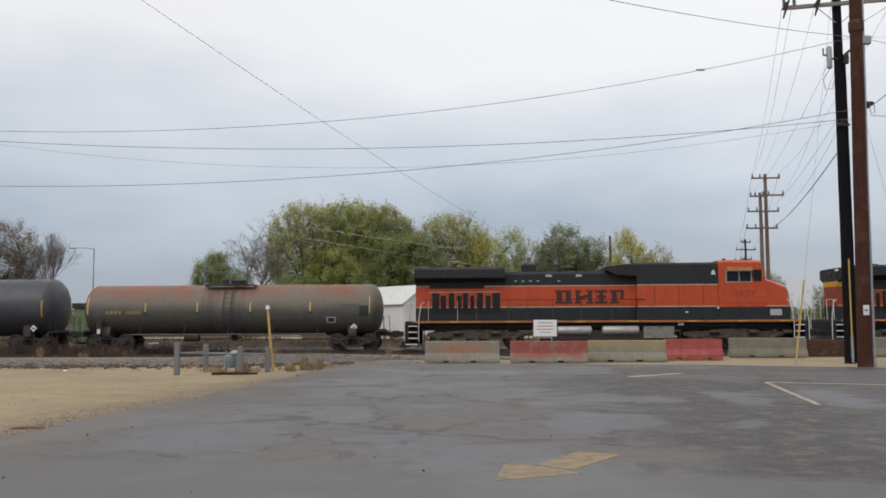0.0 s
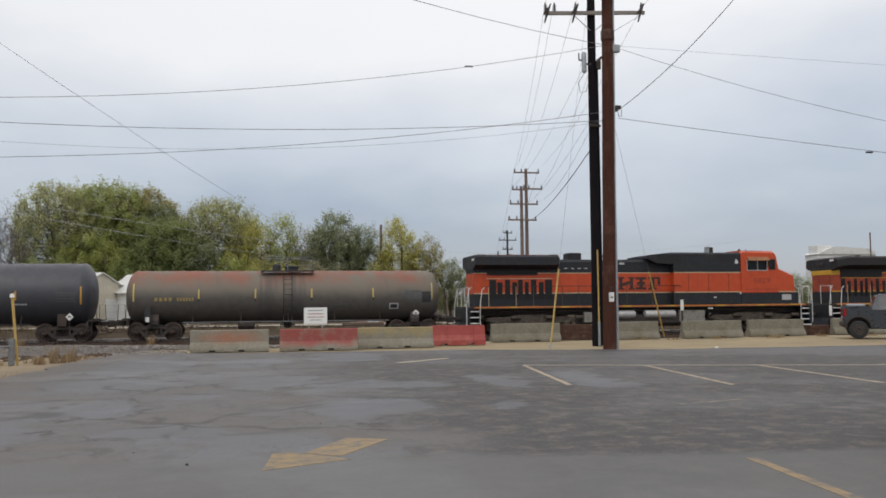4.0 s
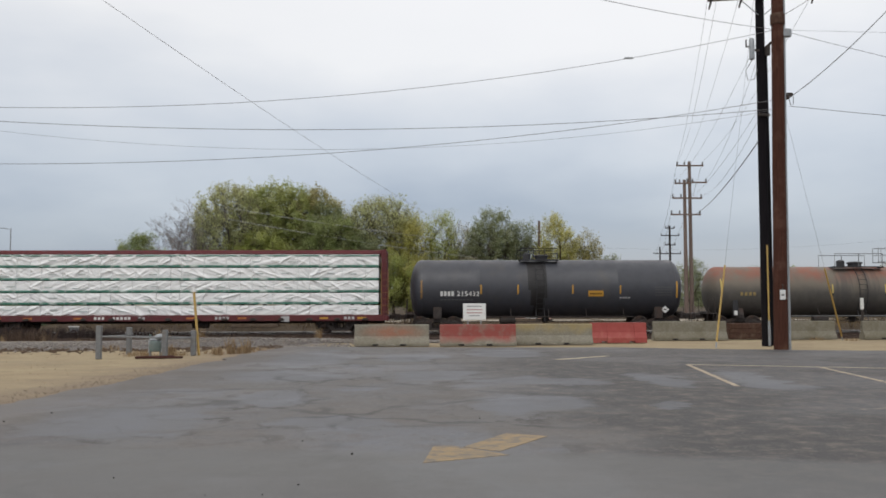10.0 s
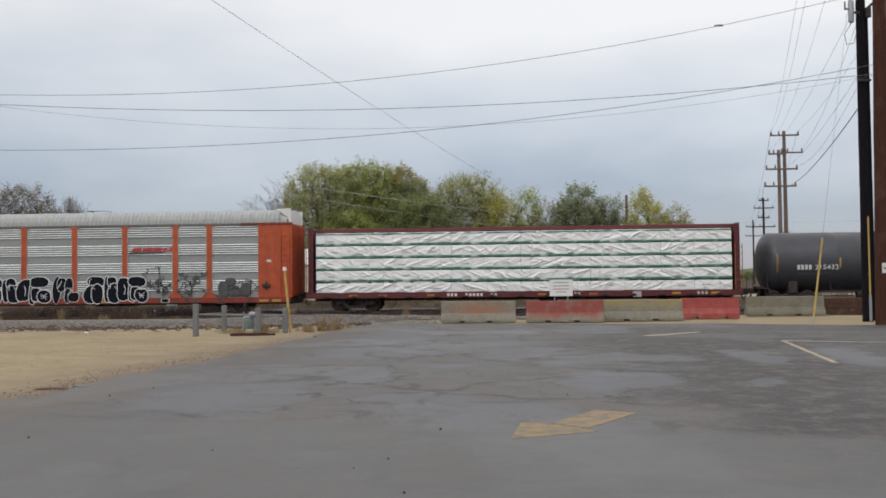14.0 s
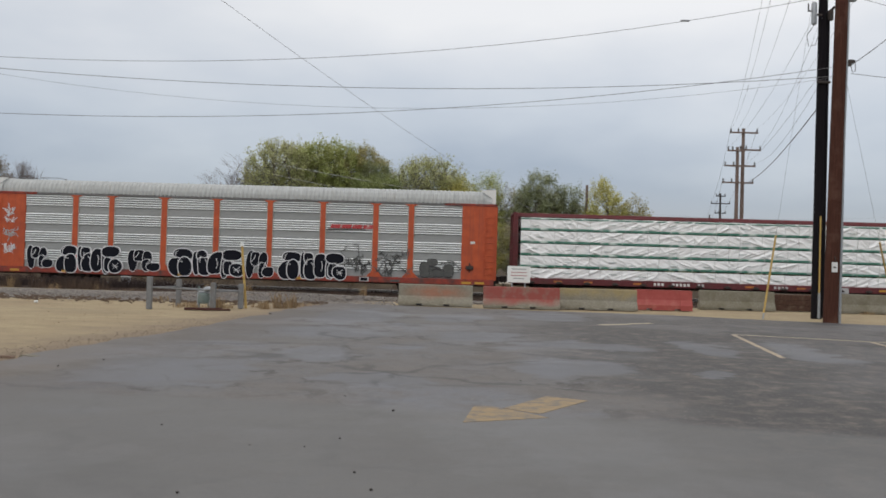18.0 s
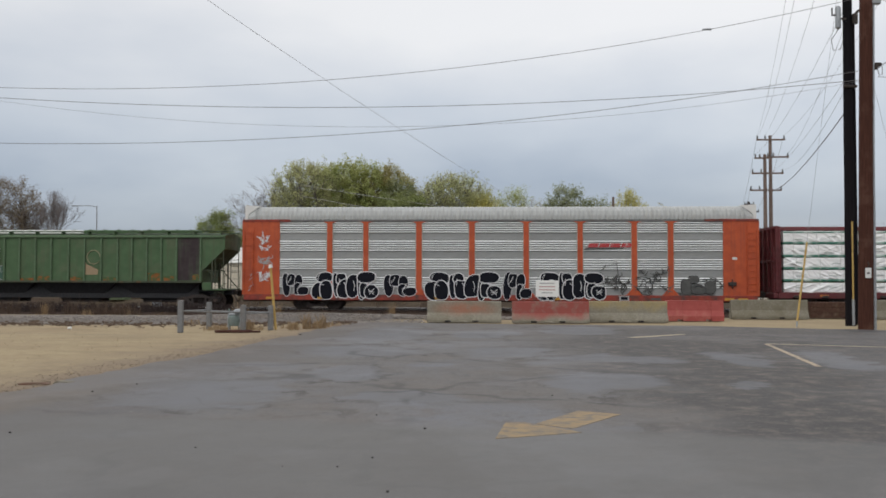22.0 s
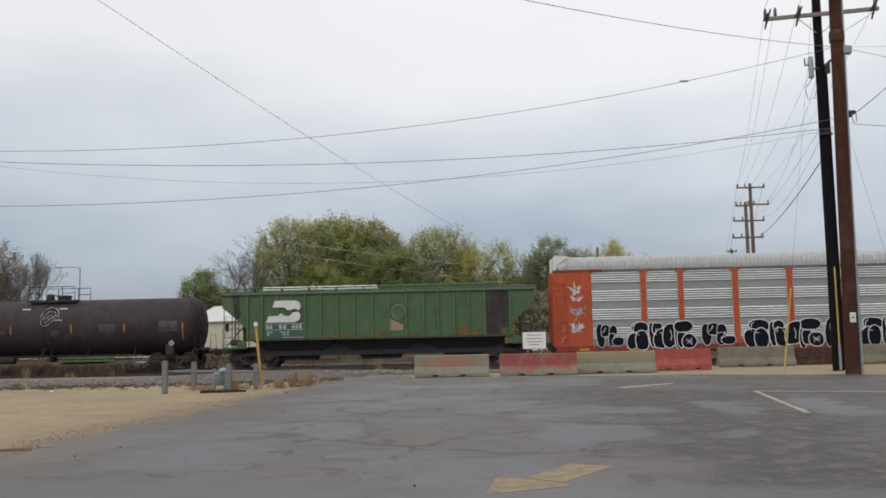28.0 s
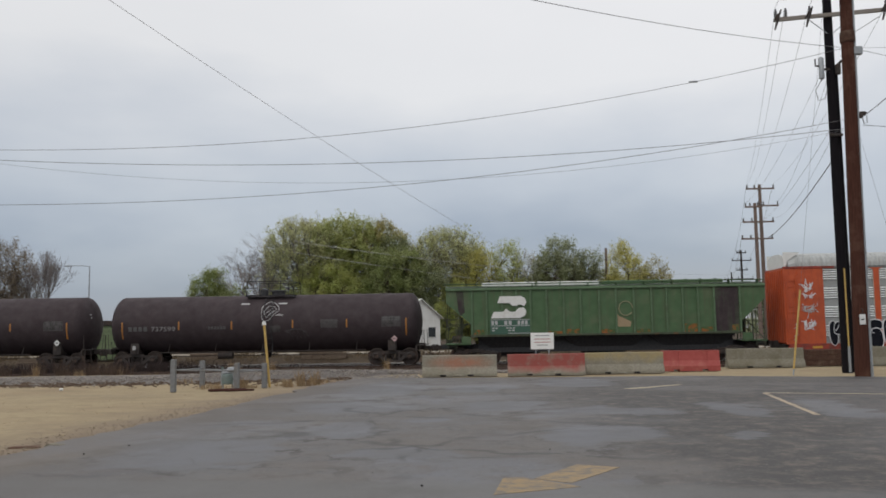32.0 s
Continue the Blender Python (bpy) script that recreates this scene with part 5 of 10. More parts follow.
    part("spill_switch", MB().box(3.85, -1.45, 1.30, 4.15, -1.40, 1.52, 0.01), M_WHITE, c)
    if lead:
        # the road name: four dark heavy-footed shapes in its place
        zb, zt = 2.46, 3.18
        ya, yb = -hw - 0.022, -hw - 0.013

        def ink(*boxes, slope=None):
            mb = MB()
            for u0, z0, u1, z1 in boxes:
                mb.box(u0, ya, z0, u1, yb, z1)
            if slope:
                mb.prism(slope, "y", ya - 0.001, yb)
            part("name_shape", mb, M_NAMEINK, c, "dark painted name shape")

        ink((-2.52, zb, -1.62, zb + 0.12), (-2.52, zt - 0.12, -1.66, zt), (-2.44, zb + 0.12, -2.14, zt - 0.12), (-1.96, zb + 0.12, -1.68, zt - 0.12))
        ink((-1.50, zb, -1.10, zb + 0.09), (-1.42, zb + 0.09, -1.22, zt - 0.09), (-0.86, zt - 0.09, -0.46, zt), (-0.76, zb + 0.09, -0.56, zt - 0.09), (-1.50, zt - 0.09, -1.10, zt), (-0.86, zb, -0.46, zb + 0.09), slope=[(-1.24, 2.66), (-1.24, 2.84), (-0.74, 2.98), (-0.74, 2.80)])
        ink((-0.42, zb, 0.26, zb + 0.14), (-0.40, zt - 0.14, 0.26, zt), (-0.34, 2.74, -0.18, 2.90), (0.04, 2.74, 0.18, 2.90), (-0.18, zb + 0.14, 0.04, zt - 0.14))
        ink((0.36, zb, 0.88, zb + 0.10), (0.36, zt - 0.12, 1.12, zt), (0.48, zb + 0.10, 0.76, zt - 0.12), (0.96, 2.72, 1.12, zt - 0.12))
        lettering("1029", 0.30, M_DIMNUMBER, c, (6.86, -1.474, 2.80), width=1.0)
    return c


locomotive(6.05, True)
locomotive(28.35, False)

# ---- centre-beam flatcar and its wrapped lumber ----
def wrapped_lumber():
    """White woven wrap, slightly soiled, with fine creases."""
    m, nt, bs, co = start("white_lumber_wrap")
    g = noise_fac(nt, co, 3.0, 6, 0.3, 0.7, 0.6, (1.4, 1, 2.4))
    col = mix(nt, g, (0.93, 0.93, 0.925), (0.86, 0.865, 0.86))
    col = mix(nt, noise_fac(nt, co, 5, 5, 0.66, 0.80, 0.6, (1, 1, 3)), col, (0.62, 0.64, 0.62))
    nt.links.new(col, bs.inputs["Base Color"])
    bs.inputs["Roughness"].default_value = 0.45
    bump(nt, bs, g, 0.35, 0.02)
    return m


M_WRAP = wrapped_lumber()
M_WRAPGREEN = surf("green_wrap_edge", (0.065, 0.225, 0.160), (0.036, 0.140, 0.098), 0.55, grain=6, stain=1.3, stain_col=(0.50, 0.58, 0.54), stain_lo=0.52, stain_hi=0.62)
M_STRAP = surf("pale_strap", (0.72, 0.73, 0.72), (0.64, 0.65, 0.64), 0.5, bumpy=0)
M_PRINT = surf("faint_wrap_print", (0.45, 0.50, 0.48), (0.40, 0.45, 0.43), 0.6, bumpy=0)


def bundle_mb(l, h, d, seed):
    """A wrapped bundle: a sheet dragged into slanting creases on the outer face, straight sides behind."""
    rng = random.Random(seed)
    way = rng.choice((-1, 1))
    folds = []
    for _ in range(int(l * 9)):
        sl = rng.uniform(0.6, 3.6) * (way if rng.random() < 0.8 else -way)
        folds.append((rng.uniform(-0.3, l + 0.3), sl, rng.uniform(0.012, 0.045) * rng.choice((1, 1, -0.7)), rng.uniform(0.025, 0.06), rng.uniform(0, h), rng.uniform(0.12, 0.40)))
    nx, nz = int(l * 30), 12
    vs, fs = [], []
    for j in range(nz + 1):
        z = h * j / nz
        for i in range(nx + 1):
            x = l * i / nx
            e = 0.0
            for fx, sl, amp, wd, fz, ext in folds:
                q = (x - fx - sl * (z - fz)) / (wd * (1 + abs(sl) * 0.5))
                if abs(q) < 2.5:
                    e += amp * math.exp(-q * q - ((z - fz) / ext) ** 2)
            e += 0.012 * noise.noise((x * 3, z * 4, seed)) + 0.018 * noise.noise((x * 0.9, z * 2, seed + 9))
            edge = min(i, nx - i, j * 1.6, (nz - j) * 1.6) / 1.6
            e -= 0.012 * max(0, 1 - edge)
            rag = (0.055 if j == 0 else 0.02) * noise.noise((x * 1.7, 5, seed)) if j in (0, nz) else 0
            vs.append((x, -e, z + rag))
    for j in range(nz):
        for i in range(nx):
            a = j * (nx + 1) + i
            fs.append((a, a + 1, a + nx + 2, a + nx + 1))
    mb = MB().add(vs, fs)
    mb.add([(0, 0.03, 0), (l, 0.03, 0), (l, d, 0), (0, d, 0), (0, 0.03, h), (l, 0.03, h), (l, d, h), (0, d, h)], [(0, 1, 2, 3), (4, 7, 6, 5), (1, 5, 6, 2), (0, 3, 7, 4), (2, 6, 7, 3)])
    return mb


def flatcar():
    x0c = -51.3
    c = car("centerbeam_flatcar", x0c, "maroon centre-beam flatcar with end bulkheads", "flatcar")
    hl = 11.3
    part("deck", MB().box(-hl, -1.42, 0.92, hl, 1.42, 1.02, 0.01), M_MAROON, c)
    for y in (-1, 1):
        part("side_sill", MB().box(-hl, y * 1.42, 0.70, hl, y * 1.48, 1.0, 0.01), M_MAROON, c)
        for k in range(15):
            x = -10.4 + 1.48 * k
            part("winch", MB().box(x - 0.12, y * 1.48, 0.72, x + 0.12, y * 1.56, 0.86, 0.02).cyl((x - 0.18, y * 1.53, 0.78), (x + 0.18, y * 1.53, 0.78), 0.035), M_STEEL, c)
        for x in (-9.2, -7.6, -5.0, 0.9, 3.6, 7.9, 9.9):
            part("side_reflector", MB().box(x, y * 1.482, 0.80, x + 0.45, y * 1.488, 0.90), M_STRIPE if x < 4 else M_REFLECT, c)
        for x, n in ((-3.92, 3), (-2.95, 5), (-1.6, 2), (2.4, 4), (9.2, 3)):
            for k in range(n):
                part("stencil_mark", MB().box(x + 0.2 * k, y * 1.482, 0.78, x + 0.2 * k + 0.13, y * 1.487, 0.93), M_WHITE if x < -2 else M_STENCIL, c)
        part("inspection_stencil", MB().box(5.87, y * 1.482, 0.66, 6.31, y * 1.49, 0.95), M_STENCIL, c, "white framed stencil")
        part("top_chord", MB().box(-hl, y * 0.10, 4.30, hl, y * 0.62, 4.50, 0.02), M_MAROON, c)
    part("centre_sill", MB().box(-hl, -0.3, 0.55, hl, 0.3, 0.92, 0.02), M_STEEL, c)
    beam = part("centre_beam", MB().box(-hl, -0.06, 4.2, hl, 0.06, 4.3), M_MAROON, c)
    for k in range(19):
        x = -hl + 0.6 + k * (2 * hl - 1.2) / 18
        part("beam_post", MB().box(x - 0.09, -0.06, 1.02, x + 0.09, 0.06, 4.2), M_MAROON, beam)
    for s in (-1, 1):
        e = part("bulkhead", MB().box(s * (hl - 0.14), -1.45, 1.02, s * hl, 1.45, 4.48, 0.02), M_MAROON, c)
        for y in (-1.45, -0.7, 0.0, 0.7, 1.45):
            part("bulkhead_post", MB().box(s * hl, y - 0.09 if y > -1.4 else -1.46, 1.0, s * (hl + 0.13), y + 0.09 if y < 1.4 else 1.46, 4.47, 0.01), M_MAROON, e)
        part("bulkhead_band", MB().box(s * hl, -1.45, 2.6, s * (hl + 0.11), 1.45, 2.72).box(s * hl, -1.45, 4.36, s * (hl + 0.12), 1.45, 4.5), M_MAROON, e)
        ladder(c, s * (hl + 0.05) - 0.18, s * (hl + 0.05) + 0.18, -1.50, 1.0, 3.4, 7, M_MAROON if s < 0 else M_DULLORANGE)
        part("end_sill", MB().box(s * hl, -1.45, 0.70, s * (hl + 0.25), 1.45, 0.98, 0.02), M_MAROON, c)
        coupler(c, s * 12.0, s)
        freight_truck(c, s * 8.95)
    part("brake_pipe", MB().cyl((-9, -0.6, 0.66), (9, -0.6, 0.66), 0.03, n=6), M_STEEL, c)
    part("reservoir", MB().lathe([(1.0, 0.05), (1.05, 0.2), (1.9, 0.2), (1.95, 0.05)], 14, (0, -0.7, 0.5)), M_STEEL, c, smooth=40)
    # lumber: five tiers of six bundles on either side
    n, span_x = 6, 22.04
    l = span_x / n
    tiers = ((1.02, 0.50), (1.55, 0.60), (2.18, 0.62), (2.83, 0.65), (3.51, 0.68))
    kinds = [[bundle_mb(l - 0.012, h - (0.115 if k else 0.0), 1.28, 40 + 17 * k + j).mesh("wrap") for j in range(n)] for k, (z, h) in enumerate(tiers)]
    top_edge = MB().box(0, -0.030, 0, l - 0.012, 0.06, 0.075, 0.01).mesh("wrap_edge")
    top_edge.materials.append(M_WRAPGREEN)
    for k, (z, h) in enumerate(tiers):
        for me in kinds[k]:
            me.materials.append(M_WRAP)
            me.polygons.foreach_set("use_smooth", [True] * len(me.polygons))
            me.set_sharp_from_angle(angle=radians(60))
        base = MB().box(-0.006, -0.030, 0.0, l - 0.018, 1.28, 0.12, 0.02).mesh("wrap_base")
        base.materials.append(M_WRAPGREEN)
        batten = MB().box(0, 0.02, -0.035, 0.09, 1.28, 0).mesh("batten")
        batten.materials.append(M_TIE)
        strap = MB().box(0, -0.040, 0.01, 0.022, 0.02, h - 0.01).mesh("strap")
        strap.materials.append(M_STRAP)
        printed = MB().box(0, -0.045, h * 0.45, 0.42, -0.020, h * 0.45 + 0.035).mesh("wrap_print")
        printed.materials.append(M_PRINT)
        rng = random.Random(k)
        for i in range(n):
            for side in (-1, 1):
                b = thing("lumber_bundle", "lumber bundle in creased white wrap with a green edge", "lumber", "lumber load on the flatcar")
                x = x0c - span_x / 2 + i * l
                zz = z + (0.035 if k else 0.0)
                p = (x + 0.015, -1.40, zz) if side < 0 else (x + l - 0.015, 1.40, zz)
                part("wrap", kinds[k][i], None, b, loc=(0, 0, 0.115 if k else 0.0))
                if k:
                    part("wrap_base", base, None, b)
                    for u in (0.3, l - 0.45):
                        part("batten", batten, None, b, loc=(u, 0, 0))
                if k == 4:
                    part("wrap_edge", top_edge, None, b, loc=(0, 0, h - 0.10))
                for q in range(3):
                    part("strap", strap, None, b, loc=(0.55 + q * 1.22 + rng.uniform(-0.1, 0.1), 0, 0))
                for q in range(2):
                    part("wrap_print", printed, None, b, loc=(0.75 + q * 1.6 + rng.uniform(-0.3, 0.3), 0, rng.uniform(-0.08, 0.08)))
                LOAD.append((b, p, 0 if side < 0 else 180))
                b.matrix_basis = pose(p[0], TRACK_Y + p[1], p[2], 0, 0, 0 if side < 0 else 180)


LOAD = []
flatcar()


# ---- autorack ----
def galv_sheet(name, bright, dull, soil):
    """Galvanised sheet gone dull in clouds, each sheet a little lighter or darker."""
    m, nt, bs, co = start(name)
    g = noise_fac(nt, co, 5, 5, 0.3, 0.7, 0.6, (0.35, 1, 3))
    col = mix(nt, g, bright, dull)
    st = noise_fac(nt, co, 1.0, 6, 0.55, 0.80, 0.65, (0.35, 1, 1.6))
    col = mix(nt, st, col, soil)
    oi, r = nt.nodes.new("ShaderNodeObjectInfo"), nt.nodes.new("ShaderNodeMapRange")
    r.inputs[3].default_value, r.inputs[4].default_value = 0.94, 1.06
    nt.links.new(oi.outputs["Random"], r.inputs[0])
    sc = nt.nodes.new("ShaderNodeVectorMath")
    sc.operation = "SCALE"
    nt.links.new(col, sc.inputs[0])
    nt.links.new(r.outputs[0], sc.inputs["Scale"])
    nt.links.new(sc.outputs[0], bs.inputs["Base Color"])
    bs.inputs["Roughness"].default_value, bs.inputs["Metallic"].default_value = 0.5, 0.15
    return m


# sky light put into the colour: bright upper rib slopes, darker copy for other faces
M_GALV_LIT = galv_sheet("skylit_galvanised_slopes", (0.88, 0.90, 0.90), (0.78, 0.80, 0.80), (0.62, 0.63, 0.63))
M_GALV_SHADE = galv_sheet("shaded_galvanised_faces", (0.335, 0.347, 0.342), (0.27, 0.28, 0.275), (0.20, 0.205, 0.197))
M_RACKROOF = surf("rack_roof_metal", (0.45, 0.465, 0.46), (0.37, 0.38, 0.375), 0.6, 0.1, grain=2, stain=0.5, stain_col=(0.42, 0.43, 0.42), stretch=(3, 1, 1), streaks=0.2, streak_col=(0.38, 0.37, 0.34), bumpy=0.05)
M_RACKORANGE = surf("rack_orange_paint", (0.52, 0.092, 0.024), (0.42, 0.070, 0.021), 0.5, grain=3, stain=1.3, stain_col=(0.34, 0.058, 0.024), stain_lo=0.48, stain_hi=0.8, bumpy=0.05, streaks=0.45, streak_col=(0.25, 0.06, 0.032))
M_RACKSILL = surf("grimy_sill_paint", (0.33, 0.045, 0.024), (0.22, 0.036, 0.024), 0.7, grain=4, stain=1.8, stain_col=(0.10, 0.042, 0.035), stain_lo=0.45, stain_hi=0.65, bumpy=0.05)
M_RACKRAIL = surf("grey_rack_rail", (0.20, 0.20, 0.195), (0.14, 0.14, 0.14), 0.6, 0.2, grain=6, stain=2, stain_col=(0.12, 0.10, 0.09))
M_FLANGE = surf("bare_flange", (0.50, 0.47, 0.42), (0.40, 0.37, 0.33), 0.6, 0.2, grain=6, stain=3, stain_col=(0.35, 0.20, 0.12))
M_SPRAYBLACK = surf("black_spray_paint", (0.009, 0.010, 0.015), (0.013, 0.014, 0.020), 0.88, grain=5, bumpy=0)
M_SPRAYWHITE = surf("white_spray_paint", (0.76, 0.76, 0.77), (0.64, 0.64, 0.66), 0.6, grain=5, bumpy=0)
M_SPRAYGREY = surf("grey_spray_paint", (0.055, 0.058, 0.055), (0.11, 0.11, 0.105), 0.6, grain=5, bumpy=0)


def sheet_mb(w, h):
    """A pressed steel sheet: a plain lower field, and five narrow level ribs above it whose upper slopes catch the sky."""
    flat_h, n = h * 0.375, 5
    p = (h - flat_h) / n
    prof = [(0.0, 0.0), (0.0, flat_h)]
    for k in range(n):
        z = flat_h + k * p
        prof += [(0.0, z + 0.004), (-0.058, z + 0.026), (-0.061, z + 0.034), (-0.006, z + 0.084), (0.0, z + 0.088)]
    prof.append((0.0, h))
    mb = MB()
    mb.loft([[(x, y, z) for y, z in prof] for x in (0, w)], close=False, caps=False)
    return mb


def oval(cx, cz, w, h, seed, grow=0.0, slant=0.1):
    rng = random.Random(seed)
    f = [rng.uniform(0.86, 1.10) for _ in range(8)]
    pts = []
    for i in range(20):
        a = 2 * math.pi * i / 20
        k = a / 0.7854
        r = f[int(k) % 8] * (1 - k % 1) + f[(int(k) + 1) % 8] * (k % 1)
        ca, sa = math.cos(a), math.sin(a)
        q = (abs(ca) ** 2.6 + abs(sa) ** 2.6) ** (-1 / 2.6)
        u, v = ca * q * r * (w / 2) + ca * grow, sa * q * r * (h / 2) + sa * grow
        pts.append((cx + u + slant * v, cz + v))
    return pts


def figure(parent, x0, x1, z0, z1, y, signs, seed, fill, rim, wide=0.040):
    """Spray-painted swelling signs. Each sign: lobes that melt into one dark shape inside a pale rim, and pale strokes on it."""
    rng = random.Random(seed)
    w, h = x1 - x0, z1 - z0
    for j, (lobes, strokes) in enumerate(signs):
        face = y - 0.007 * j
        outer, inner = MB(), MB()
        for i, (a, b, lw, lh) in enumerate(lobes):
            args = (x0 + a * w, z0 + b * h, lw * w * 1.27, lh * h * 1.08, 100 * seed + 10 * j + i)
            slant = rng.uniform(-0.08, 0.12)
            outer.prism(oval(*args, wide, slant), "y", face - 0.002 * i, y + 0.055)
            inner.prism(oval(*args, -0.002, slant), "y", face - 0.002 * i - 0.001, face - 0.002 * i - 0.0003)
        g = part("graffiti_rim", outer, rim, parent)
        part("graffiti_fill", inner, fill, g)
        for pts in strokes:
            part("graffiti_line", MB().tube([(x0 + a * w, face - 0.012, z0 + b * h) for a, b in pts], 0.022, 4), rim, g)


def autorack():
    c = car("autorack_car", -77.3, "tall orange autorack car with ribbed grey side sheets and graffiti", "autorack")
    hl = 13.72
    part("frame", MB().box(-hl, -1.2, 0.45, hl, 1.2, 0.80, 0.02), M_STEEL, c)
    bays = ((-11.66, -9.10), (-8.81, -7.14), (-6.87, -4.30), (-4.00, -1.47), (-1.17, 1.42), (1.70, 4.27), (4.54, 7.10), (7.38, 8.99), (9.28, 11.83))
    meshes = {}
    hsheet = 0.978
    for s in (-1, 1):
        yy = s * 1.46
        for x0, x1 in bays:
            w = round(x1 - x0 + 0.04, 1)
            if w not in meshes:
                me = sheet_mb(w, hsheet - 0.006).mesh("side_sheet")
                me.materials.append(M_GALV_LIT)
                me.materials.append(M_GALV_SHADE)
                # faces that lean back take the lit colour, flats and undersides the shaded one
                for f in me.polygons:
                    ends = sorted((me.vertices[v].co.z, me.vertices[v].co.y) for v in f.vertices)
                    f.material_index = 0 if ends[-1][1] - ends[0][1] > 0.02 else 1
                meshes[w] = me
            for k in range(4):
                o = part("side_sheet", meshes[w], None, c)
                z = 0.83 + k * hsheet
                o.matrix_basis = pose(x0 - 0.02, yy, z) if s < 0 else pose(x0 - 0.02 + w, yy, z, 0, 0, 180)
        edges = [(-13.72, -11.66)] + [(bays[i][1], bays[i + 1][0]) for i in range(8)] + [(11.83, 13.72)]
        for x0, x1 in edges[1:-1]:
            p = part("side_post", MB().box(x0, yy, 0.80, x1, yy + s * 0.085, 4.74, 0.01), M_RACKORANGE, c)
            for xe, u in ((x0, -1), (x1, 1)):
                part("post_flange", MB().box(xe, yy, 0.82, xe + u * 0.035, yy + s * 0.060, 4.72), M_FLANGE, p, "pale bare metal flange")
            part("gusset", MB().prism([(x0 - 0.20, 4.74), (x1 + 0.20, 4.74), (x1, 4.64), (x0, 4.64)], "y", yy + s * 0.003, yy + s * 0.075), M_RACKORANGE, p)
            part("gusset", MB().prism([(x0 - 0.32, 0.80), (x1 + 0.32, 0.80), (x1, 1.15), (x0, 1.15)], "y", yy + s * 0.003, yy + s * 0.075), M_RACKORANGE, p)
        part("backing", MB().box(-11.7, s * 1.36, 0.80, 11.9, s * 1.38, 4.75), M_STEEL, c)
        part("top_rail", MB().box(-11.1, yy - s * 0.1, 4.74, 10.9, yy + s * 0.07, 4.84, 0.01), M_RACKRAIL, c, "bare grey top rail")
        for xa, xb in ((-13.7, -11.1), (10.9, 13.7)):
            part("end_rail", MB().box(xa, yy - s * 0.1, 4.73, xb, yy + s * 0.10, 4.86, 0.01), M_RACKSILL, c)
        part("side_sill", MB().box(-13.6, yy - s * 0.1, 0.53, 13.6, yy + s * 0.10, 0.83, 0.01), M_RACKSILL, c)
        for x, m in ((-12.4, M_REFLECT), (-9.6, M_REFLECT), (-3.3, M_REFLECT), (3.0, M_REFLECT), (8.1, M_SPRAYGREY), (11.9, M_REFLECT), (12.6, M_REFLECT)):
            part("sill_reflector", MB().box(x, yy + s * 0.10, 0.58, x + 0.5, yy + s * 0.106, 0.70), m, c)
        part("inspection_stencil", MB().box(6.45, yy + s * 0.10, 0.56, 6.95, yy + s * 0.108, 0.80, 0.0), M_STENCIL, c)
        part("stencil_field", MB().box(6.52, yy + s * 0.108, 0.60, 6.88, yy + s * 0.112, 0.76), M_SPRAYBLACK, c)
        for e in (-1, 1):
            xa, xb = (-13.72, -11.68) if e < 0 else (11.85, 13.72)
            pan = part("end_panel", MB().box(xa, yy - s * 0.02, 0.80, xb, yy + s * 0.075, 4.74, 0.01), M_RACKORANGE, c)
            xm = xa + 0.72 if e < 0 else xb - 0.62
            part("panel_seam", MB().box(xm - 0.02, yy + s * 0.075, 0.85, xm + 0.02, yy + s * 0.10, 4.7), M_RACKORANGE, pan)
            lx = (-13.60, -13.12) if e < 0 else (13.10, 13.58)
            ladder(c, lx[0], lx[1], yy + s * 0.13, 0.95, 4.3, 10, M_RACKORANGE)
        part("door_lock", MB().box(12.1, yy + s * 0.075, 1.35, 12.5, yy + s * 0.18, 1.55, 0.02).cyl((12.3, yy + s * 0.1, 1.2), (12.3, yy + s * 0.14, 1.7), 0.03), M_STEEL, c)
        part("white_label", MB().box(12.32, yy + s * 0.075, 2.72, 12.56, yy + s * 0.085, 2.85), M_WHITE, c)
    for s in (-1, 1):
        door = part("end_door", MB().box(s * 13.55, -1.40, 0.85, s * 13.68, 1.40, 4.80, 0.02), M_RACKORANGE, c)
        for k in range(9):
            y = -1.25 + 0.31 * k
            part("door_rib", MB().box(s * 13.68, y - 0.05, 0.9, s * 13.74, y + 0.05, 4.7), M_RACKORANGE, door)
        freight_truck(c, s * 9.75)
        coupler(c, s * 14.35, s)
        part("draft_sill", MB().box(s * 13.4, -0.3, 0.62, s * 13.95, 0.3, 1.0, 0.02), M_STEEL, c)
    # arched ribbed roof
    arch = [(-1.50, 4.84), (-1.49, 5.06), (-1.40, 5.30), (-1.20, 5.47), (-0.7, 5.57), (0, 5.61), (0.7, 5.57), (1.20, 5.47), (1.40, 5.30), (1.49, 5.06), (1.50, 4.84)]
    rings = []
    for k in range(461):
        x = -13.0 + 26.0 * k / 460
        b = 0.0 if k % 4 < 2 else 0.028
        rings.append([(x, y * (1 + b * 0.7), z + b) for y, z in arch])
    part("roof", MB().loft(rings), M_RACKROOF, c)
    for s in (-1, 1):
        slope = [(s * 13.0, 1.0), (s * 13.42, 0.55)]
        part("roof_slope", MB().loft([[(x, y, 4.84 + (z - 4.84) * k) for y, z in arch] for x, k in slope]), M_RACKROOF, c)
        part("roof_trim", MB().tube([(s * 13.0, y * 1.03, z + 0.02) for y, z in arch], 0.03), M_RACKROOF, c)
        wing = [(s * 12.75, 5.60), (s * 13.62, 5.64), (s * 13.62, 4.86), (s * 13.50, 4.86), (s * 13.42, 5.18), (s * 12.95, 5.50)]
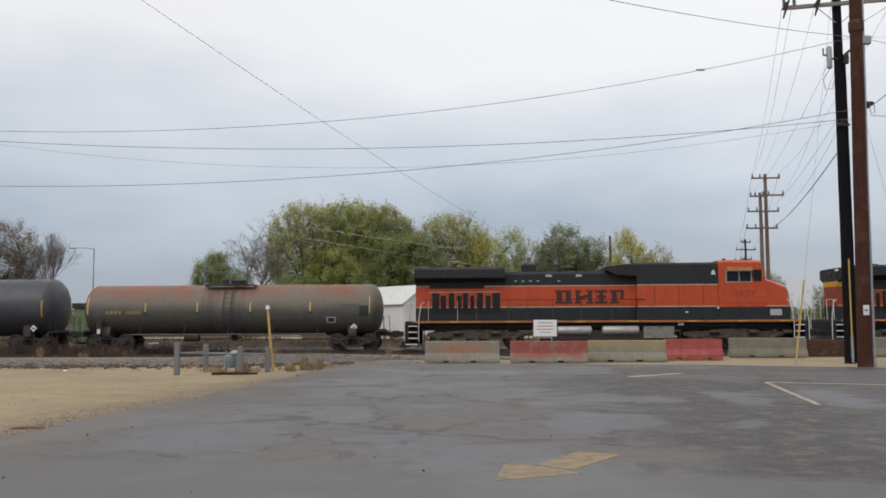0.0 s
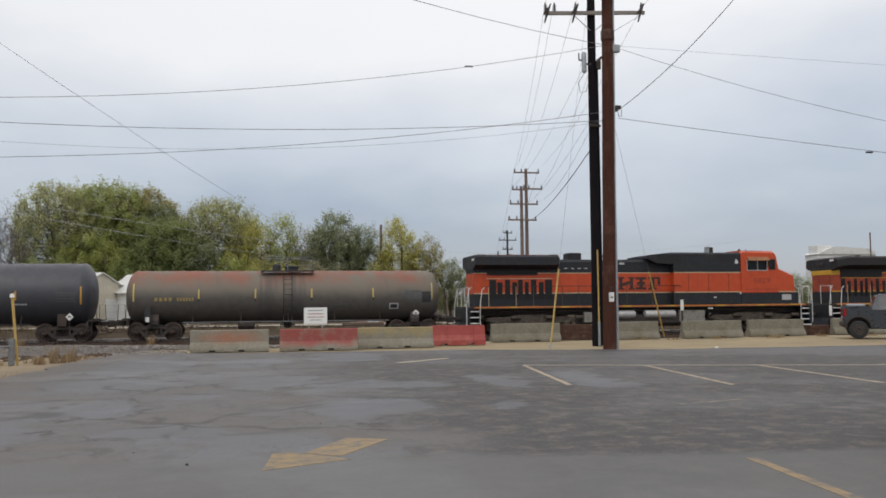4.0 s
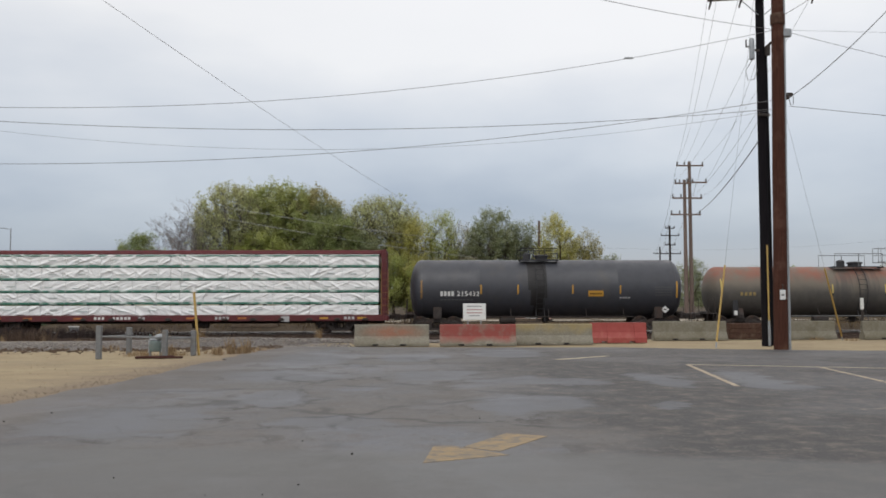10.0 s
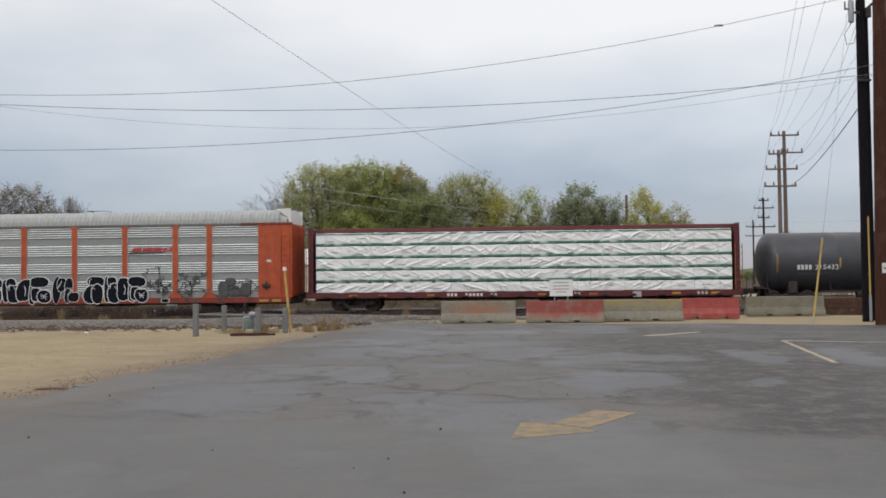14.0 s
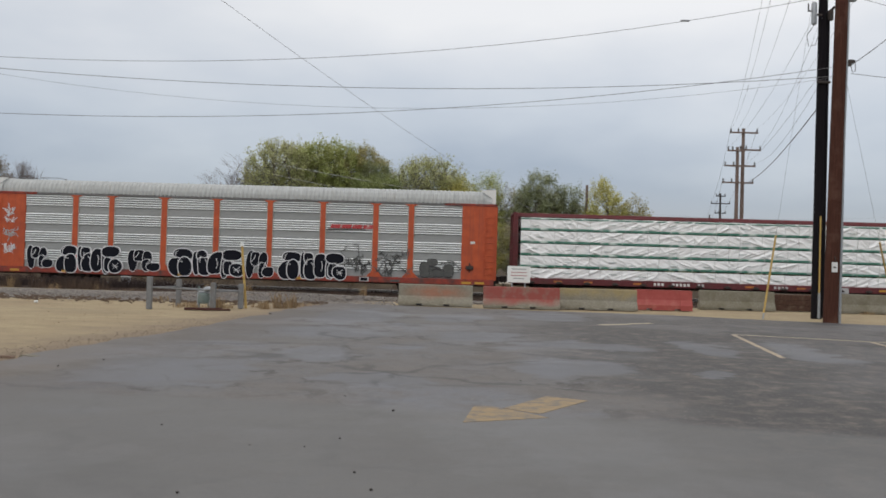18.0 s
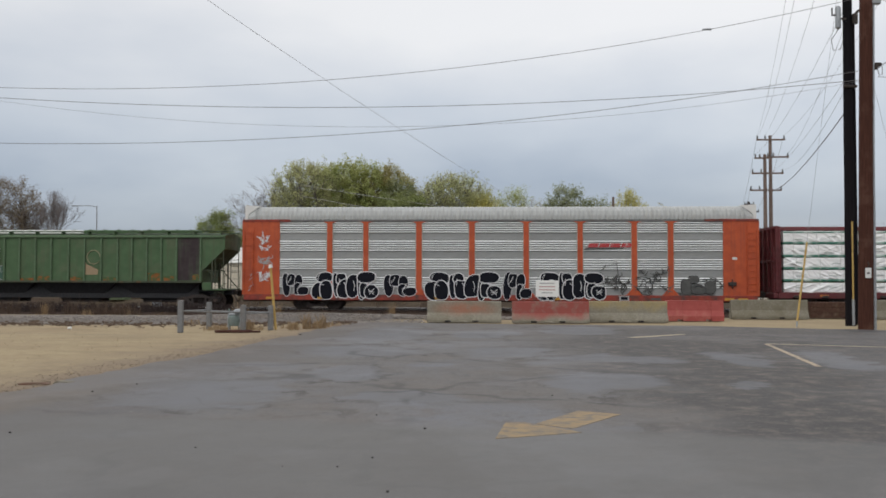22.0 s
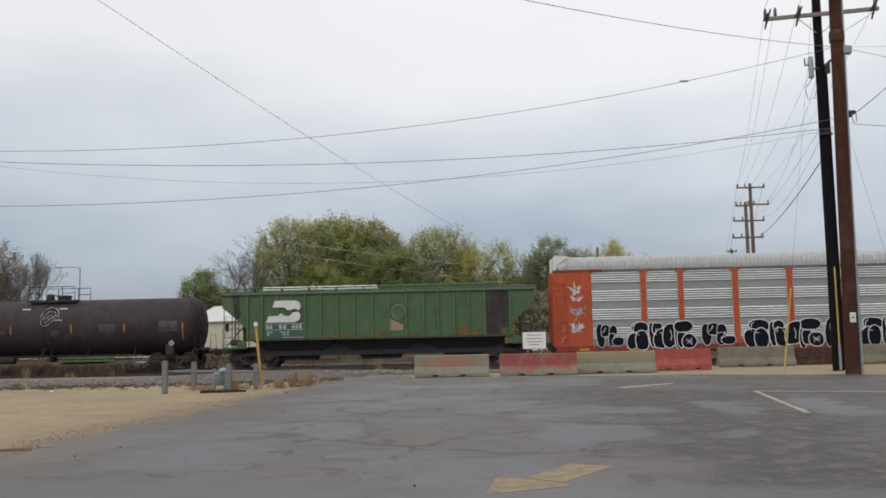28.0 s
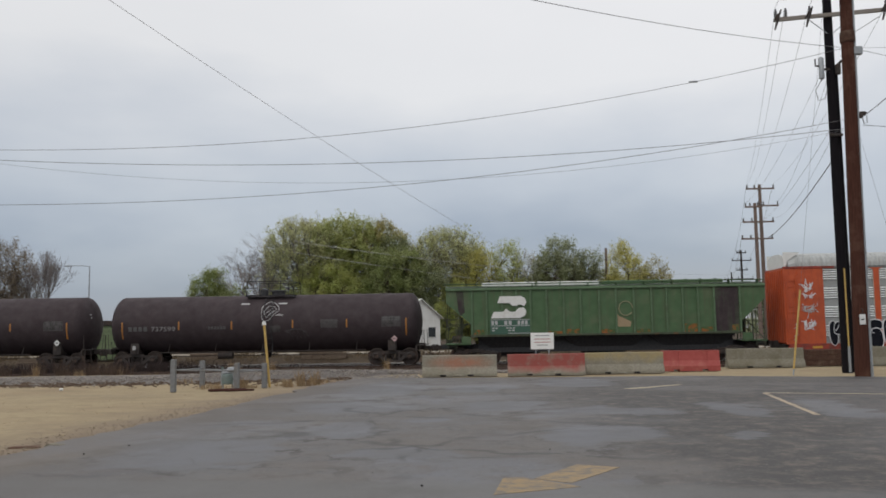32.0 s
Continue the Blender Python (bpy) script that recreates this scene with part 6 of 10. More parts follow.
        for y in (-1.34, 1.34):
            part("roof_corner", MB().prism(wing, "y", y - 0.04, y + 0.04), M_HATCHWHITE, c, "white roof corner plate")
        part("roof_end", MB().prism([(y * 0.9, 4.84 + (z - 4.84) * 1.0) for y, z in arch], "x", s * 13.54, s * 13.60), M_HATCHWHITE, c)
    faded = surf("red_mark_paint", (0.46, 0.045, 0.05), (0.38, 0.05, 0.05), 0.6, grain=6, stain=4, stain_col=(0.5, 0.42, 0.40), stain_lo=0.56, stain_hi=0.66, bumpy=0)
    for k in range(4):
        u = 4.80 + 0.58 * k
        part("red_mark", MB().prism([(u, 3.36), (u + 0.52, 3.36), (u + 0.60, 3.58), (u + 0.08, 3.57)], "y", -1.526, -1.508), faded, c, "faded red slanted mark")
    part("dark_mark", MB().prism([(4.55, 3.22), (5.6, 3.26), (6.7, 3.315), (6.7, 3.34), (4.7, 3.33)], "y", -1.526, -1.508), M_SPRAYGREY, c)
    # graffiti: clusters of swelling dark shapes in one pale rim
    y = -1.562
    rng = random.Random(12)
    short = ((((0.14, 0.50, 0.24, 1.0), (0.34, 0.72, 0.28, 0.52)), (((0.20, 0.60), (0.30, 0.74), (0.34, 0.88)),)),
             (((0.62, 0.66, 0.24, 0.58), (0.60, 0.28, 0.24, 0.56), (0.82, 0.20, 0.34, 0.38)), (((0.58, 0.30), (0.66, 0.40), (0.72, 0.58)),)))
    long = ((((0.20, 0.80, 0.20, 0.36), (0.12, 0.32, 0.18, 0.60), (0.22, 0.34, 0.14, 0.66)), (((0.09, 0.62), (0.10, 0.86), (0.13, 0.92)), ((0.12, 0.56), (0.19, 0.52)))),
            (((0.375, 0.50, 0.075, 0.86), (0.45, 0.76, 0.11, 0.38), (0.485, 0.36, 0.15, 0.66)), (((0.42, 0.52), (0.43, 0.76)), ((0.49, 0.62), (0.52, 0.52)))),
            (((0.635, 0.50, 0.17, 0.82),), (((0.645, 0.30), (0.66, 0.50), (0.64, 0.68)),)),
            (((0.765, 0.48, 0.09, 0.90), (0.84, 0.80, 0.20, 0.36), (0.80, 0.34, 0.10, 0.50)), (((0.80, 0.60), (0.85, 0.62), (0.88, 0.56)),)),
            (((0.915, 0.27, 0.16, 0.46),), (((0.87, 0.36), (0.91, 0.28), (0.96, 0.38)), ((0.88, 0.18), (0.92, 0.24), (0.95, 0.16)), ((0.87, 0.27), (0.96, 0.26)))))
    for gx0, gx1, z0, z1, kind, seed in ((-11.48, -10.13, 0.80, 1.90, short, 1), (-9.91, -6.39, 0.60, 2.02, long, 2), (-5.99, -4.35, 0.78, 1.90, short, 3), (-3.83, 0.21, 0.58, 2.02, long, 4), (0.37, 1.82, 0.64, 1.98, short, 5), (2.09, 5.70, 0.60, 2.03, long, 6)):
        figure(c, gx0, gx1, z0, z1, y, kind, seed, M_SPRAYBLACK, M_SPRAYWHITE, 0.046 if kind is long else 0.028)
    for gx0, gx1, z0, z1, n in ((5.64, 7.03, 1.05, 1.80, 4), (7.45, 9.01, 1.05, 2.15, 5), (9.60, 11.43, 0.85, 1.85, 3)):
        for k in range(n * 4):
            px, pz = rng.uniform(gx0, gx1), rng.uniform(z0, z1)
            pts = [(px, y + 0.03, pz)]
            for _ in range(5):
                pts.append((pts[-1][0] + rng.gauss(0.03, 0.16), y + 0.03, pts[-1][2] + rng.gauss(0, 0.16)))
            part("spray_tag", MB().tube(pts, 0.026, 4), M_SPRAYGREY, c)
    blotch = ((((0.14, 0.40, 0.26, 0.80), (0.36, 0.84, 0.26, 0.36)), ()), (((0.86, 0.40, 0.28, 0.66),), ()), (((0.50, 0.30, 0.36, 0.50),), (((0.36, 0.40), (0.50, 0.50), (0.64, 0.40)),)))
    figure(c, 9.70, 11.40, 0.85, 1.85, y + 0.01, blotch, 7, M_SPRAYGREY, M_SPRAYBLACK, 0.012)
    for z0, h, m in ((3.2, 0.75, M_SPRAYWHITE), (2.45, 0.3, M_STENCIL), (1.65, 0.35, M_SPRAYWHITE)):
        for k in range(26):
            px, pz = rng.uniform(-12.75, -12.25), z0 + rng.random() * h
            part("spray_tag", MB().tube([(px, -1.552, pz), (px + rng.gauss(0, 0.10), -1.552, pz + rng.gauss(0, 0.10)), (px + rng.gauss(0, 0.12), -1.552, pz + rng.gauss(0, 0.14))], 0.022, 4), m, c)
    for k in range(5):
        part("spray_tag", MB().tube([(-13.45 + rng.random() * 0.35, -1.575, 1.0 + k * 0.2), (-13.4 + rng.random() * 0.35, -1.575, 1.15 + k * 0.2)], 0.02, 4), M_STENCIL, c)


autorack()


# ---- covered hopper ----
M_STAINEDGREEN = surf("brown_stained_panel", (0.042, 0.026, 0.029), (0.030, 0.020, 0.022), 0.7, grain=3, stain=0.9, stain_col=(0.055, 0.070, 0.042), stain_lo=0.5, stain_hi=0.7, bumpy=0.05, streaks=0.7, streak_col=(0.058, 0.085, 0.045))
M_RUSTSPOT = surf("rust_spots", (0.33, 0.13, 0.045), (0.22, 0.085, 0.03), 0.85, grain=6, stain=5, stain_col=(0.075, 0.12, 0.055), stain_lo=0.42, stain_hi=0.52)


def hopper():
    c = car("covered_hopper", -100.45, "weathered green ribbed covered hopper car with white roof hatches", "hopper car")
    o = 0.10
    w = 1.48
    # lighter copy of the body green: paints in the highlights along ribs and top rail
    lit_rib_paint = surf("highlit_rib_green", (0.105, 0.170, 0.092), (0.082, 0.138, 0.072), 0.7, grain=5, stain=1.5, stain_col=(0.075, 0.10, 0.055), bumpy=0.05)
    grimy = surf("grimy_green_paint", (0.060, 0.078, 0.042), (0.045, 0.050, 0.034), 0.75, grain=4, stain=2.0, stain_col=(0.16, 0.075, 0.035), stain_lo=0.58, stain_hi=0.72, bumpy=0.05)
    outline = [(-8.28, 3.98), (8.45, 3.98), (8.45, 3.25), (7.22, 2.08), (7.22, 1.46), (-6.98, 1.46), (-6.98, 2.12), (-8.28, 3.25)]
    part("body", MB().prism(outline, "y", -w, w), M_GREEN, c)
    part("roof", MB().prism([(-w, 3.98), (w, 3.98), (0.9, 4.14), (-0.9, 4.14)], "x", -8.3, 8.47), M_GREEN, c)
    ribs = (-6.90, -6.12, -5.29, -4.55, -3.80, -2.95, -2.05, -1.16, -0.19, 0.70, 1.63, 2.55, 3.34, 4.17, 4.97, 5.81, 7.14)
    for s in (-1, 1):
        for x in ribs:
            part("side_rib", MB().box(x - 0.045, s * w, 1.46, x + 0.045, s * (w + 0.085), 3.95, 0.012), lit_rib_paint, c)
        part("top_rail", MB().box(-8.3, s * w, 3.88, 8.47, s * (w + 0.10), 4.0, 0.015), lit_rib_paint, c)
        part("bottom_rail", MB().box(-6.98, s * w, 1.42, 7.22, s * (w + 0.09), 1.54, 0.015), grimy, c)
        part("rust_run", MB().prism([(-7.75, 3.86), (-7.35, 3.86), (-7.28, 2.75), (-7.5, 2.55), (-7.62, 2.80)], "y", s * w, s * (w + 0.010)), M_STAINEDGREEN, c, "brown run of rust down the side")
        part("stained_panel", MB().box(5.88, s * w, 1.56, 7.08, s * (w + 0.012), 3.86), M_STAINEDGREEN, c, "brown-stained side panel")
        for x0, x1, h in ((-6.8, -6.25, 0.26), (-2.9, -2.15, 0.12), (-1.95, -1.25, 0.22), (-0.10, 0.6, 0.20), (1.75, 2.45, 0.18), (4.25, 4.9, 0.42), (5.1, 5.7, 0.25), (6.7, 7.05, 0.35)):
            part("rust_patch", MB().box(x0, s * w, 1.545, x1, s * (w + 0.014), 1.55 + h), M_RUSTSPOT, c, "orange rust patch")
        part("walkway", MB().box(-8.4, s * 0.95, 4.22, 8.5, s * 1.35, 4.26, 0.01), M_GREEN, c)
        for k in range(12):
            x = -8.1 + 1.48 * k
            part("walkway_bracket", MB().box(x - 0.02, s * 0.9, 4.02, x + 0.02, s * 1.3, 4.22), M_GREEN, c)
    for x0, x1, m in ((-6.35, -3.45, M_HATCHWHITE), (-3.35, -0.05, M_HATCHWHITE), (0.1, 3.3, M_GREEN), (3.45, 6.6, M_GREEN)):
        h = part("hatch_cover", MB().box(x0, -0.42, 4.14, x1, 0.42, 4.36, 0.04), m, c, "long roof hatch cover")
        for k in range(4):
            x = x0 + 0.4 + (x1 - x0 - 0.8) * k / 3
            part("hatch_bar", MB().box(x - 0.03, -0.5, 4.36, x + 0.03, 0.5, 4.39), M_GREEN, h)
    # discharge bays
    for xm in (-4.45, 0.12, 4.70):
        mb = MB().loft([[(xm - 2.25, -1.35, 1.46), (xm + 2.25, -1.35, 1.46), (xm + 2.25, 1.35, 1.46), (xm - 2.25, 1.35, 1.46)], [(xm - 1.0, -0.6, 0.45), (xm + 1.0, -0.6, 0.45), (xm + 1.0, 0.6, 0.45), (xm - 1.0, 0.6, 0.45)]])
        bay = part("discharge_bay", mb, M_GRATE, c)
        part("outlet_gate", MB().box(xm - 1.05, -0.65, 0.36, xm + 1.05, 0.65, 0.46, 0.01).cyl((xm, -0.95, 0.42), (xm, -0.65, 0.42), 0.05), M_STEEL, bay)
    part("centre_sill", MB().box(-8.6, -0.3, 0.78, 8.6, 0.3, 1.05, 0.02), M_GRATE, c)
    # added sheets that close the gaps between the bays, for the dark underside
    part("dark_gap_sheet", MB().box(-6.6, -0.90, 0.60, 6.85, -0.86, 1.45).box(-6.6, 0.86, 0.60, 6.85, 0.90, 1.45), M_GRATE, c, "black sheets standing in for the shade under the body")
    for s in (-1, 1):
        sx = 8.35 if s > 0 else -8.18
        bx = 7.22 if s > 0 else -6.98
        part("end_platform", MB().box(bx, -1.45, 1.02, sx + s * 0.15, 1.45, 1.10, 0.01).box(bx, -1.47, 1.10, bx + s * 0.5, -1.40, 1.46, 0.01), M_GREEN, c)
        part("slope_post", MB().box(bx + s * 0.45, -0.08, 1.1, bx + s * 0.55, 0.08, 2.5), grimy, c)
        for y in (-1, 1):
            part("slope_brace", MB().tube([(bx + s * 1.15, y * 1.42, 1.1), (bx + s * 0.2, y * 1.3, 2.2)], 0.03), grimy, c)
        for y in (-1.44, 1.44):
            ladder(c, sx - s * 0.42, sx + s * 0.02, y, 0.75, 4.0, 9, grimy)
            part("corner_post", MB().box(sx - s * 0.62, y - 0.03, 1.1, sx - s * 0.56, y + 0.03, 3.3), grimy, c)
            part("end_handrail", MB().tube([(sx + s * 0.1, y, 1.1), (sx + s * 0.1, y, 2.1), (bx + s * 0.1, y, 2.1)], 0.02), grimy, c)
        for k in range(4):
            part("end_rung", MB().cyl((sx + s * 0.03, -1.4, 1.4 + 0.4 * k), (sx + s * 0.03, -0.9, 1.4 + 0.4 * k), 0.014, n=6), grimy, c)
        freight_truck(c, s * 6.85 + o)
        coupler(c, s * 8.95, s)
    part("brake_wheel", MB().lathe([(-8.32, 0.22), (-8.30, 0.25), (-8.26, 0.25), (-8.24, 0.22)], 18, (0, -0.6, 2.2)).box(-8.3, -0.85, 2.18, -8.26, -0.35, 2.22).box(-8.3, -0.62, 1.95, -8.26, -0.58, 2.45), M_STEEL, c)
    part("brake_cylinder", MB().lathe([(-8.0, 0.05), (-7.95, 0.17), (-7.4, 0.17), (-7.35, 0.05)], 14, (0, -0.9, 1.35)), M_STEEL, c, smooth=40)
    # the white emblem: two swelling bars and a slanting dark stroke between them
    y0, y1 = -w - 0.098, -w - 0.088
    part("emblem_upper", MB().prism([(-5.55, 3.20), (-4.9, 3.20), (-4.75, 3.05), (-4.55, 3.05), (-4.35, 3.12), (-4.12, 3.02), (-4.02, 3.22), (-4.08, 3.45), (-4.30, 3.56), (-5.42, 3.56)], "y", y0, y1), M_WHITE, c, "white painted emblem")
    part("emblem_lower", MB().prism([(-5.90, 2.40), (-4.35, 2.40), (-4.10, 2.52), (-4.02, 2.76), (-4.15, 2.96), (-4.45, 2.92), (-4.62, 2.74), (-4.9, 2.74), (-5.1, 2.90), (-5.25, 2.74), (-5.75, 2.74)], "y", y0, y1), M_WHITE, c, "white painted emblem")
    part("number_strip", MB().box(-5.95, -w - 0.094, 1.56, -3.85, -w - 0.088, 2.34), surf("blue_green_panel", (0.048, 0.118, 0.082), (0.042, 0.10, 0.07), 0.6, bumpy=0), c)
    for z, segs in ((2.06, ((-5.88, -5.5), (-5.2, -4.75), (-4.5, -3.92))), (1.84, ((-5.85, -5.5), (-5.1, -4.6))), (1.72, ((-5.85, -5.65), (-5.0, -4.6)))):
        for a, b in segs:
            n = max(1, int((b - a) / 0.16))
            for k in range(n):
                part("stencil_mark", MB().box(a + (b - a) * k / n, -w - 0.10, z, a + (b - a) * (k + 0.7) / n, -w - 0.094, z + (0.2 if z > 2 else 0.07)), M_STENCIL, c)
    part("white_rule", MB().box(-5.93, -w - 0.10, 1.99, -3.87, -w - 0.094, 2.02).box(-5.0, -w - 0.10, 1.585, -3.87, -w - 0.094, 1.62).box(-5.93, -w - 0.10, 2.31, -3.87, -w - 0.094, 2.34), M_STENCIL, c)
    ring = [(1.20 + 0.36 * math.cos(a), -w - 0.02, 2.82 + 0.38 * math.sin(a)) for a in (0.3 * k for k in range(20))]
    part("chalk_stroke", MB().tube(ring, 0.03, 4), surf("tan_chalk", (0.30, 0.27, 0.17), (0.24, 0.24, 0.14), 0.8, bumpy=0), c)
    part("scraped_patch", MB().prism([(0.72, 1.86), (1.42, 1.86), (1.48, 2.12), (1.1, 2.3), (0.85, 2.42), (0.70, 2.6), (0.66, 2.2)], "y", -w - 0.012, -w), surf("bare_primer", (0.36, 0.27, 0.17), (0.30, 0.22, 0.13), 0.8), c, "scraped tan patch")


hopper()

# ---- the lot: barriers, sign, pen, posts ----
def painted_concrete(name, paint, edge, amount=0.5, middle=None):
    """Bare concrete with worn paint above a ragged line."""
    m, nt, bs, co = start(name)
    g = noise_fac(nt, co, 16, 5, 0.3, 0.7)
    col = mix(nt, g, (0.262, 0.243, 0.195), (0.186, 0.171, 0.134))
    st = noise_fac(nt, co, 2.0, 6, 0.45, 0.72, 0.6)
    col = mix(nt, st, col, (0.175, 0.158, 0.115))
    scrape = noise_fac(nt, co, 1.5, 7, 0.60, 0.72, 0.7, (0.6, 1, 2.4))
    col = mix(nt, scrape, col, (0.37, 0.345, 0.30))
    sep = nt.nodes.new("ShaderNodeSeparateXYZ")
    nt.links.new(co, sep.inputs[0])
    n = nt.nodes.new("ShaderNodeTexNoise")
    n.inputs["Scale"].default_value, n.inputs["Detail"].default_value = 1.3, 7
    nt.links.new(co, n.inputs["Vector"])
    add = nt.nodes.new("ShaderNodeMath")
    add.operation = "MULTIPLY_ADD"
    add.inputs[1].default_value = 0.55
    nt.links.new(n.outputs["Fac"], add.inputs[0])
    nt.links.new(sep.outputs["Z"], add.inputs[2])
    r = nt.nodes.new("ShaderNodeMapRange")
    r.inputs[1].default_value, r.inputs[2].default_value = edge + 0.22, edge + 0.46
    r.inputs[4].default_value = amount
    nt.links.new(add.outputs[0], r.inputs[0])
    worn = noise_fac(nt, co, 1.6, 7, 0.22, 0.52, 0.66)
    mul = nt.nodes.new("ShaderNodeMath")
    mul.operation = "MULTIPLY"
    nt.links.new(r.outputs[0], mul.inputs[0])
    nt.links.new(worn, mul.inputs[1])
    fac = mul.outputs[0]
    if middle:
        # the paint is left only in a patch: its middle, half length and height
        ell = nt.nodes.new("ShaderNodeVectorMath")
        ell.operation = "MULTIPLY_ADD"
        ell.inputs[1].default_value = (1 / middle[1], 0, 1 / 0.32)
        ell.inputs[2].default_value = (-middle[0] / middle[1], 0, -middle[2] / 0.32)
        nt.links.new(co, ell.inputs[0])
        ln = nt.nodes.new("ShaderNodeVectorMath")
        ln.operation = "LENGTH"
        nt.links.new(ell.outputs[0], ln.inputs[0])
        near = nt.nodes.new("ShaderNodeMapRange")
        near.inputs[1].default_value, near.inputs[2].default_value, near.inputs[3].default_value, near.inputs[4].default_value = 0.35, 1.15, 1.0, 0.0
        nt.links.new(ln.outputs["Value"], near.inputs[0])
        m2 = nt.nodes.new("ShaderNodeMath")
        m2.operation = "MULTIPLY"
        nt.links.new(fac, m2.inputs[0])
        nt.links.new(near.outputs[0], m2.inputs[1])
        fac = m2.outputs[0]
    col = mix(nt, fac, col, paint)
    nt.links.new(col, bs.inputs["Base Color"])
    bs.inputs["Roughness"].default_value = 0.85
    bump(nt, bs, g, 0.35, 0.006)
    return m


M_CONC_RED = painted_concrete("red_painted_concrete", (0.27, 0.060, 0.050), 0.20, 0.95)
M_CONC_PINK = painted_concrete("faded_orange_concrete", (0.34, 0.125, 0.070), 0.30, 0.70, middle=(1.45, 1.25, 0.50))
M_CONC_YEL = painted_concrete("yellowed_concrete", (0.36, 0.27, 0.10), 0.50, 0.55)
M_RED = surf("faded_red_plastic", (0.36, 0.068, 0.058), (0.31, 0.056, 0.048), 0.6, grain=5, stain=2, stain_col=(0.40, 0.13, 0.10), bumpy=0.1)


# near-black fill that stands in for the shade inside the barrier slots
M_SLOTSHADE = surf("slot_shade_black", (0.016, 0.015, 0.015), (0.022, 0.02, 0.02), 0.8, bumpy=0)


def jersey(length, h=0.81, slots=(0.28, 0.65)):
    mb = MB()
    full = lambda lo: [(-0.30, lo), (0.30, lo), (0.30, 0.09), (0.27, 0.16), (0.125, 0.36), (0.085, h - 0.03), (0.055, h), (-0.055, h), (-0.085, h - 0.03), (-0.125, 0.36), (-0.27, 0.16), (-0.30, 0.09)]
    cuts = [0.0]
    for s in slots:
        cuts += [s * length - 0.12, s * length + 0.12]
    cuts.append(length)
    for i in range(len(cuts) - 1):
        mb.prism(full(0.0 if i % 2 == 0 else 0.075), "x", cuts[i], cuts[i + 1])
    return mb


def make_barriers():
    rows = ((-2.47, 34.1, 2.85, M_CONC_PINK, 0, "weathered concrete barrier with faded orange paint"),
            (0.79, 34.0, 2.92, M_CONC_RED, 0, "concrete barrier with worn red paint on its upper half"),
            (3.80, 34.7, 3.0, M_CONC_YEL, 1.0, "weathered concrete barrier stained yellow on top"),
            (10.2, 38.4, 3.2, M_CONC, 0, "plain weathered concrete barrier behind the lot"),
            (15.4, 38.9, 3.05, M_CONC, 0, "plain weathered concrete barrier behind the lot"),
            (19.6, 38.7, 3.0, M_CONC, -1.5, "plain weathered concrete barrier behind the lot"),
            (23.45, 39.4, 2.95, M_CONC, -1.5, "plain weathered concrete barrier behind the lot"),
            (28.5, 40.0, 3.1, M_CONC, -2, "plain weathered concrete barrier behind the lot"))
    for x, y, l, m, a, lab in rows:
        b = thing("concrete_barrier", lab, "barrier", "row of barriers along the track", at=(x, y, 0), turn=a)
        part("body", jersey(l), m, b)
        # added blocks that make the lifting slots look dark
        for s in (0.28, 0.65):
            part("slot_shade_block", MB().box(s * l - 0.115, -0.285, 0.0, s * l + 0.115, 0.285, 0.072, 0.02), M_SLOTSHADE, b, "black block standing in for shade in the lifting slot")
        hook = MB().tube([(-0.01, -0.03, 0.55), (-0.05, 0, 0.56), (-0.01, 0.03, 0.55)], 0.012)
        part("lifting_loop", hook, M_STEEL, b)
    # the short red one: ribs pressed into its face
    b = thing("red_barrier", "short faded red barrier with two moulded ribs", "barrier", "row of barriers along the track", at=(7.0, 36.1, 0))
    mb = MB()
    prof = lambda w, lo: [(-w, lo), (w, lo), (w, 0.2), (w - 0.09, 0.42), (w - 0.12, 0.79), (-w + 0.12, 0.79), (-w + 0.09, 0.42), (-w, 0.2)]
    for x0, x1, w, lo in ((0, 0.42, 0.29, 0), (0.42, 0.66, 0.26, 0.07), (0.66, 1.55, 0.29, 0), (1.55, 1.79, 0.26, 0.07), (1.79, 2.27, 0.29, 0)):
        mb.prism(prof(w, lo), "x", x0, x1)
    part("body", mb, M_RED, b)
    part("cap", MB().box(0.02, -0.16, 0.79, 2.25, 0.16, 0.815, 0.01), M_RED, b)


make_barriers()


def make_sign():
    s = thing("notice_sign", "white notice board with lines of small print, on the barrier", "sign", at=(2.13, 34.02, 0.81))
    part("panel", MB().box(-0.44, -0.02, 0.17, 0.44, 0.0, 0.80, 0.008), surf("sign_white", (0.78, 0.78, 0.76), (0.74, 0.74, 0.72), 0.5, bumpy=0), s)
    for k in (-0.25, 0.25):
        part("post", MB().box(k - 0.02, 0.0, 0.0, k + 0.02, 0.035, 0.74), M_GALV, s)
    red, grey = surf("red_print", (0.46, 0.22, 0.21), (0.42, 0.20, 0.19), 0.6, bumpy=0), surf("grey_print", (0.30, 0.30, 0.31), (0.27, 0.27, 0.28), 0.6, bumpy=0)
    for z, w, m in ((0.69, 0.56, grey), (0.56, 0.60, red), (0.44, 0.62, red), (0.33, 0.40, grey)):
        part("print_line", MB().box(-w / 2, -0.024, z - 0.016, w / 2, -0.0205, z + 0.016), m, s)


make_sign()


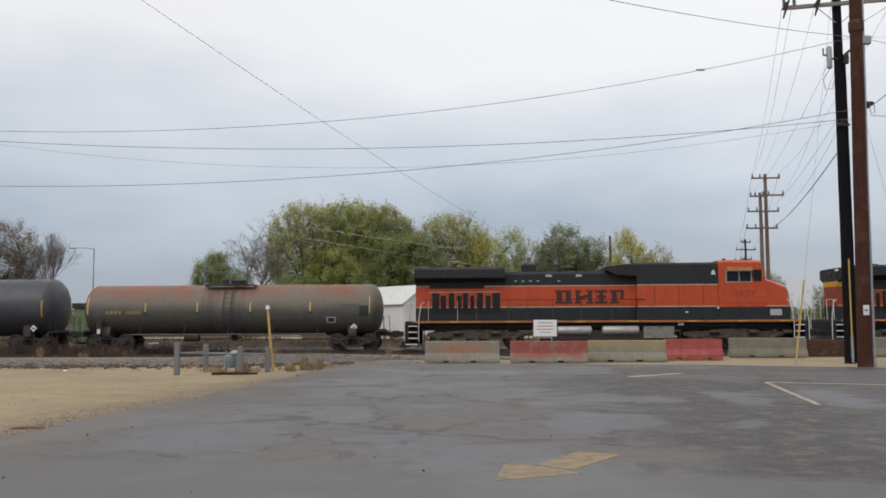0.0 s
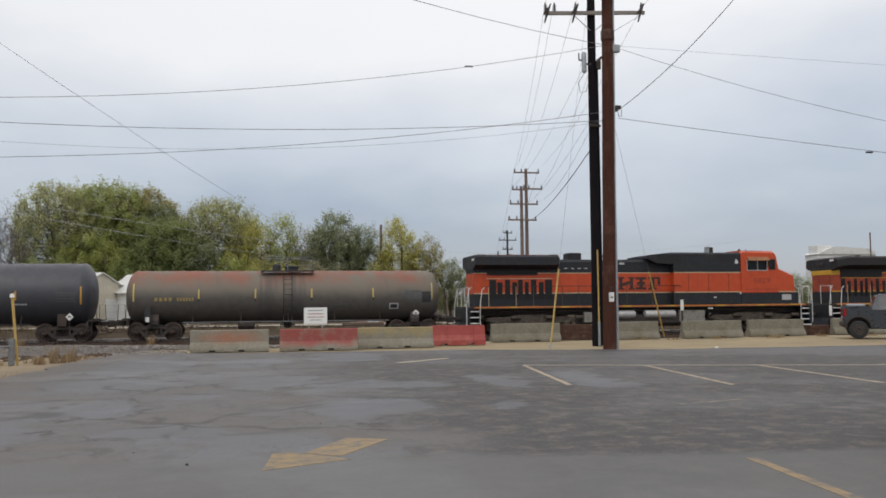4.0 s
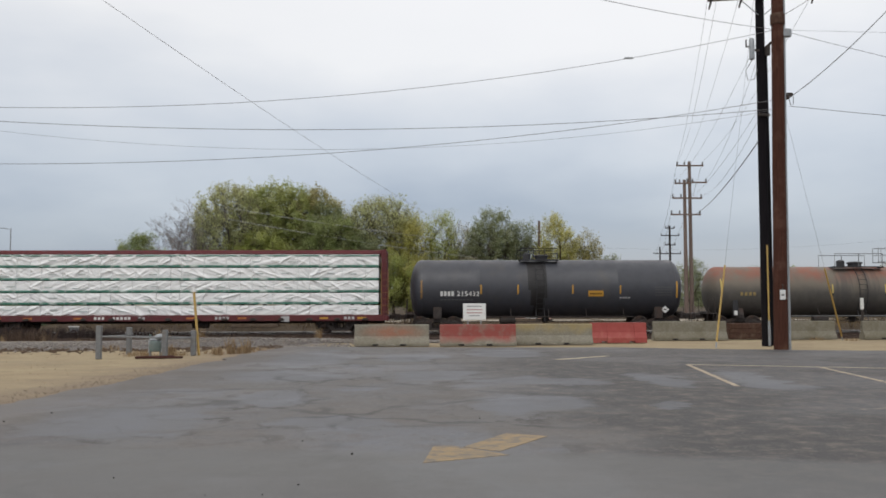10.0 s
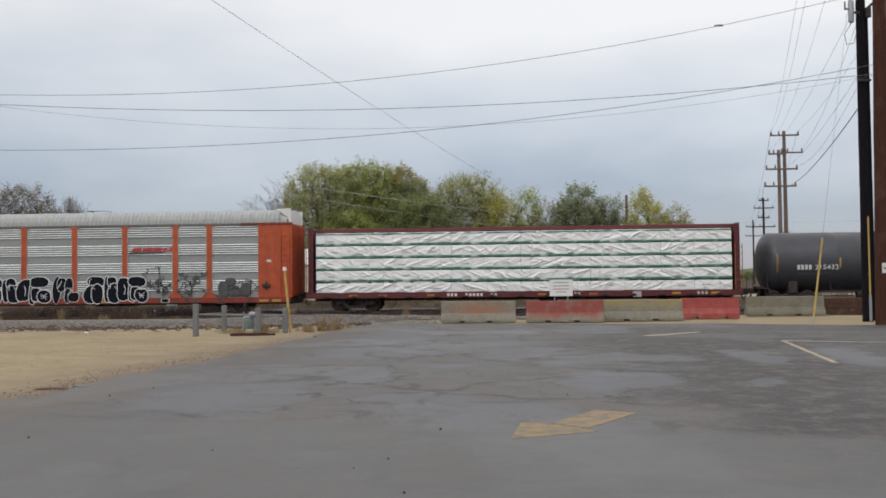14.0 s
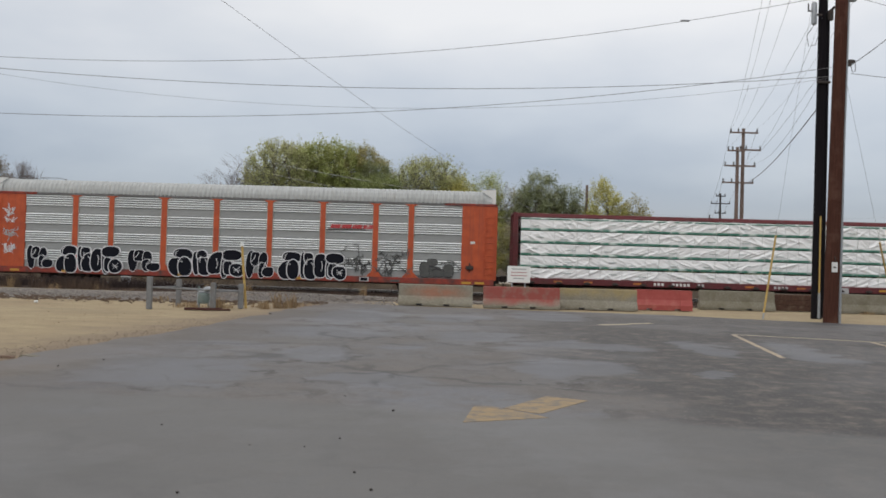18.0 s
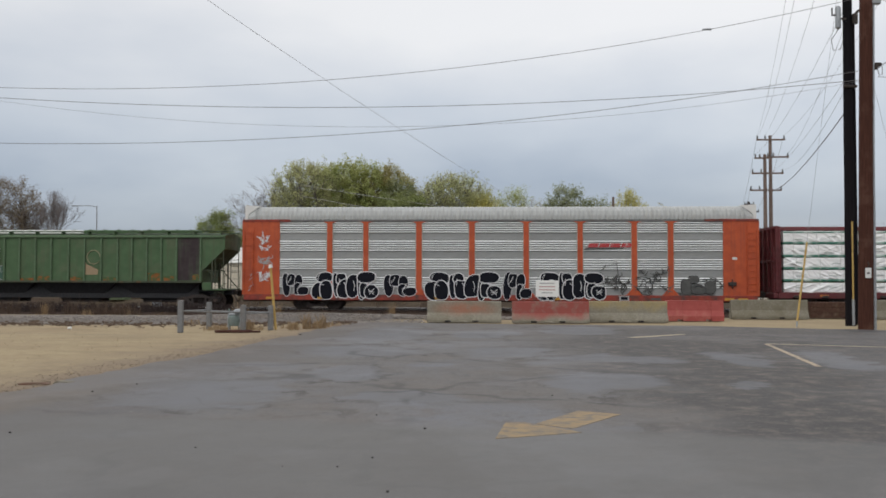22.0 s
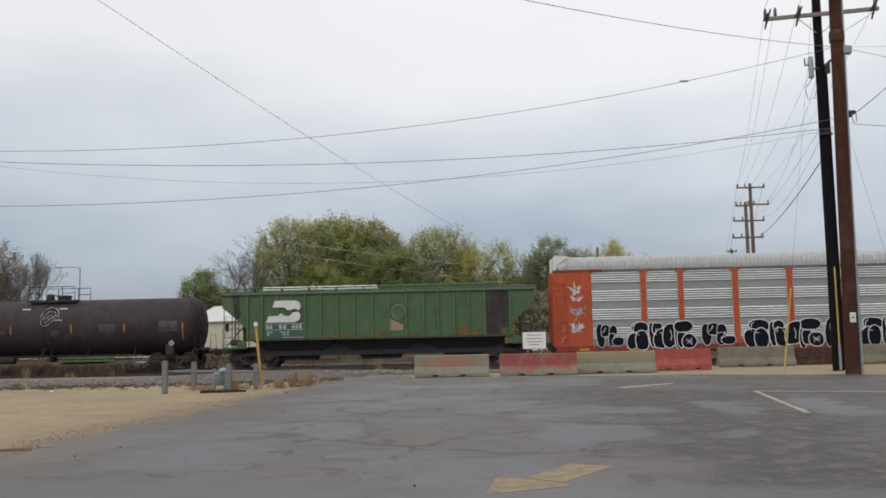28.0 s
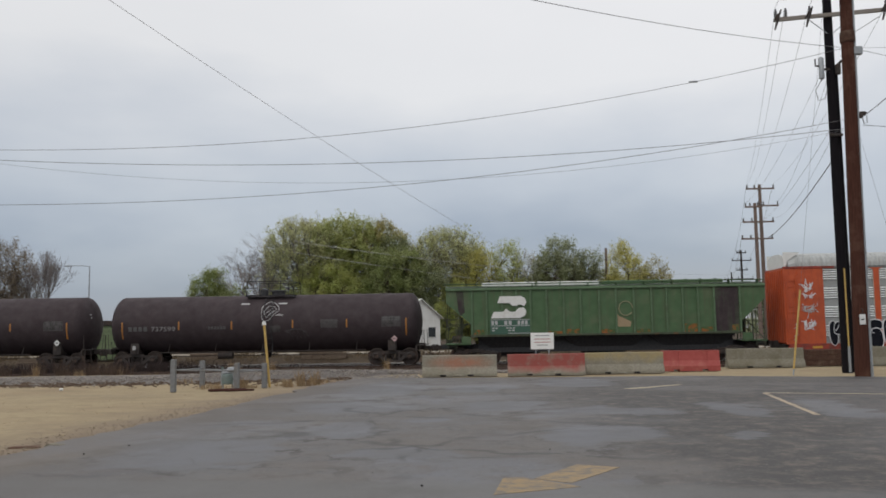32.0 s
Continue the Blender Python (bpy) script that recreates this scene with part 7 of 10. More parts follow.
def make_pen():
    p = thing("pipe_guard", "grey steel post and rail guard round a valve", "guard rail")
    posts = ((-9.56, 26.75, 0.97), (-9.42, 29.08, 0.86), (-7.81, 27.48, 0.82), (-7.17, 28.39, 0.78))
    for x, y, h in posts:
        part("post", MB().box(x - 0.075, y - 0.075, -0.02, x + 0.075, y + 0.075, h, 0.012), M_PEN, p)
    for a, b in ((0, 2), (0, 1), (1, 3), (2, 3)):
        (xa, ya, ha), (xb, yb, hb) = posts[a], posts[b]
        part("rail", MB().cyl((xa, ya, ha * 0.66), (xb, yb, hb * 0.70), 0.026, n=10), M_PEN, p)
    green = surf("valve_green", (0.16, 0.205, 0.195), (0.12, 0.16, 0.15), 0.6, grain=12, stain=6, stain_col=(0.20, 0.20, 0.185))
    v = thing("gas_valve", "pale green gas valve set on a pipe", "valve", at=(-8.3, 28.0, 0))
    part("pipe", MB().cyl((-0.12, 0, -0.02), (-0.12, 0, 0.5), 0.05, n=12).cyl((-0.12, 0, 0.5), (0.22, 0, 0.5), 0.05, n=12).cyl((0.22, 0, -0.02), (0.22, 0, 0.5), 0.05, n=12), M_GALV, v)
    part("body", MB().lathe([(0.12, 0.02), (0.14, 0.17), (0.30, 0.20), (0.44, 0.17), (0.47, 0.03)], 16, (0.05, -0.02, 0), "z"), green, v, smooth=40)
    part("regulator", MB().lathe([(-0.06, 0.03), (-0.05, 0.13), (0.0, 0.15), (0.05, 0.13), (0.08, 0.04)], 16, (0.18, -0.02, 0.60), "z"), M_GALV, v, smooth=40)
    part("cap", MB().cyl((-0.12, 0, 0.5), (-0.12, 0, 0.68), 0.035, n=10), green, v)
    solid("old_timber", MB().box(-0.62, -0.05, -0.02, 0.52, 0.05, 0.06, 0.02).box(-0.10, -0.17, -0.02, 0.75, -0.10, 0.035, 0.012), surf("red_brown_timber", (0.085, 0.038, 0.032), (0.05, 0.025, 0.022), 0.9, grain=6, stretch=(0.5, 8, 8)), "red-brown rotting timber lying on the dirt", "timber", at=(-7.9, 26.95, 0.0), turn=20)
    y = thing("marker_post", "tall yellow pipeline marker post with a white cap", "post", at=(-7.05, 28.62, 0))
    part("post", MB().cyl((0, 0, -0.02), (-0.19, 0, 2.02), 0.040, n=10), M_YELLOW, y)
    part("cap", MB().cyl((-0.19, 0, 2.0), (-0.20, 0, 2.12), 0.075, 0.05, n=10), M_WHITE, y)


make_pen()



def make_marker_posts():
    for x, y, h in ((19.97, 39.35, 1.82), (28.9, 40.6, 1.46)):
        p = thing("flag_post", "thin white plastic marker post", "post", at=(x, y, 0))
        part("post", MB().box(-0.05, -0.02, -0.02, 0.05, 0.02, h - 0.5, 0.006), M_STEEL, p)
        part("sleeve", MB().box(-0.075, -0.03, h - 0.52, 0.075, 0.03, h, 0.01), M_WHITE, p)
    for x, y, n in ((13.75, 39.0, 3), (27.4, 40.2, 2)):
        st = thing("tie_stack", "stack of old brown railway ties", "ties", at=(x, y, 0))
        for k in range(n):
            for j in range(2):
                z = k * 0.235
                part("tie", MB().box(0.03 * k, j * 0.30, z, 1.25 + (1.0 if x < 20 else 0.0) + 0.05 * j, j * 0.30 + 0.26, z + 0.23, 0.015), M_RUST, st)


make_marker_posts()


# ---- painted lines, arrow, stones ----
def worn_paint(name, colour, lo=0.43, hi=0.66):
    m, nt, bs, co = start(name)
    w = noise_fac(nt, co, 5, 7, lo, hi, 0.72)
    col = mix(nt, w, colour, (0.115, 0.112, 0.108))
    nt.links.new(col, bs.inputs["Base Color"])
    bs.inputs["Roughness"].default_value = 0.75
    return m


M_LINE = worn_paint("worn_line_paint", (0.45, 0.36, 0.245))
M_LINE_KEPT = worn_paint("kept_line_paint", (0.42, 0.36, 0.25), 0.52, 0.75)
M_ARROW = worn_paint("worn_arrow_paint", (0.29, 0.205, 0.105))


def flat(name, pts, material, label, z=0.004):
    mb = MB().loft([[(x, y, z - 0.012) for x, y in pts], [(x, y, z) for x, y in pts]])
    return solid(name, mb, material, label, "road marking", "painted marks on the lot", "structure")


def stripe(a, b, w=0.115, paint=M_LINE):
    d = (Vector(b) - Vector(a)).normalized()
    n = Vector((-d.y, d.x)) * w / 2
    a, b = Vector(a), Vector(b)
    flat("line_marking", [tuple(a - n), tuple(b - n), tuple(b + n), tuple(a + n)], paint, "worn pale yellow parking line on the asphalt")


for a, b in (((7.04, 23.1), (6.18, 17.1)), ((10.09, 22.2), (9.28, 16.22)), ((12.83, 21.3), (12.29, 15.66)), ((15.9, 20.4), (15.6, 15.0))):
    stripe(a, b)
stripe((5.06, 8.51), (4.55, 4.0), 0.13, M_ARROW)
stripe((7.04, 23.15), (24.0, 17.2), 0.12, M_LINE_KEPT)
stripe((6.61, 13.3), (7.98, 13.7), 0.12, worn_paint("faint_line_paint", (0.30, 0.235, 0.18), 0.36, 0.56))
stripe((3.96, 25.4), (4.75, 26.0), 0.26, M_LINE_KEPT)
stripe((4.76, 26.08), (5.75, 27.0), 0.21, M_LINE_KEPT)
flat("arrow_head", [(0.04, 9.08), (0.16, 10.12), (0.36, 10.16), (0.57, 9.96), (0.96, 9.52)], M_ARROW, "worn yellow arrow head painted on the asphalt")
flat("arrow_tail", [(0.50, 10.06), (1.08, 11.09), (1.56, 10.83), (0.88, 9.74)], M_ARROW, "worn yellow arrow shaft painted on the asphalt")


def pebble_mesh(rng, r):
    bm = bmesh.new()
    bmesh.ops.create_icosphere(bm, subdivisions=1, radius=r)
    for v in bm.verts:
        v.co *= 1 + rng.uniform(-0.25, 0.25)
        v.co.z *= 0.65
    me = bpy.data.meshes.new("stone")
    bm.to_mesh(me)
    bm.free()
    return me


def make_stones():
    rng = random.Random(7)
    dark = surf("dark_stone", (0.05, 0.045, 0.04), (0.035, 0.03, 0.03), 0.8)
    me = pebble_mesh(rng, 0.021)
    me.materials.append(dark)
    for x, y, s in ((-0.72, 9.61, 1.0), (-0.79, 6.76, 0.75), (-0.61, 6.26, 0.8), (-1.91, 6.01, 0.75), (-1.08, 8.03, 0.65), (-1.33, 7.63, 0.5), (-5.72, 12.44, 0.9), (-5.45, 13.37, 0.9), (-1.37, 10.55, 0.6), (-1.81, 7.63, 0.4), (-5.05, 9.07, 0.8), (-2.84, 8.40, 0.6), (0.85, 12.5, 0.7)):
        p = new("pebble", me)
        p.matrix_basis = pose(x, y, 0.012 * s) @ Matrix.Diagonal((s, s, s, 1))
        tagged(p, "small dark loose stone on the asphalt", "stone", "loose stones on the lot")


make_stones()


def make_scraps():
    """A reddish plank end at the paving's edge and two bits of white litter."""
    t = thing("wood_scrap", "flat reddish-brown broken plank end on the dirt", "scrap wood", at=(-7.12, 13.47, -0.03), turn=6)
    part("plank", MB().prism([(-0.22, 0), (0.20, 0), (0.23, 0.015), (0.16, 0.035), (-0.16, 0.03), (-0.24, 0.02)], "y", -0.06, 0.06), surf("red_brown_scrap", (0.19, 0.115, 0.085), (0.12, 0.08, 0.06), 0.85, grain=9, stretch=(1, 6, 6), stain=4, stain_col=(0.24, 0.19, 0.15)), t)
    c = thing("stone_slab", "pale flat broken stone on the dirt", "stone", at=(-6.72, 13.62, -0.03), turn=-14)
    part("slab", MB().prism([(-0.16, 0), (0.15, 0), (0.13, 0.035), (-0.10, 0.045)], "y", -0.07, 0.07), M_CONC, c)
    for x, y, z, a in ((-13.87, 28.41, -0.03, 20), (16.09, 29.15, 0.0, -35)):
        p = thing("litter_cup", "crushed white paper cup on the ground", "litter", at=(x, y, z), turn=a)
        part("cup", MB().lathe([(-0.06, 0.02), (-0.055, 0.032), (0.05, 0.042), (0.055, 0.046), (0.06, 0.04), (0.04, 0.03)], 12, (0, 0, 0.04)), M_WHITE, p, smooth=40)


make_scraps()


def scatter(name, label, count, place, size, material, seed, squash=0.7):
    """Loose rock as one mesh of small irregular lumps."""
    rng = random.Random(seed)
    base = [(0, 0, 1), (0.9, 0, 0.2), (0.2, 0.9, 0.15), (-0.85, 0.25, 0.2), (-0.3, -0.9, 0.1), (0.55, -0.65, 0.3), (0, 0, -0.6)]
    fs = [(0, 1, 2), (0, 2, 3), (0, 3, 4), (0, 4, 5), (0, 5, 1), (6, 2, 1), (6, 3, 2), (6, 4, 3), (6, 5, 4), (6, 1, 5)]
    V, F = [], []
    for _ in range(count):
        x, y, z = place(rng)
        s = size * rng.uniform(0.45, 1.25)
        a = rng.uniform(0, 6.28)
        ca, sa = math.cos(a), math.sin(a)
        k = len(V)
        for p in base:
            q = [c * s * rng.uniform(0.75, 1.2) for c in p]
            V.append((x + q[0] * ca - q[1] * sa, y + q[0] * sa + q[1] * ca, z + q[2] * squash + 0.2 * s))
        F += [tuple(i + k for i in f) for f in fs]
    me = bpy.data.meshes.new(name)
    me.from_pydata(V, [], F)
    me.materials.append(material)
    ob = new(name, me)
    return tagged(ob, label, "gravel", kind="stuff")


def island_mat(name, a, b, rough=0.9):
    m, nt, bs, co = start(name)
    geo = nt.nodes.new("ShaderNodeNewGeometry")
    n = noise_fac(nt, co, 12, 3, 0.3, 0.7)
    col = mix(nt, geo.outputs["Random Per Island"], a, b)
    col = mix(nt, n, col, tuple(c * 0.75 for c in a))
    nt.links.new(col, bs.inputs["Base Color"])
    bs.inputs["Roughness"].default_value = rough
    return m


M_ROCK = island_mat("crushed_rock", (0.31, 0.28, 0.25), (0.095, 0.083, 0.076))


def make_ballast():
    # the low heap of crushed rock between the dirt and the siding
    def heap(rng):
        x = rng.uniform(-34, 9.0)
        lo, hi = (31.0 if x < -12 else 31.0 + (x + 12) * 0.45 if x < -4.5 else 36.6), 38.2
        u = rng.random() ** 0.85
        y = lo + (hi - lo) * u
        z = (0.04 + 0.20 * math.exp(-((x + 8.0) / 4.5) ** 2)) * math.sin(u * 3.1) if y < 40 else -0.1
        return x, y, z
    mb = MB()
    rings = []
    for i in range(70):
        x = -60 + i * 1.0
        lo = 31.2 if x < -12 else 31.2 + (x + 12) * 0.45 if x < -4.5 else 36.8
        lo += 0.35 * noise.noise((x * 0.4, 0, 2))
        up = 0.20 * math.exp(-((x + 8.0) / 4.5) ** 2)
        rings.append([(x, lo, -0.035), (x, lo + 0.5, 0.012), (x, max(36.0, lo + 0.8), 0.03 + up), (x, max(37.4, lo + 1.2), 0.02), (x, max(38.4, lo + 1.9), -0.05)])
    mb.loft(rings, close=False, caps=False)
    solid("ballast_bed", mb, M_BALLAST, "low spread heap of grey crushed rock along the siding", "ballast", kind="structure")
    scatter("ballast_rocks", "loose grey and tan crushed rocks beside the siding", 12500, heap, 0.052, M_ROCK, 3)

    def thin(rng):
        x = rng.uniform(-9, -2.6)
        y = rng.uniform(33.0, 36.0) if x < -2 else rng.uniform(34.6, 39.5)
        return x, y, -0.03

    scatter("scattered_gravel", "scattered pale gravel on the dirt", 700, thin, 0.06, M_ROCK, 8)

    def dirtside(rng):
        return rng.uniform(-20, -6), rng.uniform(10, 31), -0.03

    scatter("fine_gravel", "fine gravel strewn over the dirt", 500, dirtside, 0.022, island_mat("tan_gravel", (0.44, 0.35, 0.22), (0.30, 0.23, 0.15)), 11)


make_ballast()


def make_edge_crumbs():
    """Broken bits of asphalt along the paving's ragged edge."""
    def along(rng):
        y = 9.5 + 16 * rng.random() ** 1.4
        return edge_x(y) + rng.gauss(-0.25, 0.42), y, -0.022

    scatter("asphalt_crumbs", "broken crumbs of asphalt along the paving edge", 1500, along, 0.020, island_mat("asphalt_crumb", (0.27, 0.215, 0.15), (0.15, 0.12, 0.09)), 23, 0.5)


make_edge_crumbs()


def make_track_rubble():
    """Rock and rubbish strewn between and behind the tracks."""
    lanes = ((45.6, 46.6), (50.2, 51.2), (54.9, 56.6), (41.2, 42.2))

    def strewn(rng):
        lo, hi = rng.choice(lanes)
        return rng.uniform(-45, 40), rng.uniform(lo, hi), -0.33

    scatter("track_rubble", "dark stained rock strewn between the tracks", 6000, strewn, 0.085, island_mat("stained_rock", (0.15, 0.115, 0.09), (0.045, 0.036, 0.03)), 14)


make_track_rubble()


def make_tuft(rng, n, h, spread):
    mb = MB()
    for _ in range(n):
        a, r = rng.uniform(0, 6.28), spread * math.sqrt(rng.random())
        x, y = r * math.cos(a), r * math.sin(a)
        hh = h * rng.uniform(0.5, 1.1)
        lx, ly = rng.gauss(0, 0.28) * hh, rng.gauss(0, 0.28) * hh
        w = rng.uniform(0.006, 0.014)
        b = rng.uniform(0, 6.28)
        dx, dy = w * math.cos(b), w * math.sin(b)
        mb.add([(x - dx, y - dy, -0.02), (x + dx, y + dy, -0.02), (x + lx * 0.4 + dx * 0.8, y + ly * 0.4 + dy * 0.8, hh * 0.55), (x + lx * 0.4 - dx * 0.8, y + ly * 0.4 - dy * 0.8, hh * 0.55), (x + lx, y + ly, hh)],
               [(0, 1, 2, 3), (3, 2, 4)])
    me = bpy.data.meshes.new("tuft")
    me.from_pydata(mb.v, [], mb.f)
    return me


M_DRY = island_mat("dry_weeds", (0.36, 0.26, 0.14), (0.19, 0.105, 0.06))


def make_weeds():
    rng = random.Random(21)
    meshes = [make_tuft(rng, 70, 0.36, 0.24), make_tuft(rng, 46, 0.62, 0.14), make_tuft(rng, 50, 0.15, 0.36)]
    for me in meshes:
        me.materials.append(M_DRY)
    spots = [(-6.45, 28.6, 0), (-6.15, 29.2, 1), (-5.85, 29.3, 0), (-6.75, 29.4, 2), (-5.75, 29.8, 1), (-8.9, 28.1, 2), (-8.3, 27.7, 2), (-7.6, 28.3, 2), (-8.0, 28.6, 0), (-9.0, 28.8, 2), (-5.6, 30.6, 2), (-6.0, 31.2, 2), (-11.0, 32.0, 2), (-13.2, 33.0, 2)]
    for i in range(26):
        spots.append((rng.uniform(-30, 12), rng.uniform(39.8, 41.6), rng.choice((0, 1, 2))))
    for i in range(8):
        spots.append((rng.uniform(13.5, 30), rng.uniform(37.2, 38.2), 2))
    for x, y, k in spots:
        z = ground_z(x, y) - 0.03 if y > 40 else 0.0
        t = new("weed_tuft", meshes[k])
        s = rng.uniform(0.8, 1.15)
        t.matrix_basis = pose(x, y, z, 0, 0, rng.uniform(0, 360)) @ Matrix.Diagonal((s, s, s, 1))
        tagged(t, "tuft of dry brown weeds on bare ground", "weeds", "dry weeds")


make_weeds()


def make_trackside_weeds():
    """Tall brown stalks between the siding and the ballast."""
    rng = random.Random(33)
    meshes = [make_tuft(rng, 46, 1.05, 0.35), make_tuft(rng, 60, 0.75, 0.45), make_tuft(rng, 90, 0.40, 0.5)]
    stalk = island_mat("brown_weed_stalks", (0.120, 0.076, 0.050), (0.055, 0.038, 0.029))
    for me in meshes:
        me.materials.append(stalk)
    for i in range(74):
        x = rng.uniform(-30, -16.5) if i < 52 else rng.uniform(-16.5, -3)
        y = rng.uniform(40.6, 42.0)
        k = rng.choice((0, 1, 1, 2)) if i < 52 else 2
        t = new("tall_weed", meshes[k])
        s = rng.uniform(0.75, 1.2)
        t.matrix_basis = pose(x, y, ground_z(x, y) - 0.03, 0, 0, rng.uniform(0, 360)) @ Matrix.Diagonal((s, s, s, 1))
        tagged(t, "tall dry brown weed stalks beside the siding", "weeds", "tall weeds by the siding")


make_trackside_weeds()


def make_track_clutter():
    """Old ties, spare rails and a small box left between and behind the tracks."""
    rng = random.Random(35)
    box = thing("junction_box", "small pale metal box beside the tracks", "box", at=(-21.6, 55.2, -0.32))
    part("body", MB().box(0, 0, 0, 0.5, 0.4, 0.52, 0.03), M_GALV, box)
    part("lid", MB().box(-0.03, -0.03, 0.52, 0.53, 0.43, 0.56, 0.015), M_WHITE, box)
    for x, y, l, turn in ((-30.5, 56.4, 4.2, 1), (-12.2, 57.6, 5.0, -2), (-4.5, 56.5, 3.6, 2), (-19.5, 57.8, 4.4, 1), (5.2, 57.2, 4.5, -1)):
        st = thing("tie_pile", "low pile of old weathered railway ties", "ties", "old ties by the tracks", at=(x, y, ground_z(x, y) - 0.03), turn=turn)
        for k in range(rng.choice((2, 3))):
            for j in range(3 - k):
                o = rng.uniform(-0.15, 0.15)
                part("tie", MB().box(o, j * 0.30, k * 0.21, l * 0.6 + o, j * 0.30 + 0.24, k * 0.21 + 0.20, 0.015), M_OLDTIE, st)
    for x, y, l in ((-29.0, 50.6, 3.6), (-15.0, 50.8, 6.0), (-6.0, 46.2, 5.0), (-24.0, 46.4, 6.5)):
        solid("spare_rail", MB().prism([(-0.07, 0), (0.07, 0), (0.03, 0.03), (0.03, 0.13), (0.035, 0.16), (-0.035, 0.16), (-0.03, 0.13), (-0.03, 0.03)], "x", 0, l), M_RAIL, "rusty spare rail lying between the tracks", "rail", "spare rails", at=(x, y, -0.335), turn=rng.uniform(-1, 1))


M_OLDTIE = surf("weathered_tie_wood", (0.21, 0.165, 0.125), (0.13, 0.10, 0.08), 0.9, grain=4, stretch=(0.6, 10, 10), stain=2, stain_col=(0.10, 0.07, 0.055), bumpy=0.4)
make_track_clutter()


def make_bank_grass():
    """Dry grass and low brush on the bank behind the tracks, as one mesh."""
    rng = random.Random(41)
    V, F = [], []
    for _ in range(1500):
        cx, cy = rng.uniform(-48, 46), rng.uniform(57.2, 63.5)
        if noise.noise((cx * 0.12, cy * 0.3, 4)) < -0.12:
            continue
        h = rng.uniform(0.15, 0.55) * (1.3 if noise.noise((cx * 0.05, 2, 0)) > 0 else 0.7)
        for _ in range(14):
            x, y = cx + rng.gauss(0, 0.3), cy + rng.gauss(0, 0.2)
            z = ground_z(x, y) - 0.05
            a, w, hh = rng.uniform(0, 3.14), rng.uniform(0.015, 0.03), h * rng.uniform(0.5, 1.1)
            dx, dy = w * math.cos(a), w * math.sin(a)
            k = len(V)
            V += [(x - dx, y - dy, z), (x + dx, y + dy, z), (x + rng.gauss(0, 0.3) * hh, y + rng.gauss(0, 0.2) * hh, z + hh)]
            F.append((k, k + 1, k + 2))
    me = bpy.data.meshes.new("bank_grass")
    me.from_pydata(V, [], F)
    me.materials.append(island_mat("bank_grass", (0.20, 0.145, 0.085), (0.060, 0.047, 0.034)))
    tagged(new("bank_grass", me), "dry brown grass and low brush behind the tracks", "grass", kind="stuff")


make_bank_grass()


def make_brush_strip():
    """A belt of dead brown stalks between the two near tracks, thinning out towards the barriers; one mesh."""
    rng = random.Random(43)
    V, F = [], []
    while len(F) < 9000:
        x = rng.uniform(-42, -6)
        if rng.random() > min(1.0, max(0.06, (-12 - x) / 5)) or noise.noise((x * 0.35, 1, 7)) < -0.25:
            continue
        y, z = rng.uniform(45.3, 46.7), -0.36
        h = rng.uniform(0.25, 0.80)
        a, w = rng.uniform(0, 3.14), rng.uniform(0.010, 0.022)
        dx, dy = w * math.cos(a), w * math.sin(a)
        tx, ty = rng.gauss(0, 0.45) * h, rng.gauss(0, 0.2) * h
        k = len(V)
        V += [(x - dx, y - dy, z), (x + dx, y + dy, z), (x + tx + dx * 0.5, y + ty, z + h), (x + tx - dx * 0.5, y + ty, z + h)]
        F.append((k, k + 1, k + 2, k + 3))
    me = bpy.data.meshes.new("brush_strip")
    me.from_pydata(V, [], F)
    me.materials.append(island_mat("dead_brush", (0.046, 0.029, 0.026), (0.016, 0.011, 0.010)))
    tagged(new("brush_strip", me), "belt of dead brown weed stalks between the tracks", "weeds", kind="stuff")


def make_litter():
    """Broken twigs and dead leaves where the dirt meets the crushed rock."""
    rng = random.Random(44)
    V, F = [], []
    for _ in range(420):
        x = rng.uniform(-18, -5)
        y = rng.gauss(30.6 if x < -10 else 30.6 + (x + 10) * 0.4, 0.7)
        a, l, w = rng.uniform(0, 6.28), rng.uniform(0.08, 0.45), rng.uniform(0.008, 0.03)
        ux, uy = math.cos(a) * l, math.sin(a) * l * 0.5
        z0, z1 = rng.uniform(-0.02, 0.02), rng.uniform(0.0, 0.10)
        k = len(V)
        V += [(x, y, z0), (x + ux, y + uy, z1), (x + ux, y + uy, z1 + w * 1.5), (x, y, z0 + w * 2), (x + ux * 0.5, y + uy * 0.5 + w, (z0 + z1) / 2)]
        F += [(k, k + 1, k + 2, k + 3), (k, k + 1, k + 4), (k + 3, k + 2, k + 4)]
    me = bpy.data.meshes.new("litter")
    me.from_pydata(V, [], F)
    me.materials.append(island_mat("dead_twigs", (0.17, 0.12, 0.085), (0.07, 0.045, 0.035)))
    tagged(new("twig_litter", me), "broken twigs and dead leaves on the dirt", "litter", kind="stuff")


make_brush_strip()
make_litter()

# ---- poles and wires ----
M_CERAMIC = surf("grey_insulator", (0.16, 0.16, 0.165), (0.12, 0.12, 0.125), 0.35, bumpy=0)
M_DARKARM = surf("dark_arm_wood", (0.065, 0.042, 0.040), (0.04, 0.028, 0.028), 0.85, grain=4, stretch=(0.6, 12, 12), bumpy=0.3)
M_WEATHERED = surf("weathered_arm", (0.30, 0.27, 0.24), (0.22, 0.20, 0.18), 0.85, grain=4, stretch=(0.6, 12, 12), bumpy=0.3)


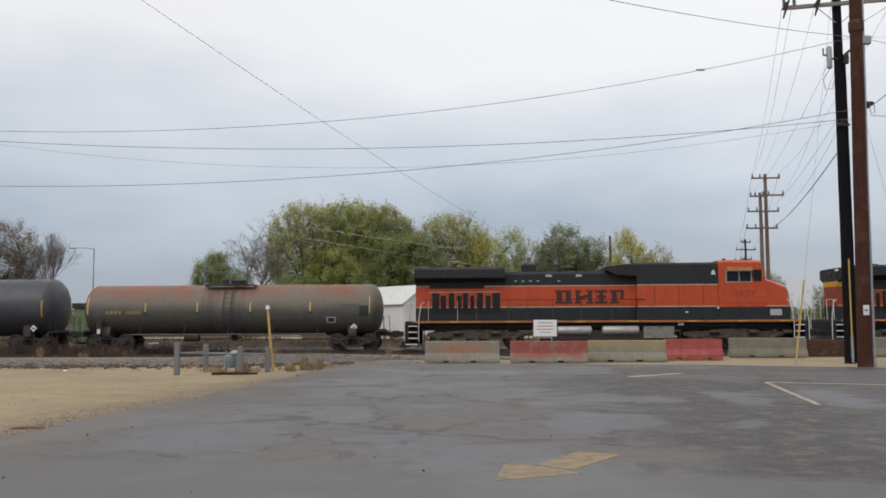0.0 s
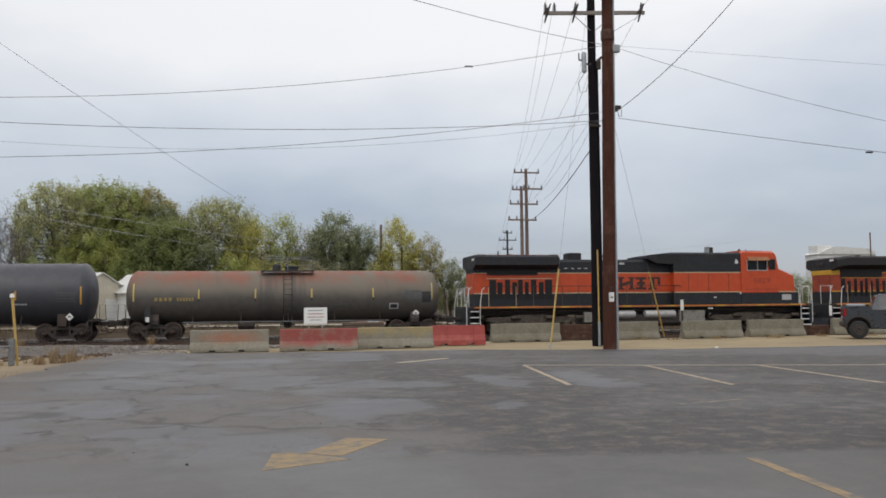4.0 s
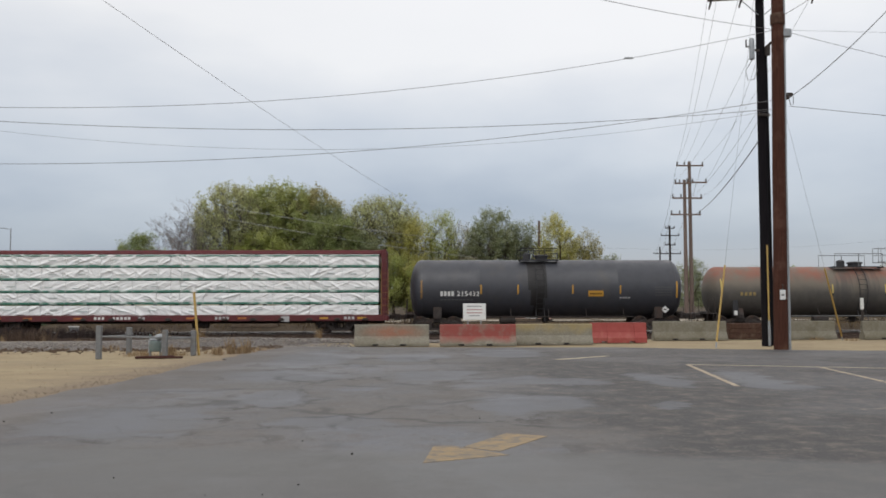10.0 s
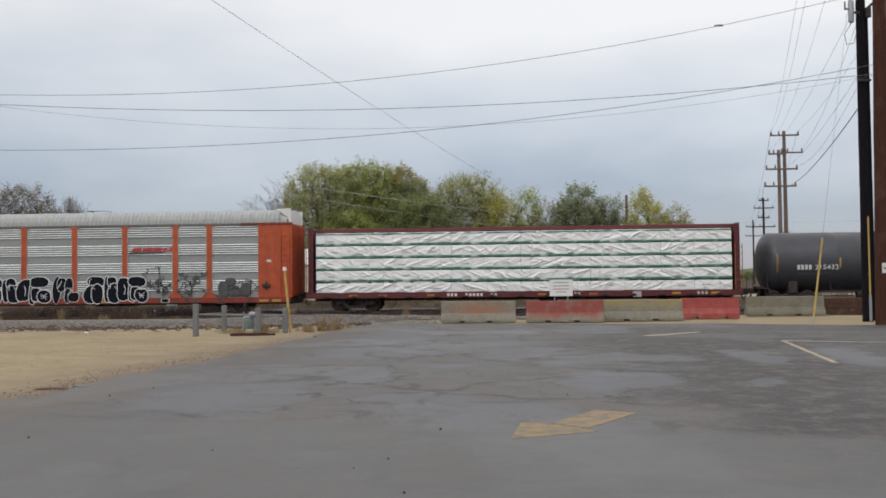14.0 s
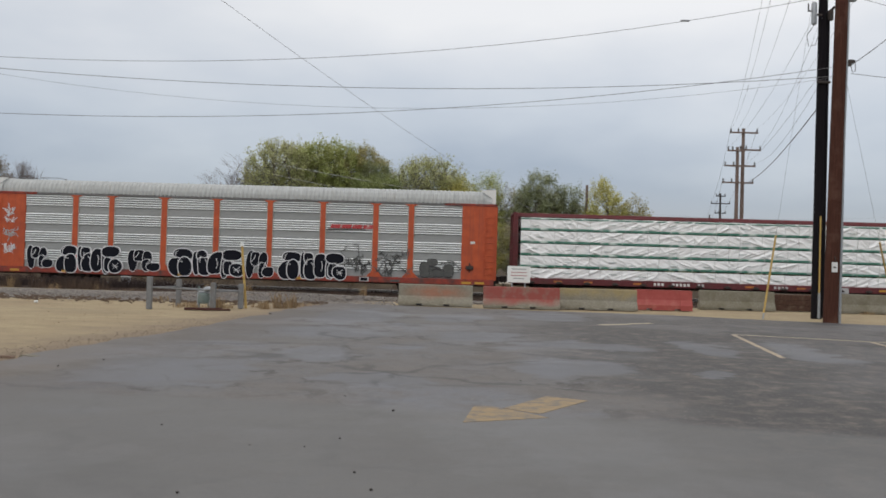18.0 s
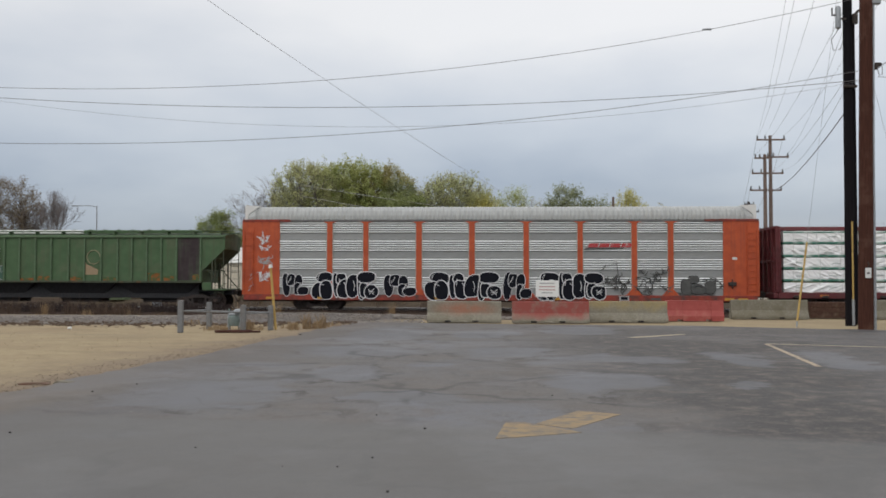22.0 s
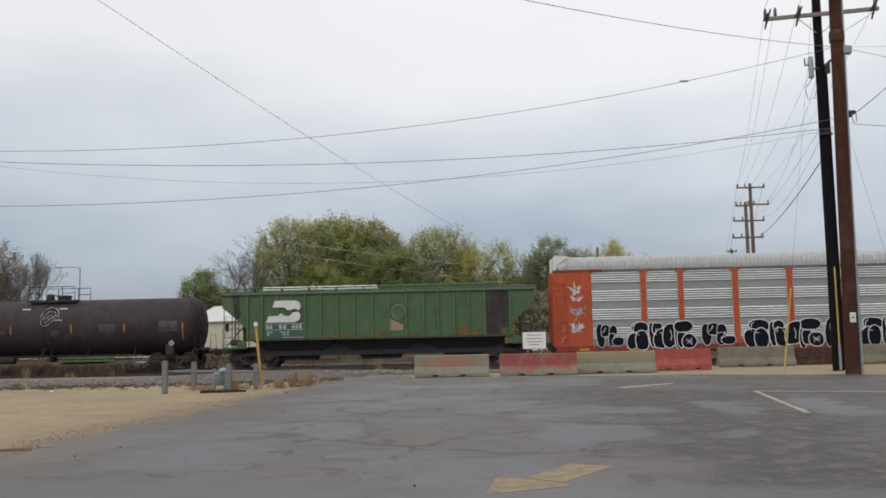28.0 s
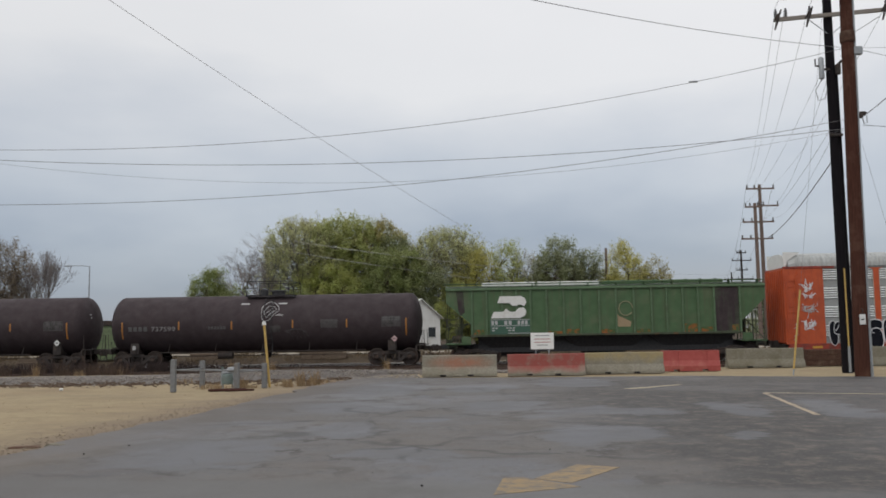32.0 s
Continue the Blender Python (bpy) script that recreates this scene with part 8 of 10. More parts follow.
def pole_mb(a, b, r0, r1, n=18):
    mb = MB()
    a, b = Vector(a), Vector(b)
    k = 14
    mb.tube([a.lerp(b, i / k) + Vector((0.012 * noise.noise((i * 0.7, 1, a.x)), 0.012 * noise.noise((i * 0.7, 5, a.x)), 0)) for i in range(k + 1)], [r0 + (r1 - r0) * i / k for i in range(k + 1)], n)
    return mb


def insulator(mb, p, up=1, h=0.28, r=0.055):
    x, y, z = p
    mb.lathe([(0, r * 0.5), (up * h * 0.2, r), (up * h * 0.3, r * 0.55), (up * h * 0.45, r), (up * h * 0.55, r * 0.55), (up * h * 0.7, r), (up * h * 0.8, r * 0.5), (up * h, r * 0.6)], 10, (x, y, z), "z")


def make_near_poles():
    p = thing("utility_pole", "tall reddish brown wooden utility pole with a grey conduit", "utility pole", "poles at the lot", at=(12.62, 30.6, 0))
    part("shaft", pole_mb((0, 0, -0.1), (0.22, 0, 15.2), 0.245, 0.20), M_WOODPOLE, p, smooth=50)
    part("conduit", MB().tube([(0.29, -0.04, -0.05), (0.30, -0.04, 6), (0.36, -0.04, 10.5), (0.41, -0.04, 15.0)], 0.058, 10), M_GALV, p, smooth=50)
    tag = part("tag", MB().box(-0.10, -0.275, 1.72, 0.10, -0.258, 2.06, 0.006), M_WHITE, p, "small white tag")
    part("print_line", MB().box(-0.045, -0.280, 1.86, 0.045, -0.2755, 1.91), M_STEEL, tag)
    part("hook", MB().tube([(0, -0.25, 2.06), (0.02, -0.27, 2.18), (-0.01, -0.26, 2.27)], 0.014), M_STEEL, p)
    part("clamp", MB().box(0.30, -0.08, 8.82, 0.52, 0.06, 9.0, 0.03).box(0.40, -0.05, 8.92, 0.66, 0.04, 9.06, 0.03), M_STEEL, p)
    part("drip_loop", MB().tube([(0.50, -0.02, 8.85), (0.56, -0.02, 8.62), (0.66, -0.02, 8.66), (0.66, -0.02, 8.92)], 0.014), M_WIRE, p)
    part("conduit_clamp", MB().box(0.28, -0.14, 11.05, 0.62, 0.04, 11.35, 0.03), M_GALV, p)
    top = MB().loft([[(x, -0.36, 13.27 + 0.068 * x - 0.09), (x, -0.24, 13.27 + 0.068 * x - 0.09), (x, -0.24, 13.27 + 0.068 * x + 0.09), (x, -0.36, 13.27 + 0.068 * x + 0.09)] for x in (-2.11, 2.16)])
    upper = part("crossarm", top, M_DARKARM, p, "dark stained upper crossarm")
    part("arm_plate", MB().box(0.02, -0.40, 13.19, 0.36, -0.362, 13.38), M_GALV, upper)
    for x in (-1.98, 2.03):
        mb = MB()
        insulator(mb, (x, -0.30, 13.36 + 0.068 * x), 1, 0.30, 0.075)
        part("insulator", mb, M_CERAMIC, upper)
    part("band", MB().lathe([(11.5, 0.235), (11.55, 0.25), (11.85, 0.25), (11.9, 0.235)], 18, (0.17, 0, 0), "z"), M_RUST, p)

    q = thing("utility_pole", "black creosoted wooden utility pole with a crossarm", "utility pole", "poles at the lot", at=(13.2, 33.3, 0))
    part("shaft", pole_mb((0, 0, -0.1), (0.03, 0, 16.0), 0.19, 0.155), M_BLACKPOLE, q, smooth=50)
    part("cable_duct", MB().tube([(0.20, -0.08, 0.0), (0.20, -0.08, 7), (0.19, -0.08, 11.4)], 0.055, 10), M_BLACKPOLE, q, smooth=50)
    part("ground_wire_guard", MB().tube([(0.02, -0.20, 0.9), (0.02, -0.19, 3.8)], 0.032, 8), M_YELLOW, q, "yellow plastic guard strip")
    part("lower_duct", MB().tube([(0.02, -0.21, 0.0), (0.02, -0.20, 0.95)], 0.05, 8), M_GALV, q)
    rise = lambda x: 13.41 + 0.065 * x
    arm = part("crossarm", MB().loft([[(x, -0.30, rise(x) - 0.07), (x, -0.19, rise(x) - 0.07), (x, -0.19, rise(x) + 0.07), (x, -0.30, rise(x) + 0.07)] for x in (-2.05, 2.25)]), M_WEATHERED, q)
    for x in (-2.0, -1.62, -0.72, 2.12):
        mb = MB()
        insulator(mb, (x, -0.245, rise(x) + 0.07), 1, 0.34, 0.07)
        part("insulator", mb, M_CERAMIC, arm)
    for x in (-1.95, -0.78, 2.05):
        part("line_clamp", MB().tube([(x - 0.12, -0.33, rise(x) - 0.42), (x, -0.33, rise(x)), (x + 0.14, -0.33, rise(x) + 0.36)], [0.03, 0.055, 0.03], 8).tube([(x - 0.16, -0.33, rise(x) - 0.1), (x + 0.02, -0.33, rise(x) + 0.2)], 0.028, 6), M_STEEL, arm)
    for s in (-1, 1):
        part("brace", MB().tube([(s * 0.1, -0.2, 12.7), (s * 0.85, -0.25, 13.32)], 0.016), M_GALV, q)
    part("switch_body", MB().lathe([(10.95, 0.04), (11.0, 0.10), (11.75, 0.10), (11.82, 0.05)], 14, (-0.36, -0.12, 0), "z"), M_GALV, q, smooth=40)
    part("switch_bracket", MB().box(-0.30, -0.14, 11.3, 0.0, -0.10, 11.38).box(-0.55, -0.15, 11.45, -0.34, -0.11, 11.5).box(-0.60, -0.15, 11.45, -0.56, -0.11, 11.75), M_STEEL, q)
    part("cutout", MB().box(0.12, -0.3, 11.1, 0.30, -0.16, 11.5, 0.03).cyl((0.18, -0.22, 11.45), (0.36, -0.22, 11.62), 0.05), M_STEEL, q)
    part("jumper_loop", MB().tube([(-0.36, -0.12, 10.95), (-0.62, -0.14, 10.55), (-0.55, -0.14, 10.15), (-0.30, -0.14, 10.2), (-0.18, -0.14, 10.6)], 0.013), M_WIRE, q)
    part("neutral_bracket", MB().box(-0.24, -0.25, 8.75, 0.26, -0.15, 8.85, 0.02), M_STEEL, q)


make_near_poles()


def make_guys():
    for base, top in (((10.82, 32.05, 0), (13.1, 33.1, 14.6)), ((18.55, 38.35, 0), (12.9, 30.75, 9.0))):
        a, b = Vector(base), Vector(top)
        d = (b - a).normalized()
        g = thing("guy_wire", "steel guy wire with a yellow plastic guard", "guy wire", "guy wires of the poles")
        part("anchor", MB().cyl(a - d * 0.12, a + d * 0.22, 0.03, n=8), M_GALV, g)
        part("guard", MB().cyl(a + d * 0.2, a + d * (3.0 / d.z), 0.036, n=8), M_YELLOW, g, "yellow guy guard")
        part("strand", MB().cyl(a + d * (2.95 / d.z), b, 0.0045, n=5), M_WIRE, g)


make_guys()



def wire_line(points, r, label="dark overhead wire between poles", material=None):
    ob = part("overhead_wire", MB().tube(points, r * 0.62, 5), material or M_WIRE)
    return tagged(ob, label, "wire", "overhead wires")


M_GREYWIRE = surf("grey_wire", (0.36, 0.36, 0.37), (0.30, 0.30, 0.31), 0.6, bumpy=0)


def hung(a, b, curve, s0, s1, r, material=None):
    """A wire over the line a-b: curve gives its height by the distance from a."""
    a, b = Vector(a), Vector(b)
    d = (b - a).normalized()
    pts = []
    for i in range(33):
        s = s0 + (s1 - s0) * i / 32
        pts.append((a.x + d.x * s, a.y + d.y * s, curve[0] * s * s + curve[1] * s + curve[2]))
    return wire_line(pts, r, material=material)


def span(a, b, sag, r, material=None):
    a, b = Vector(a), Vector(b)
    return wire_line([a.lerp(b, i / 24) - Vector((0, 0, 4 * sag * (i / 24) * (1 - i / 24))) for i in range(25)], r, material=material)


LEFT, MAST = (-40, 31.5), (13.2, 32.0)
hung(MAST, LEFT, (0.00418, -0.2273, 11.76), 0.0, 46, 0.015)
hung(MAST, LEFT, (0.00258, -0.0948, 8.79), 0.0, 46, 0.017)
hung(MAST, LEFT, (0.00314, -0.1772, 9.13), 0.0, 46, 0.016)
hung(MAST, LEFT, (0.00521, -0.1800, 8.75), 0.0, 46, 0.008)
hung((20.3, 95), (-9, 18), (0.00105, -0.0063, 3.01), 0, 90, 0.0105, M_GREYWIRE)
tagged(part("service_post", MB().cyl((20.3, 95.05, 0.1), (20.3, 95.05, 3.2), 0.09, 0.08, 8), M_FARWOOD), "short brown wooden service post", "post")
hung((12.6, 30.6), (-8, 14), (0.00258, -0.1357, 11.35), 0.0, 22, 0.015)
hung((12.9, 30.6), (19, 14), (0.0275, 0.3038, 8.69), 0.3, 12, 0.022)
hung((13, 31), (40, 25), (0.00644, -0.3611, 11.47), 0.2, 26, 0.014)
hung((13, 31), (40, 28), (0.0009, -0.1270, 8.70), 0.3, 26, 0.017)
hung((13, 31), (40, 34), (0.0001, 0.0187, 11.45), 0.3, 26, 0.008)
for name, at, s in (("wire_splice", (7.75, 31.95, 10.66), 1.0), ("wire_marker", (23.2, 29.85, 7.42), 1.0)):
    d = MB().lathe([(-0.17, 0.01), (-0.13, 0.035), (0.13, 0.04), (0.17, 0.01)], 8)
    tagged(part(name, d, M_STEEL if "marker" in name else M_GALV, loc=at), "small clamp hung on an overhead wire", "wire clamp")


M_DARKPOLE = surf("dark_pole_wood", (0.065, 0.055, 0.052), (0.045, 0.038, 0.036), 0.9, grain=3, stretch=(8, 8, 0.5))


def far_pole(x, y, h, arms, label, wood=None):
    wood = wood or M_FARWOOD
    p = thing("utility_pole", label, "utility pole", "line of far poles", at=(x, y, 0))
    part("shaft", pole_mb((0, 0, -0.3), (0, 0, h), 0.20, 0.14, 10), wood, p)
    for z, a, b in arms:
        arm = part("crossarm", MB().box(a, -0.22, z - 0.07, b, -0.12, z + 0.07), wood, p)
        for u in (a + 0.08, b - 0.08, a + (b - a) * 0.3):
            mb = MB()
            insulator(mb, (u, -0.17, z + 0.07), 1, 0.3, 0.09)
            part("insulator", mb, M_CERAMIC, arm)
    return p


far_pole(24.88, 80.0, 14.6, ((14.2, -1.25, 1.25), (12.65, -0.35, 1.55)), "brown wooden power pole with two crossarms beyond the tracks")
far_pole(24.15, 79.2, 12.8, ((12.45, -0.95, 0.6), (11.1, -1.2, 1.55), (9.6, -1.35, 1.4)), "brown wooden power pole with three crossarms beyond the tracks")
far_pole(37.3, 130.0, 13.1, ((12.7, -0.7, 0.7), (11.6, -1.4, 1.4), (10.2, -0.8, 0.8), (8.9, -1.5, 1.6)), "dark wooden power pole with crossarms far beyond the tracks", M_DARKPOLE)
far_pole(49.0, 178.0, 13.0, ((11.6, -1.4, 1.4), (9.8, -1.6, 1.6)), "dark wooden power pole with crossarms far beyond the tracks", M_DARKPOLE)
far_pole(13.55, 99.0, 10.9, (), "plain brown wooden pole among the trees")
NEAR = [(11.2, 33.05, 13.75), (11.55, 33.05, 13.7), (12.45, 33.05, 13.75), (15.3, 33.05, 13.7)]
for a, b, g in ((NEAR[0], (23.68, 79.85, 14.6), 0.8), (NEAR[1], (23.7, 79.85, 14.5), 1.2), (NEAR[2], (24.4, 79.85, 14.6), 0.8), (NEAR[3], (26.05, 79.85, 14.6), 0.8),
                ((13.0, 33.1, 11.6), (23.3, 79.0, 12.8), 0.7), ((13.1, 33.1, 11.2), (26.35, 79.8, 13.0), 0.7), ((13.1, 33.1, 8.8), (25.6, 79.0, 11.4), 0.8), ((13.0, 33.1, 9.0), (24.0, 79.0, 10.8), 0.6)):
    span(a, b, g, 0.011)
span((13.2, 33.3, 8.02), (24.9, 79.5, 9.55), 0.5, 0.034)
for a, b in (((23.7, 79.9, 14.55), (36.1, 130, 12.0)), ((26.05, 79.9, 14.55), (38.5, 130, 12.0)), ((22.9, 79.2, 10.0), (35.8, 130, 9.2)), ((36.1, 130, 12), (47.7, 178, 11.8)), ((38.5, 130, 12), (50.3, 178, 11.8))):
    span(a, b, 0.8, 0.02)
span((13.55, 98.9, 7.7), (-20.8, 95.0, 11.95), 0.35, 0.042, M_PALEWIRE)
span((13.55, 98.9, 5.9), (-20.8, 95.0, 10.75), 0.35, 0.042, M_PALEWIRE)
span((13.55, 98.9, 8.3), (60.0, 100.0, 9.5), 1.2, 0.008)
for (x, y, z) in NEAR[:1] + NEAR[2:]:
    span((x, y, z), (x - 3.5, 12, z + 1.5), 0.4, 0.011)
span((15.35, 33.0, 13.5), (13.05, 30.7, 11.9), 0.02, 0.017)

# ---- trees ----
def leaf_mat(name, a, b, c):
    m, nt, bs, co = start(name)
    geo = nt.nodes.new("ShaderNodeNewGeometry")
    col = mix(nt, geo.outputs["Random Per Island"], a, b)
    big = noise_fac(nt, co, 0.35, 4, 0.38, 0.66)
    col = mix(nt, big, col, c)
    nt.links.new(col, bs.inputs["Base Color"])
    bs.inputs["Roughness"].default_value = 0.65
    tr, mx = nt.nodes.new("ShaderNodeBsdfTranslucent"), nt.nodes.new("ShaderNodeMixShader")
    nt.links.new(col, tr.inputs["Color"])
    mx.inputs[0].default_value = 0.50
    out = nt.nodes["Material Output"]
    nt.links.new(bs.outputs[0], mx.inputs[1])
    nt.links.new(tr.outputs[0], mx.inputs[2])
    nt.links.new(mx.outputs[0], out.inputs["Surface"])
    return m


LEAF = {
    "midgreen": leaf_mat("mid_green_leaves", (0.426, 0.476, 0.172), (0.366, 0.409, 0.148), (0.384, 0.392, 0.153)),
    "olive": leaf_mat("olive_leaves", (0.515, 0.538, 0.263), (0.443, 0.462, 0.226), (0.463, 0.452, 0.240)),
    "green": leaf_mat("green_leaves", (0.326, 0.381, 0.147), (0.280, 0.328, 0.126), (0.290, 0.316, 0.136)),
    "bright": leaf_mat("bright_leaves", (0.447, 0.494, 0.154), (0.385, 0.425, 0.133), (0.411, 0.419, 0.142)),
    "yellow": leaf_mat("yellowing_leaves", (0.560, 0.540, 0.174), (0.481, 0.465, 0.150), (0.514, 0.472, 0.166)),
    "dark": leaf_mat("dark_leaves", (0.320, 0.355, 0.193), (0.275, 0.306, 0.166), (0.292, 0.306, 0.174)),
    "russet": leaf_mat("russet_leaves", (0.420, 0.391, 0.157), (0.362, 0.336, 0.135), (0.390, 0.343, 0.147)),
    "ashen": leaf_mat("ashen_leaves", (0.459, 0.449, 0.288), (0.395, 0.386, 0.248), (0.434, 0.388, 0.274)),
    "brown": leaf_mat("autumn_leaves", (0.279, 0.228, 0.163), (0.240, 0.196, 0.140), (0.245, 0.205, 0.155)),
}
M_TWIG = surf("twigs", (0.27, 0.245, 0.235), (0.20, 0.18, 0.175), 0.95, bumpy=0)
M_PALEBARK = surf("pale_bark", (0.21, 0.185, 0.17), (0.14, 0.125, 0.115), 0.95, grain=5, stretch=(5, 5, 1), bumpy=0.4, dist=0.02)
M_BARK = surf("bark", (0.125, 0.10, 0.085), (0.075, 0.06, 0.05), 0.95, grain=5, stretch=(5, 5, 1), bumpy=0.5, dist=0.02)


def leaf_mesh(sprays, size, seed):
    """Small four-cornered blades set along fanning twigs. sprays: foot, tips, number of blades."""
    g = np.random.default_rng(seed)
    foot, tip = [], []
    for base, tips, n in sprays:
        pick = g.integers(0, len(tips), n)
        foot.append(np.tile(np.array(base), (n, 1)))
        tip.append(np.array(tips)[pick])
    foot, tip = np.concatenate(foot), np.concatenate(tip)
    n = len(foot)
    c = foot + (tip - foot) * (g.random((n, 1)) ** 0.62 * 1.02) + g.normal(size=(n, 3)) * 0.19
    # blades turn their faces outward and up
    out = tip - foot
    face = out / np.linalg.norm(out, axis=1, keepdims=True) * 0.5 + (0, 0, 0.7) + g.normal(size=(n, 3)) * 0.55
    a = np.cross(face, g.normal(size=(n, 3)))
    a /= np.linalg.norm(a, axis=1, keepdims=True)
    b = np.cross(face, a)
    b /= np.linalg.norm(b, axis=1, keepdims=True)
    s = size * g.uniform(0.55, 1.25, (n, 1))
    a, b = a * s, b * s * 0.62
    co = np.stack([c - a, c + b * 0.8, c + a, c - b], 1).reshape(-1, 3)
    me = bpy.data.meshes.new("crown")
    me.from_pydata(co.tolist(), [], np.arange(4 * n).reshape(-1, 4).tolist())
    return me


def tree(x, y, h, w, leaf, low=0.25, seed=1, sprays=150, blades=110, size=0.105, reach=1.25, vase=0.0, lean=0.0, square=2.3, shell=0.62, rise=0.75,
         label="leafy green tree with an uneven crown", name="tree", bark=None):
    """A tapered trunk that forks into limbs, and a crown of fanning leafy sprays. low: where the crown starts, as a part of h."""
    rng = random.Random(seed)
    t = thing(name, label, "tree", "trees beyond the tracks", at=(x, y, 0.2))
    wood = MB()
    r0 = 0.020 * h + 0.05
    fork = h * max(0.10, low * 0.8) * rng.uniform(0.85, 1.1)
    hub = Vector((lean * 0.25, 0, fork))
    wood.tube([(0, 0, -0.3), (0.05, 0, fork * 0.5), tuple(hub)], [r0 * 1.25, r0, r0 * 0.85], 8)
    cz, ch = h * (low + 1) / 2, h * (1 - low) / 2
    ends = []
    for i in range(int(sprays * 1.2)):
        # evenly spread round the crown, a little more of them on top
        uz, turn = 1 - 1.8 * (i + rng.random()) / (sprays * 1.2), i * 2.399963 + rng.uniform(-0.3, 0.3)
        u = Vector((math.cos(turn) * math.sqrt(max(0, 1 - uz * uz)), math.sin(turn) * math.sqrt(max(0, 1 - uz * uz)), uz)).normalized()
        u /= (abs(u.x) ** square + abs(u.y) ** square + abs(u.z) ** square) ** (1 / square)
        k = rng.uniform(0.86, 1.0) if rng.random() < shell else rng.uniform(0.30, 0.80)
        k *= 1 + 0.17 * noise.noise(u * 2.1 + Vector((seed * 3.7, 0, 0)))
        wide = (1 - vase) + vase * (u.z * k + 1) / 2 * 1.2
        ends.append(Vector((u.x * k * w / 2 * wide + lean * (u.z + 1) / 2, u.y * k * w / 2 * wide, cz + u.z * k * ch)))
    mains = []
    for i in range(7):
        a = i * 0.9 + rng.uniform(-0.4, 0.4)
        d = Vector((math.cos(a) * w * 0.27, math.sin(a) * w * 0.27, (h - fork) * rng.uniform(0.40, 0.66)))
        mid = hub + d * 0.5 + Vector((rng.uniform(-0.3, 0.3), 0, 0.5))
        wood.tube([hub, mid, hub + d], [r0 * 0.58, r0 * 0.42, r0 * 0.24], 6)
        mains += [hub + d, mid, mid.lerp(hub + d, 0.5)]
    fans = []
    for e in ends:
        out = (e - hub).normalized()
        d = (out + Vector((rng.gauss(0, 0.3), rng.gauss(0, 0.3), rise))).normalized()
        foot = e - d * reach * 0.85
        b = min(mains, key=lambda p: (p - foot).length + (2 if p.z > foot.z + 0.6 else 0))
        m1 = b.lerp(foot, 0.5) + Vector((rng.uniform(-0.3, 0.3), rng.uniform(-0.3, 0.3), 0.25))
        wood.tube([b, m1, foot], [r0 * 0.14, r0 * 0.09, 0.022], 4)
        tips = []
        for _ in range(4):
            q = foot + (d + Vector((rng.gauss(0, 0.36), rng.gauss(0, 0.36), rng.gauss(0, 0.25)))) * reach * rng.uniform(0.7, 1.15)
            tips.append(tuple(q))
            if bark:
                wood.tube([foot, q], [0.020, 0.008], 3)
        fans.append((tuple(foot), tips, int(1.5 * blades * rng.uniform(0.5, 1.4))))
    part("trunk", wood, bark or M_BARK, t)
    me = leaf_mesh(fans, size, seed)
    me.materials.append(LEAF[leaf])
    part("crown", me, None, t)
    return t


def bare_tree(x, y, h, w, seed, label="bare leafless grey tree with fine twigs"):
    rng = random.Random(seed)
    t = thing("bare_tree", label, "tree", "trees beyond the tracks", at=(x, y, 0.2))
    wood, fine = MB(), MB()

    def grow(p, d, l, r, depth):
        q = p + d * l
        mid = p.lerp(q, 0.5) + Vector((rng.gauss(0, 0.06), rng.gauss(0, 0.06), 0)) * l
        (wood if depth < 4 else fine).tube([p, mid, q], [r, r * 0.85, r * 0.65], 6 if depth < 2 else 3)
        if depth >= 7:
            return
        for _ in range(3 if depth < 5 else 2):
            a = Vector((rng.gauss(0, 1), rng.gauss(0, 1), rng.gauss(0, 0.5)))
            nd = (d + a * 0.42 + Vector((0, 0, 0.12))).normalized()
            nd = Vector((nd.x * w, nd.y * w, nd.z)).normalized()
            grow(p.lerp(q, rng.uniform(0.6, 1.0)), nd, l * rng.uniform(0.62, 0.85), max(r * 0.62, 0.011), depth + 1)

    grow(Vector((0, 0, -0.3)), Vector((0, 0, 1)), h * 0.27, 0.0095 * h, 0)
    part("trunk", wood, M_PALEBARK, t)
    part("twig_crown", fine, M_TWIG, t)
    return t


OPEN = "tall olive-green tree with thinning leaves and grey branches showing"
DENSE = "dense green tree beyond the tracks"
# the broad dome and what grows at its foot
tree(-20.8, 101, 15.0, 10.2, "olive", 0.30, 1, 270, 80, 0.125, 1.25, shell=0.78, label=OPEN, bark=M_PALEBARK)
tree(-16.4, 103, 15.5, 10.6, "midgreen", 0.25, 2, 300, 105, 0.13, 1.25, shell=0.78, label="large rounded yellow-green tree beyond the tracks")
tree(-12.6, 104, 14.8, 7.6, "russet", 0.20, 3, 200, 105, 0.125, 1.15, shell=0.75, label="olive-brown tree turning with the autumn")
tree(-10.6, 101, 13.1, 4.8, "dark", 0.20, 4, 120, 130, 0.11, label="narrow dark green tree beyond the tracks")
tree(-17.0, 97, 9.6, 7.0, "bright", 0.04, 5, 150, 130, 0.10, 1.1, label="bright green bushy young tree")
tree(-21.0, 95, 6.6, 6.4, "green", 0.02, 6, 100, 110, 0.10, 1.0, label="low green bush under taller trees", name="bush")
tree(-10.0, 98, 11.3, 7.4, "green", 0.04, 8, 190, 140, 0.11, 1.2, label=DENSE)
tree(-6.0, 97.5, 9.4, 5.0, "dark", 0.04, 9, 110, 120, 0.11, 1.1, label=DENSE)
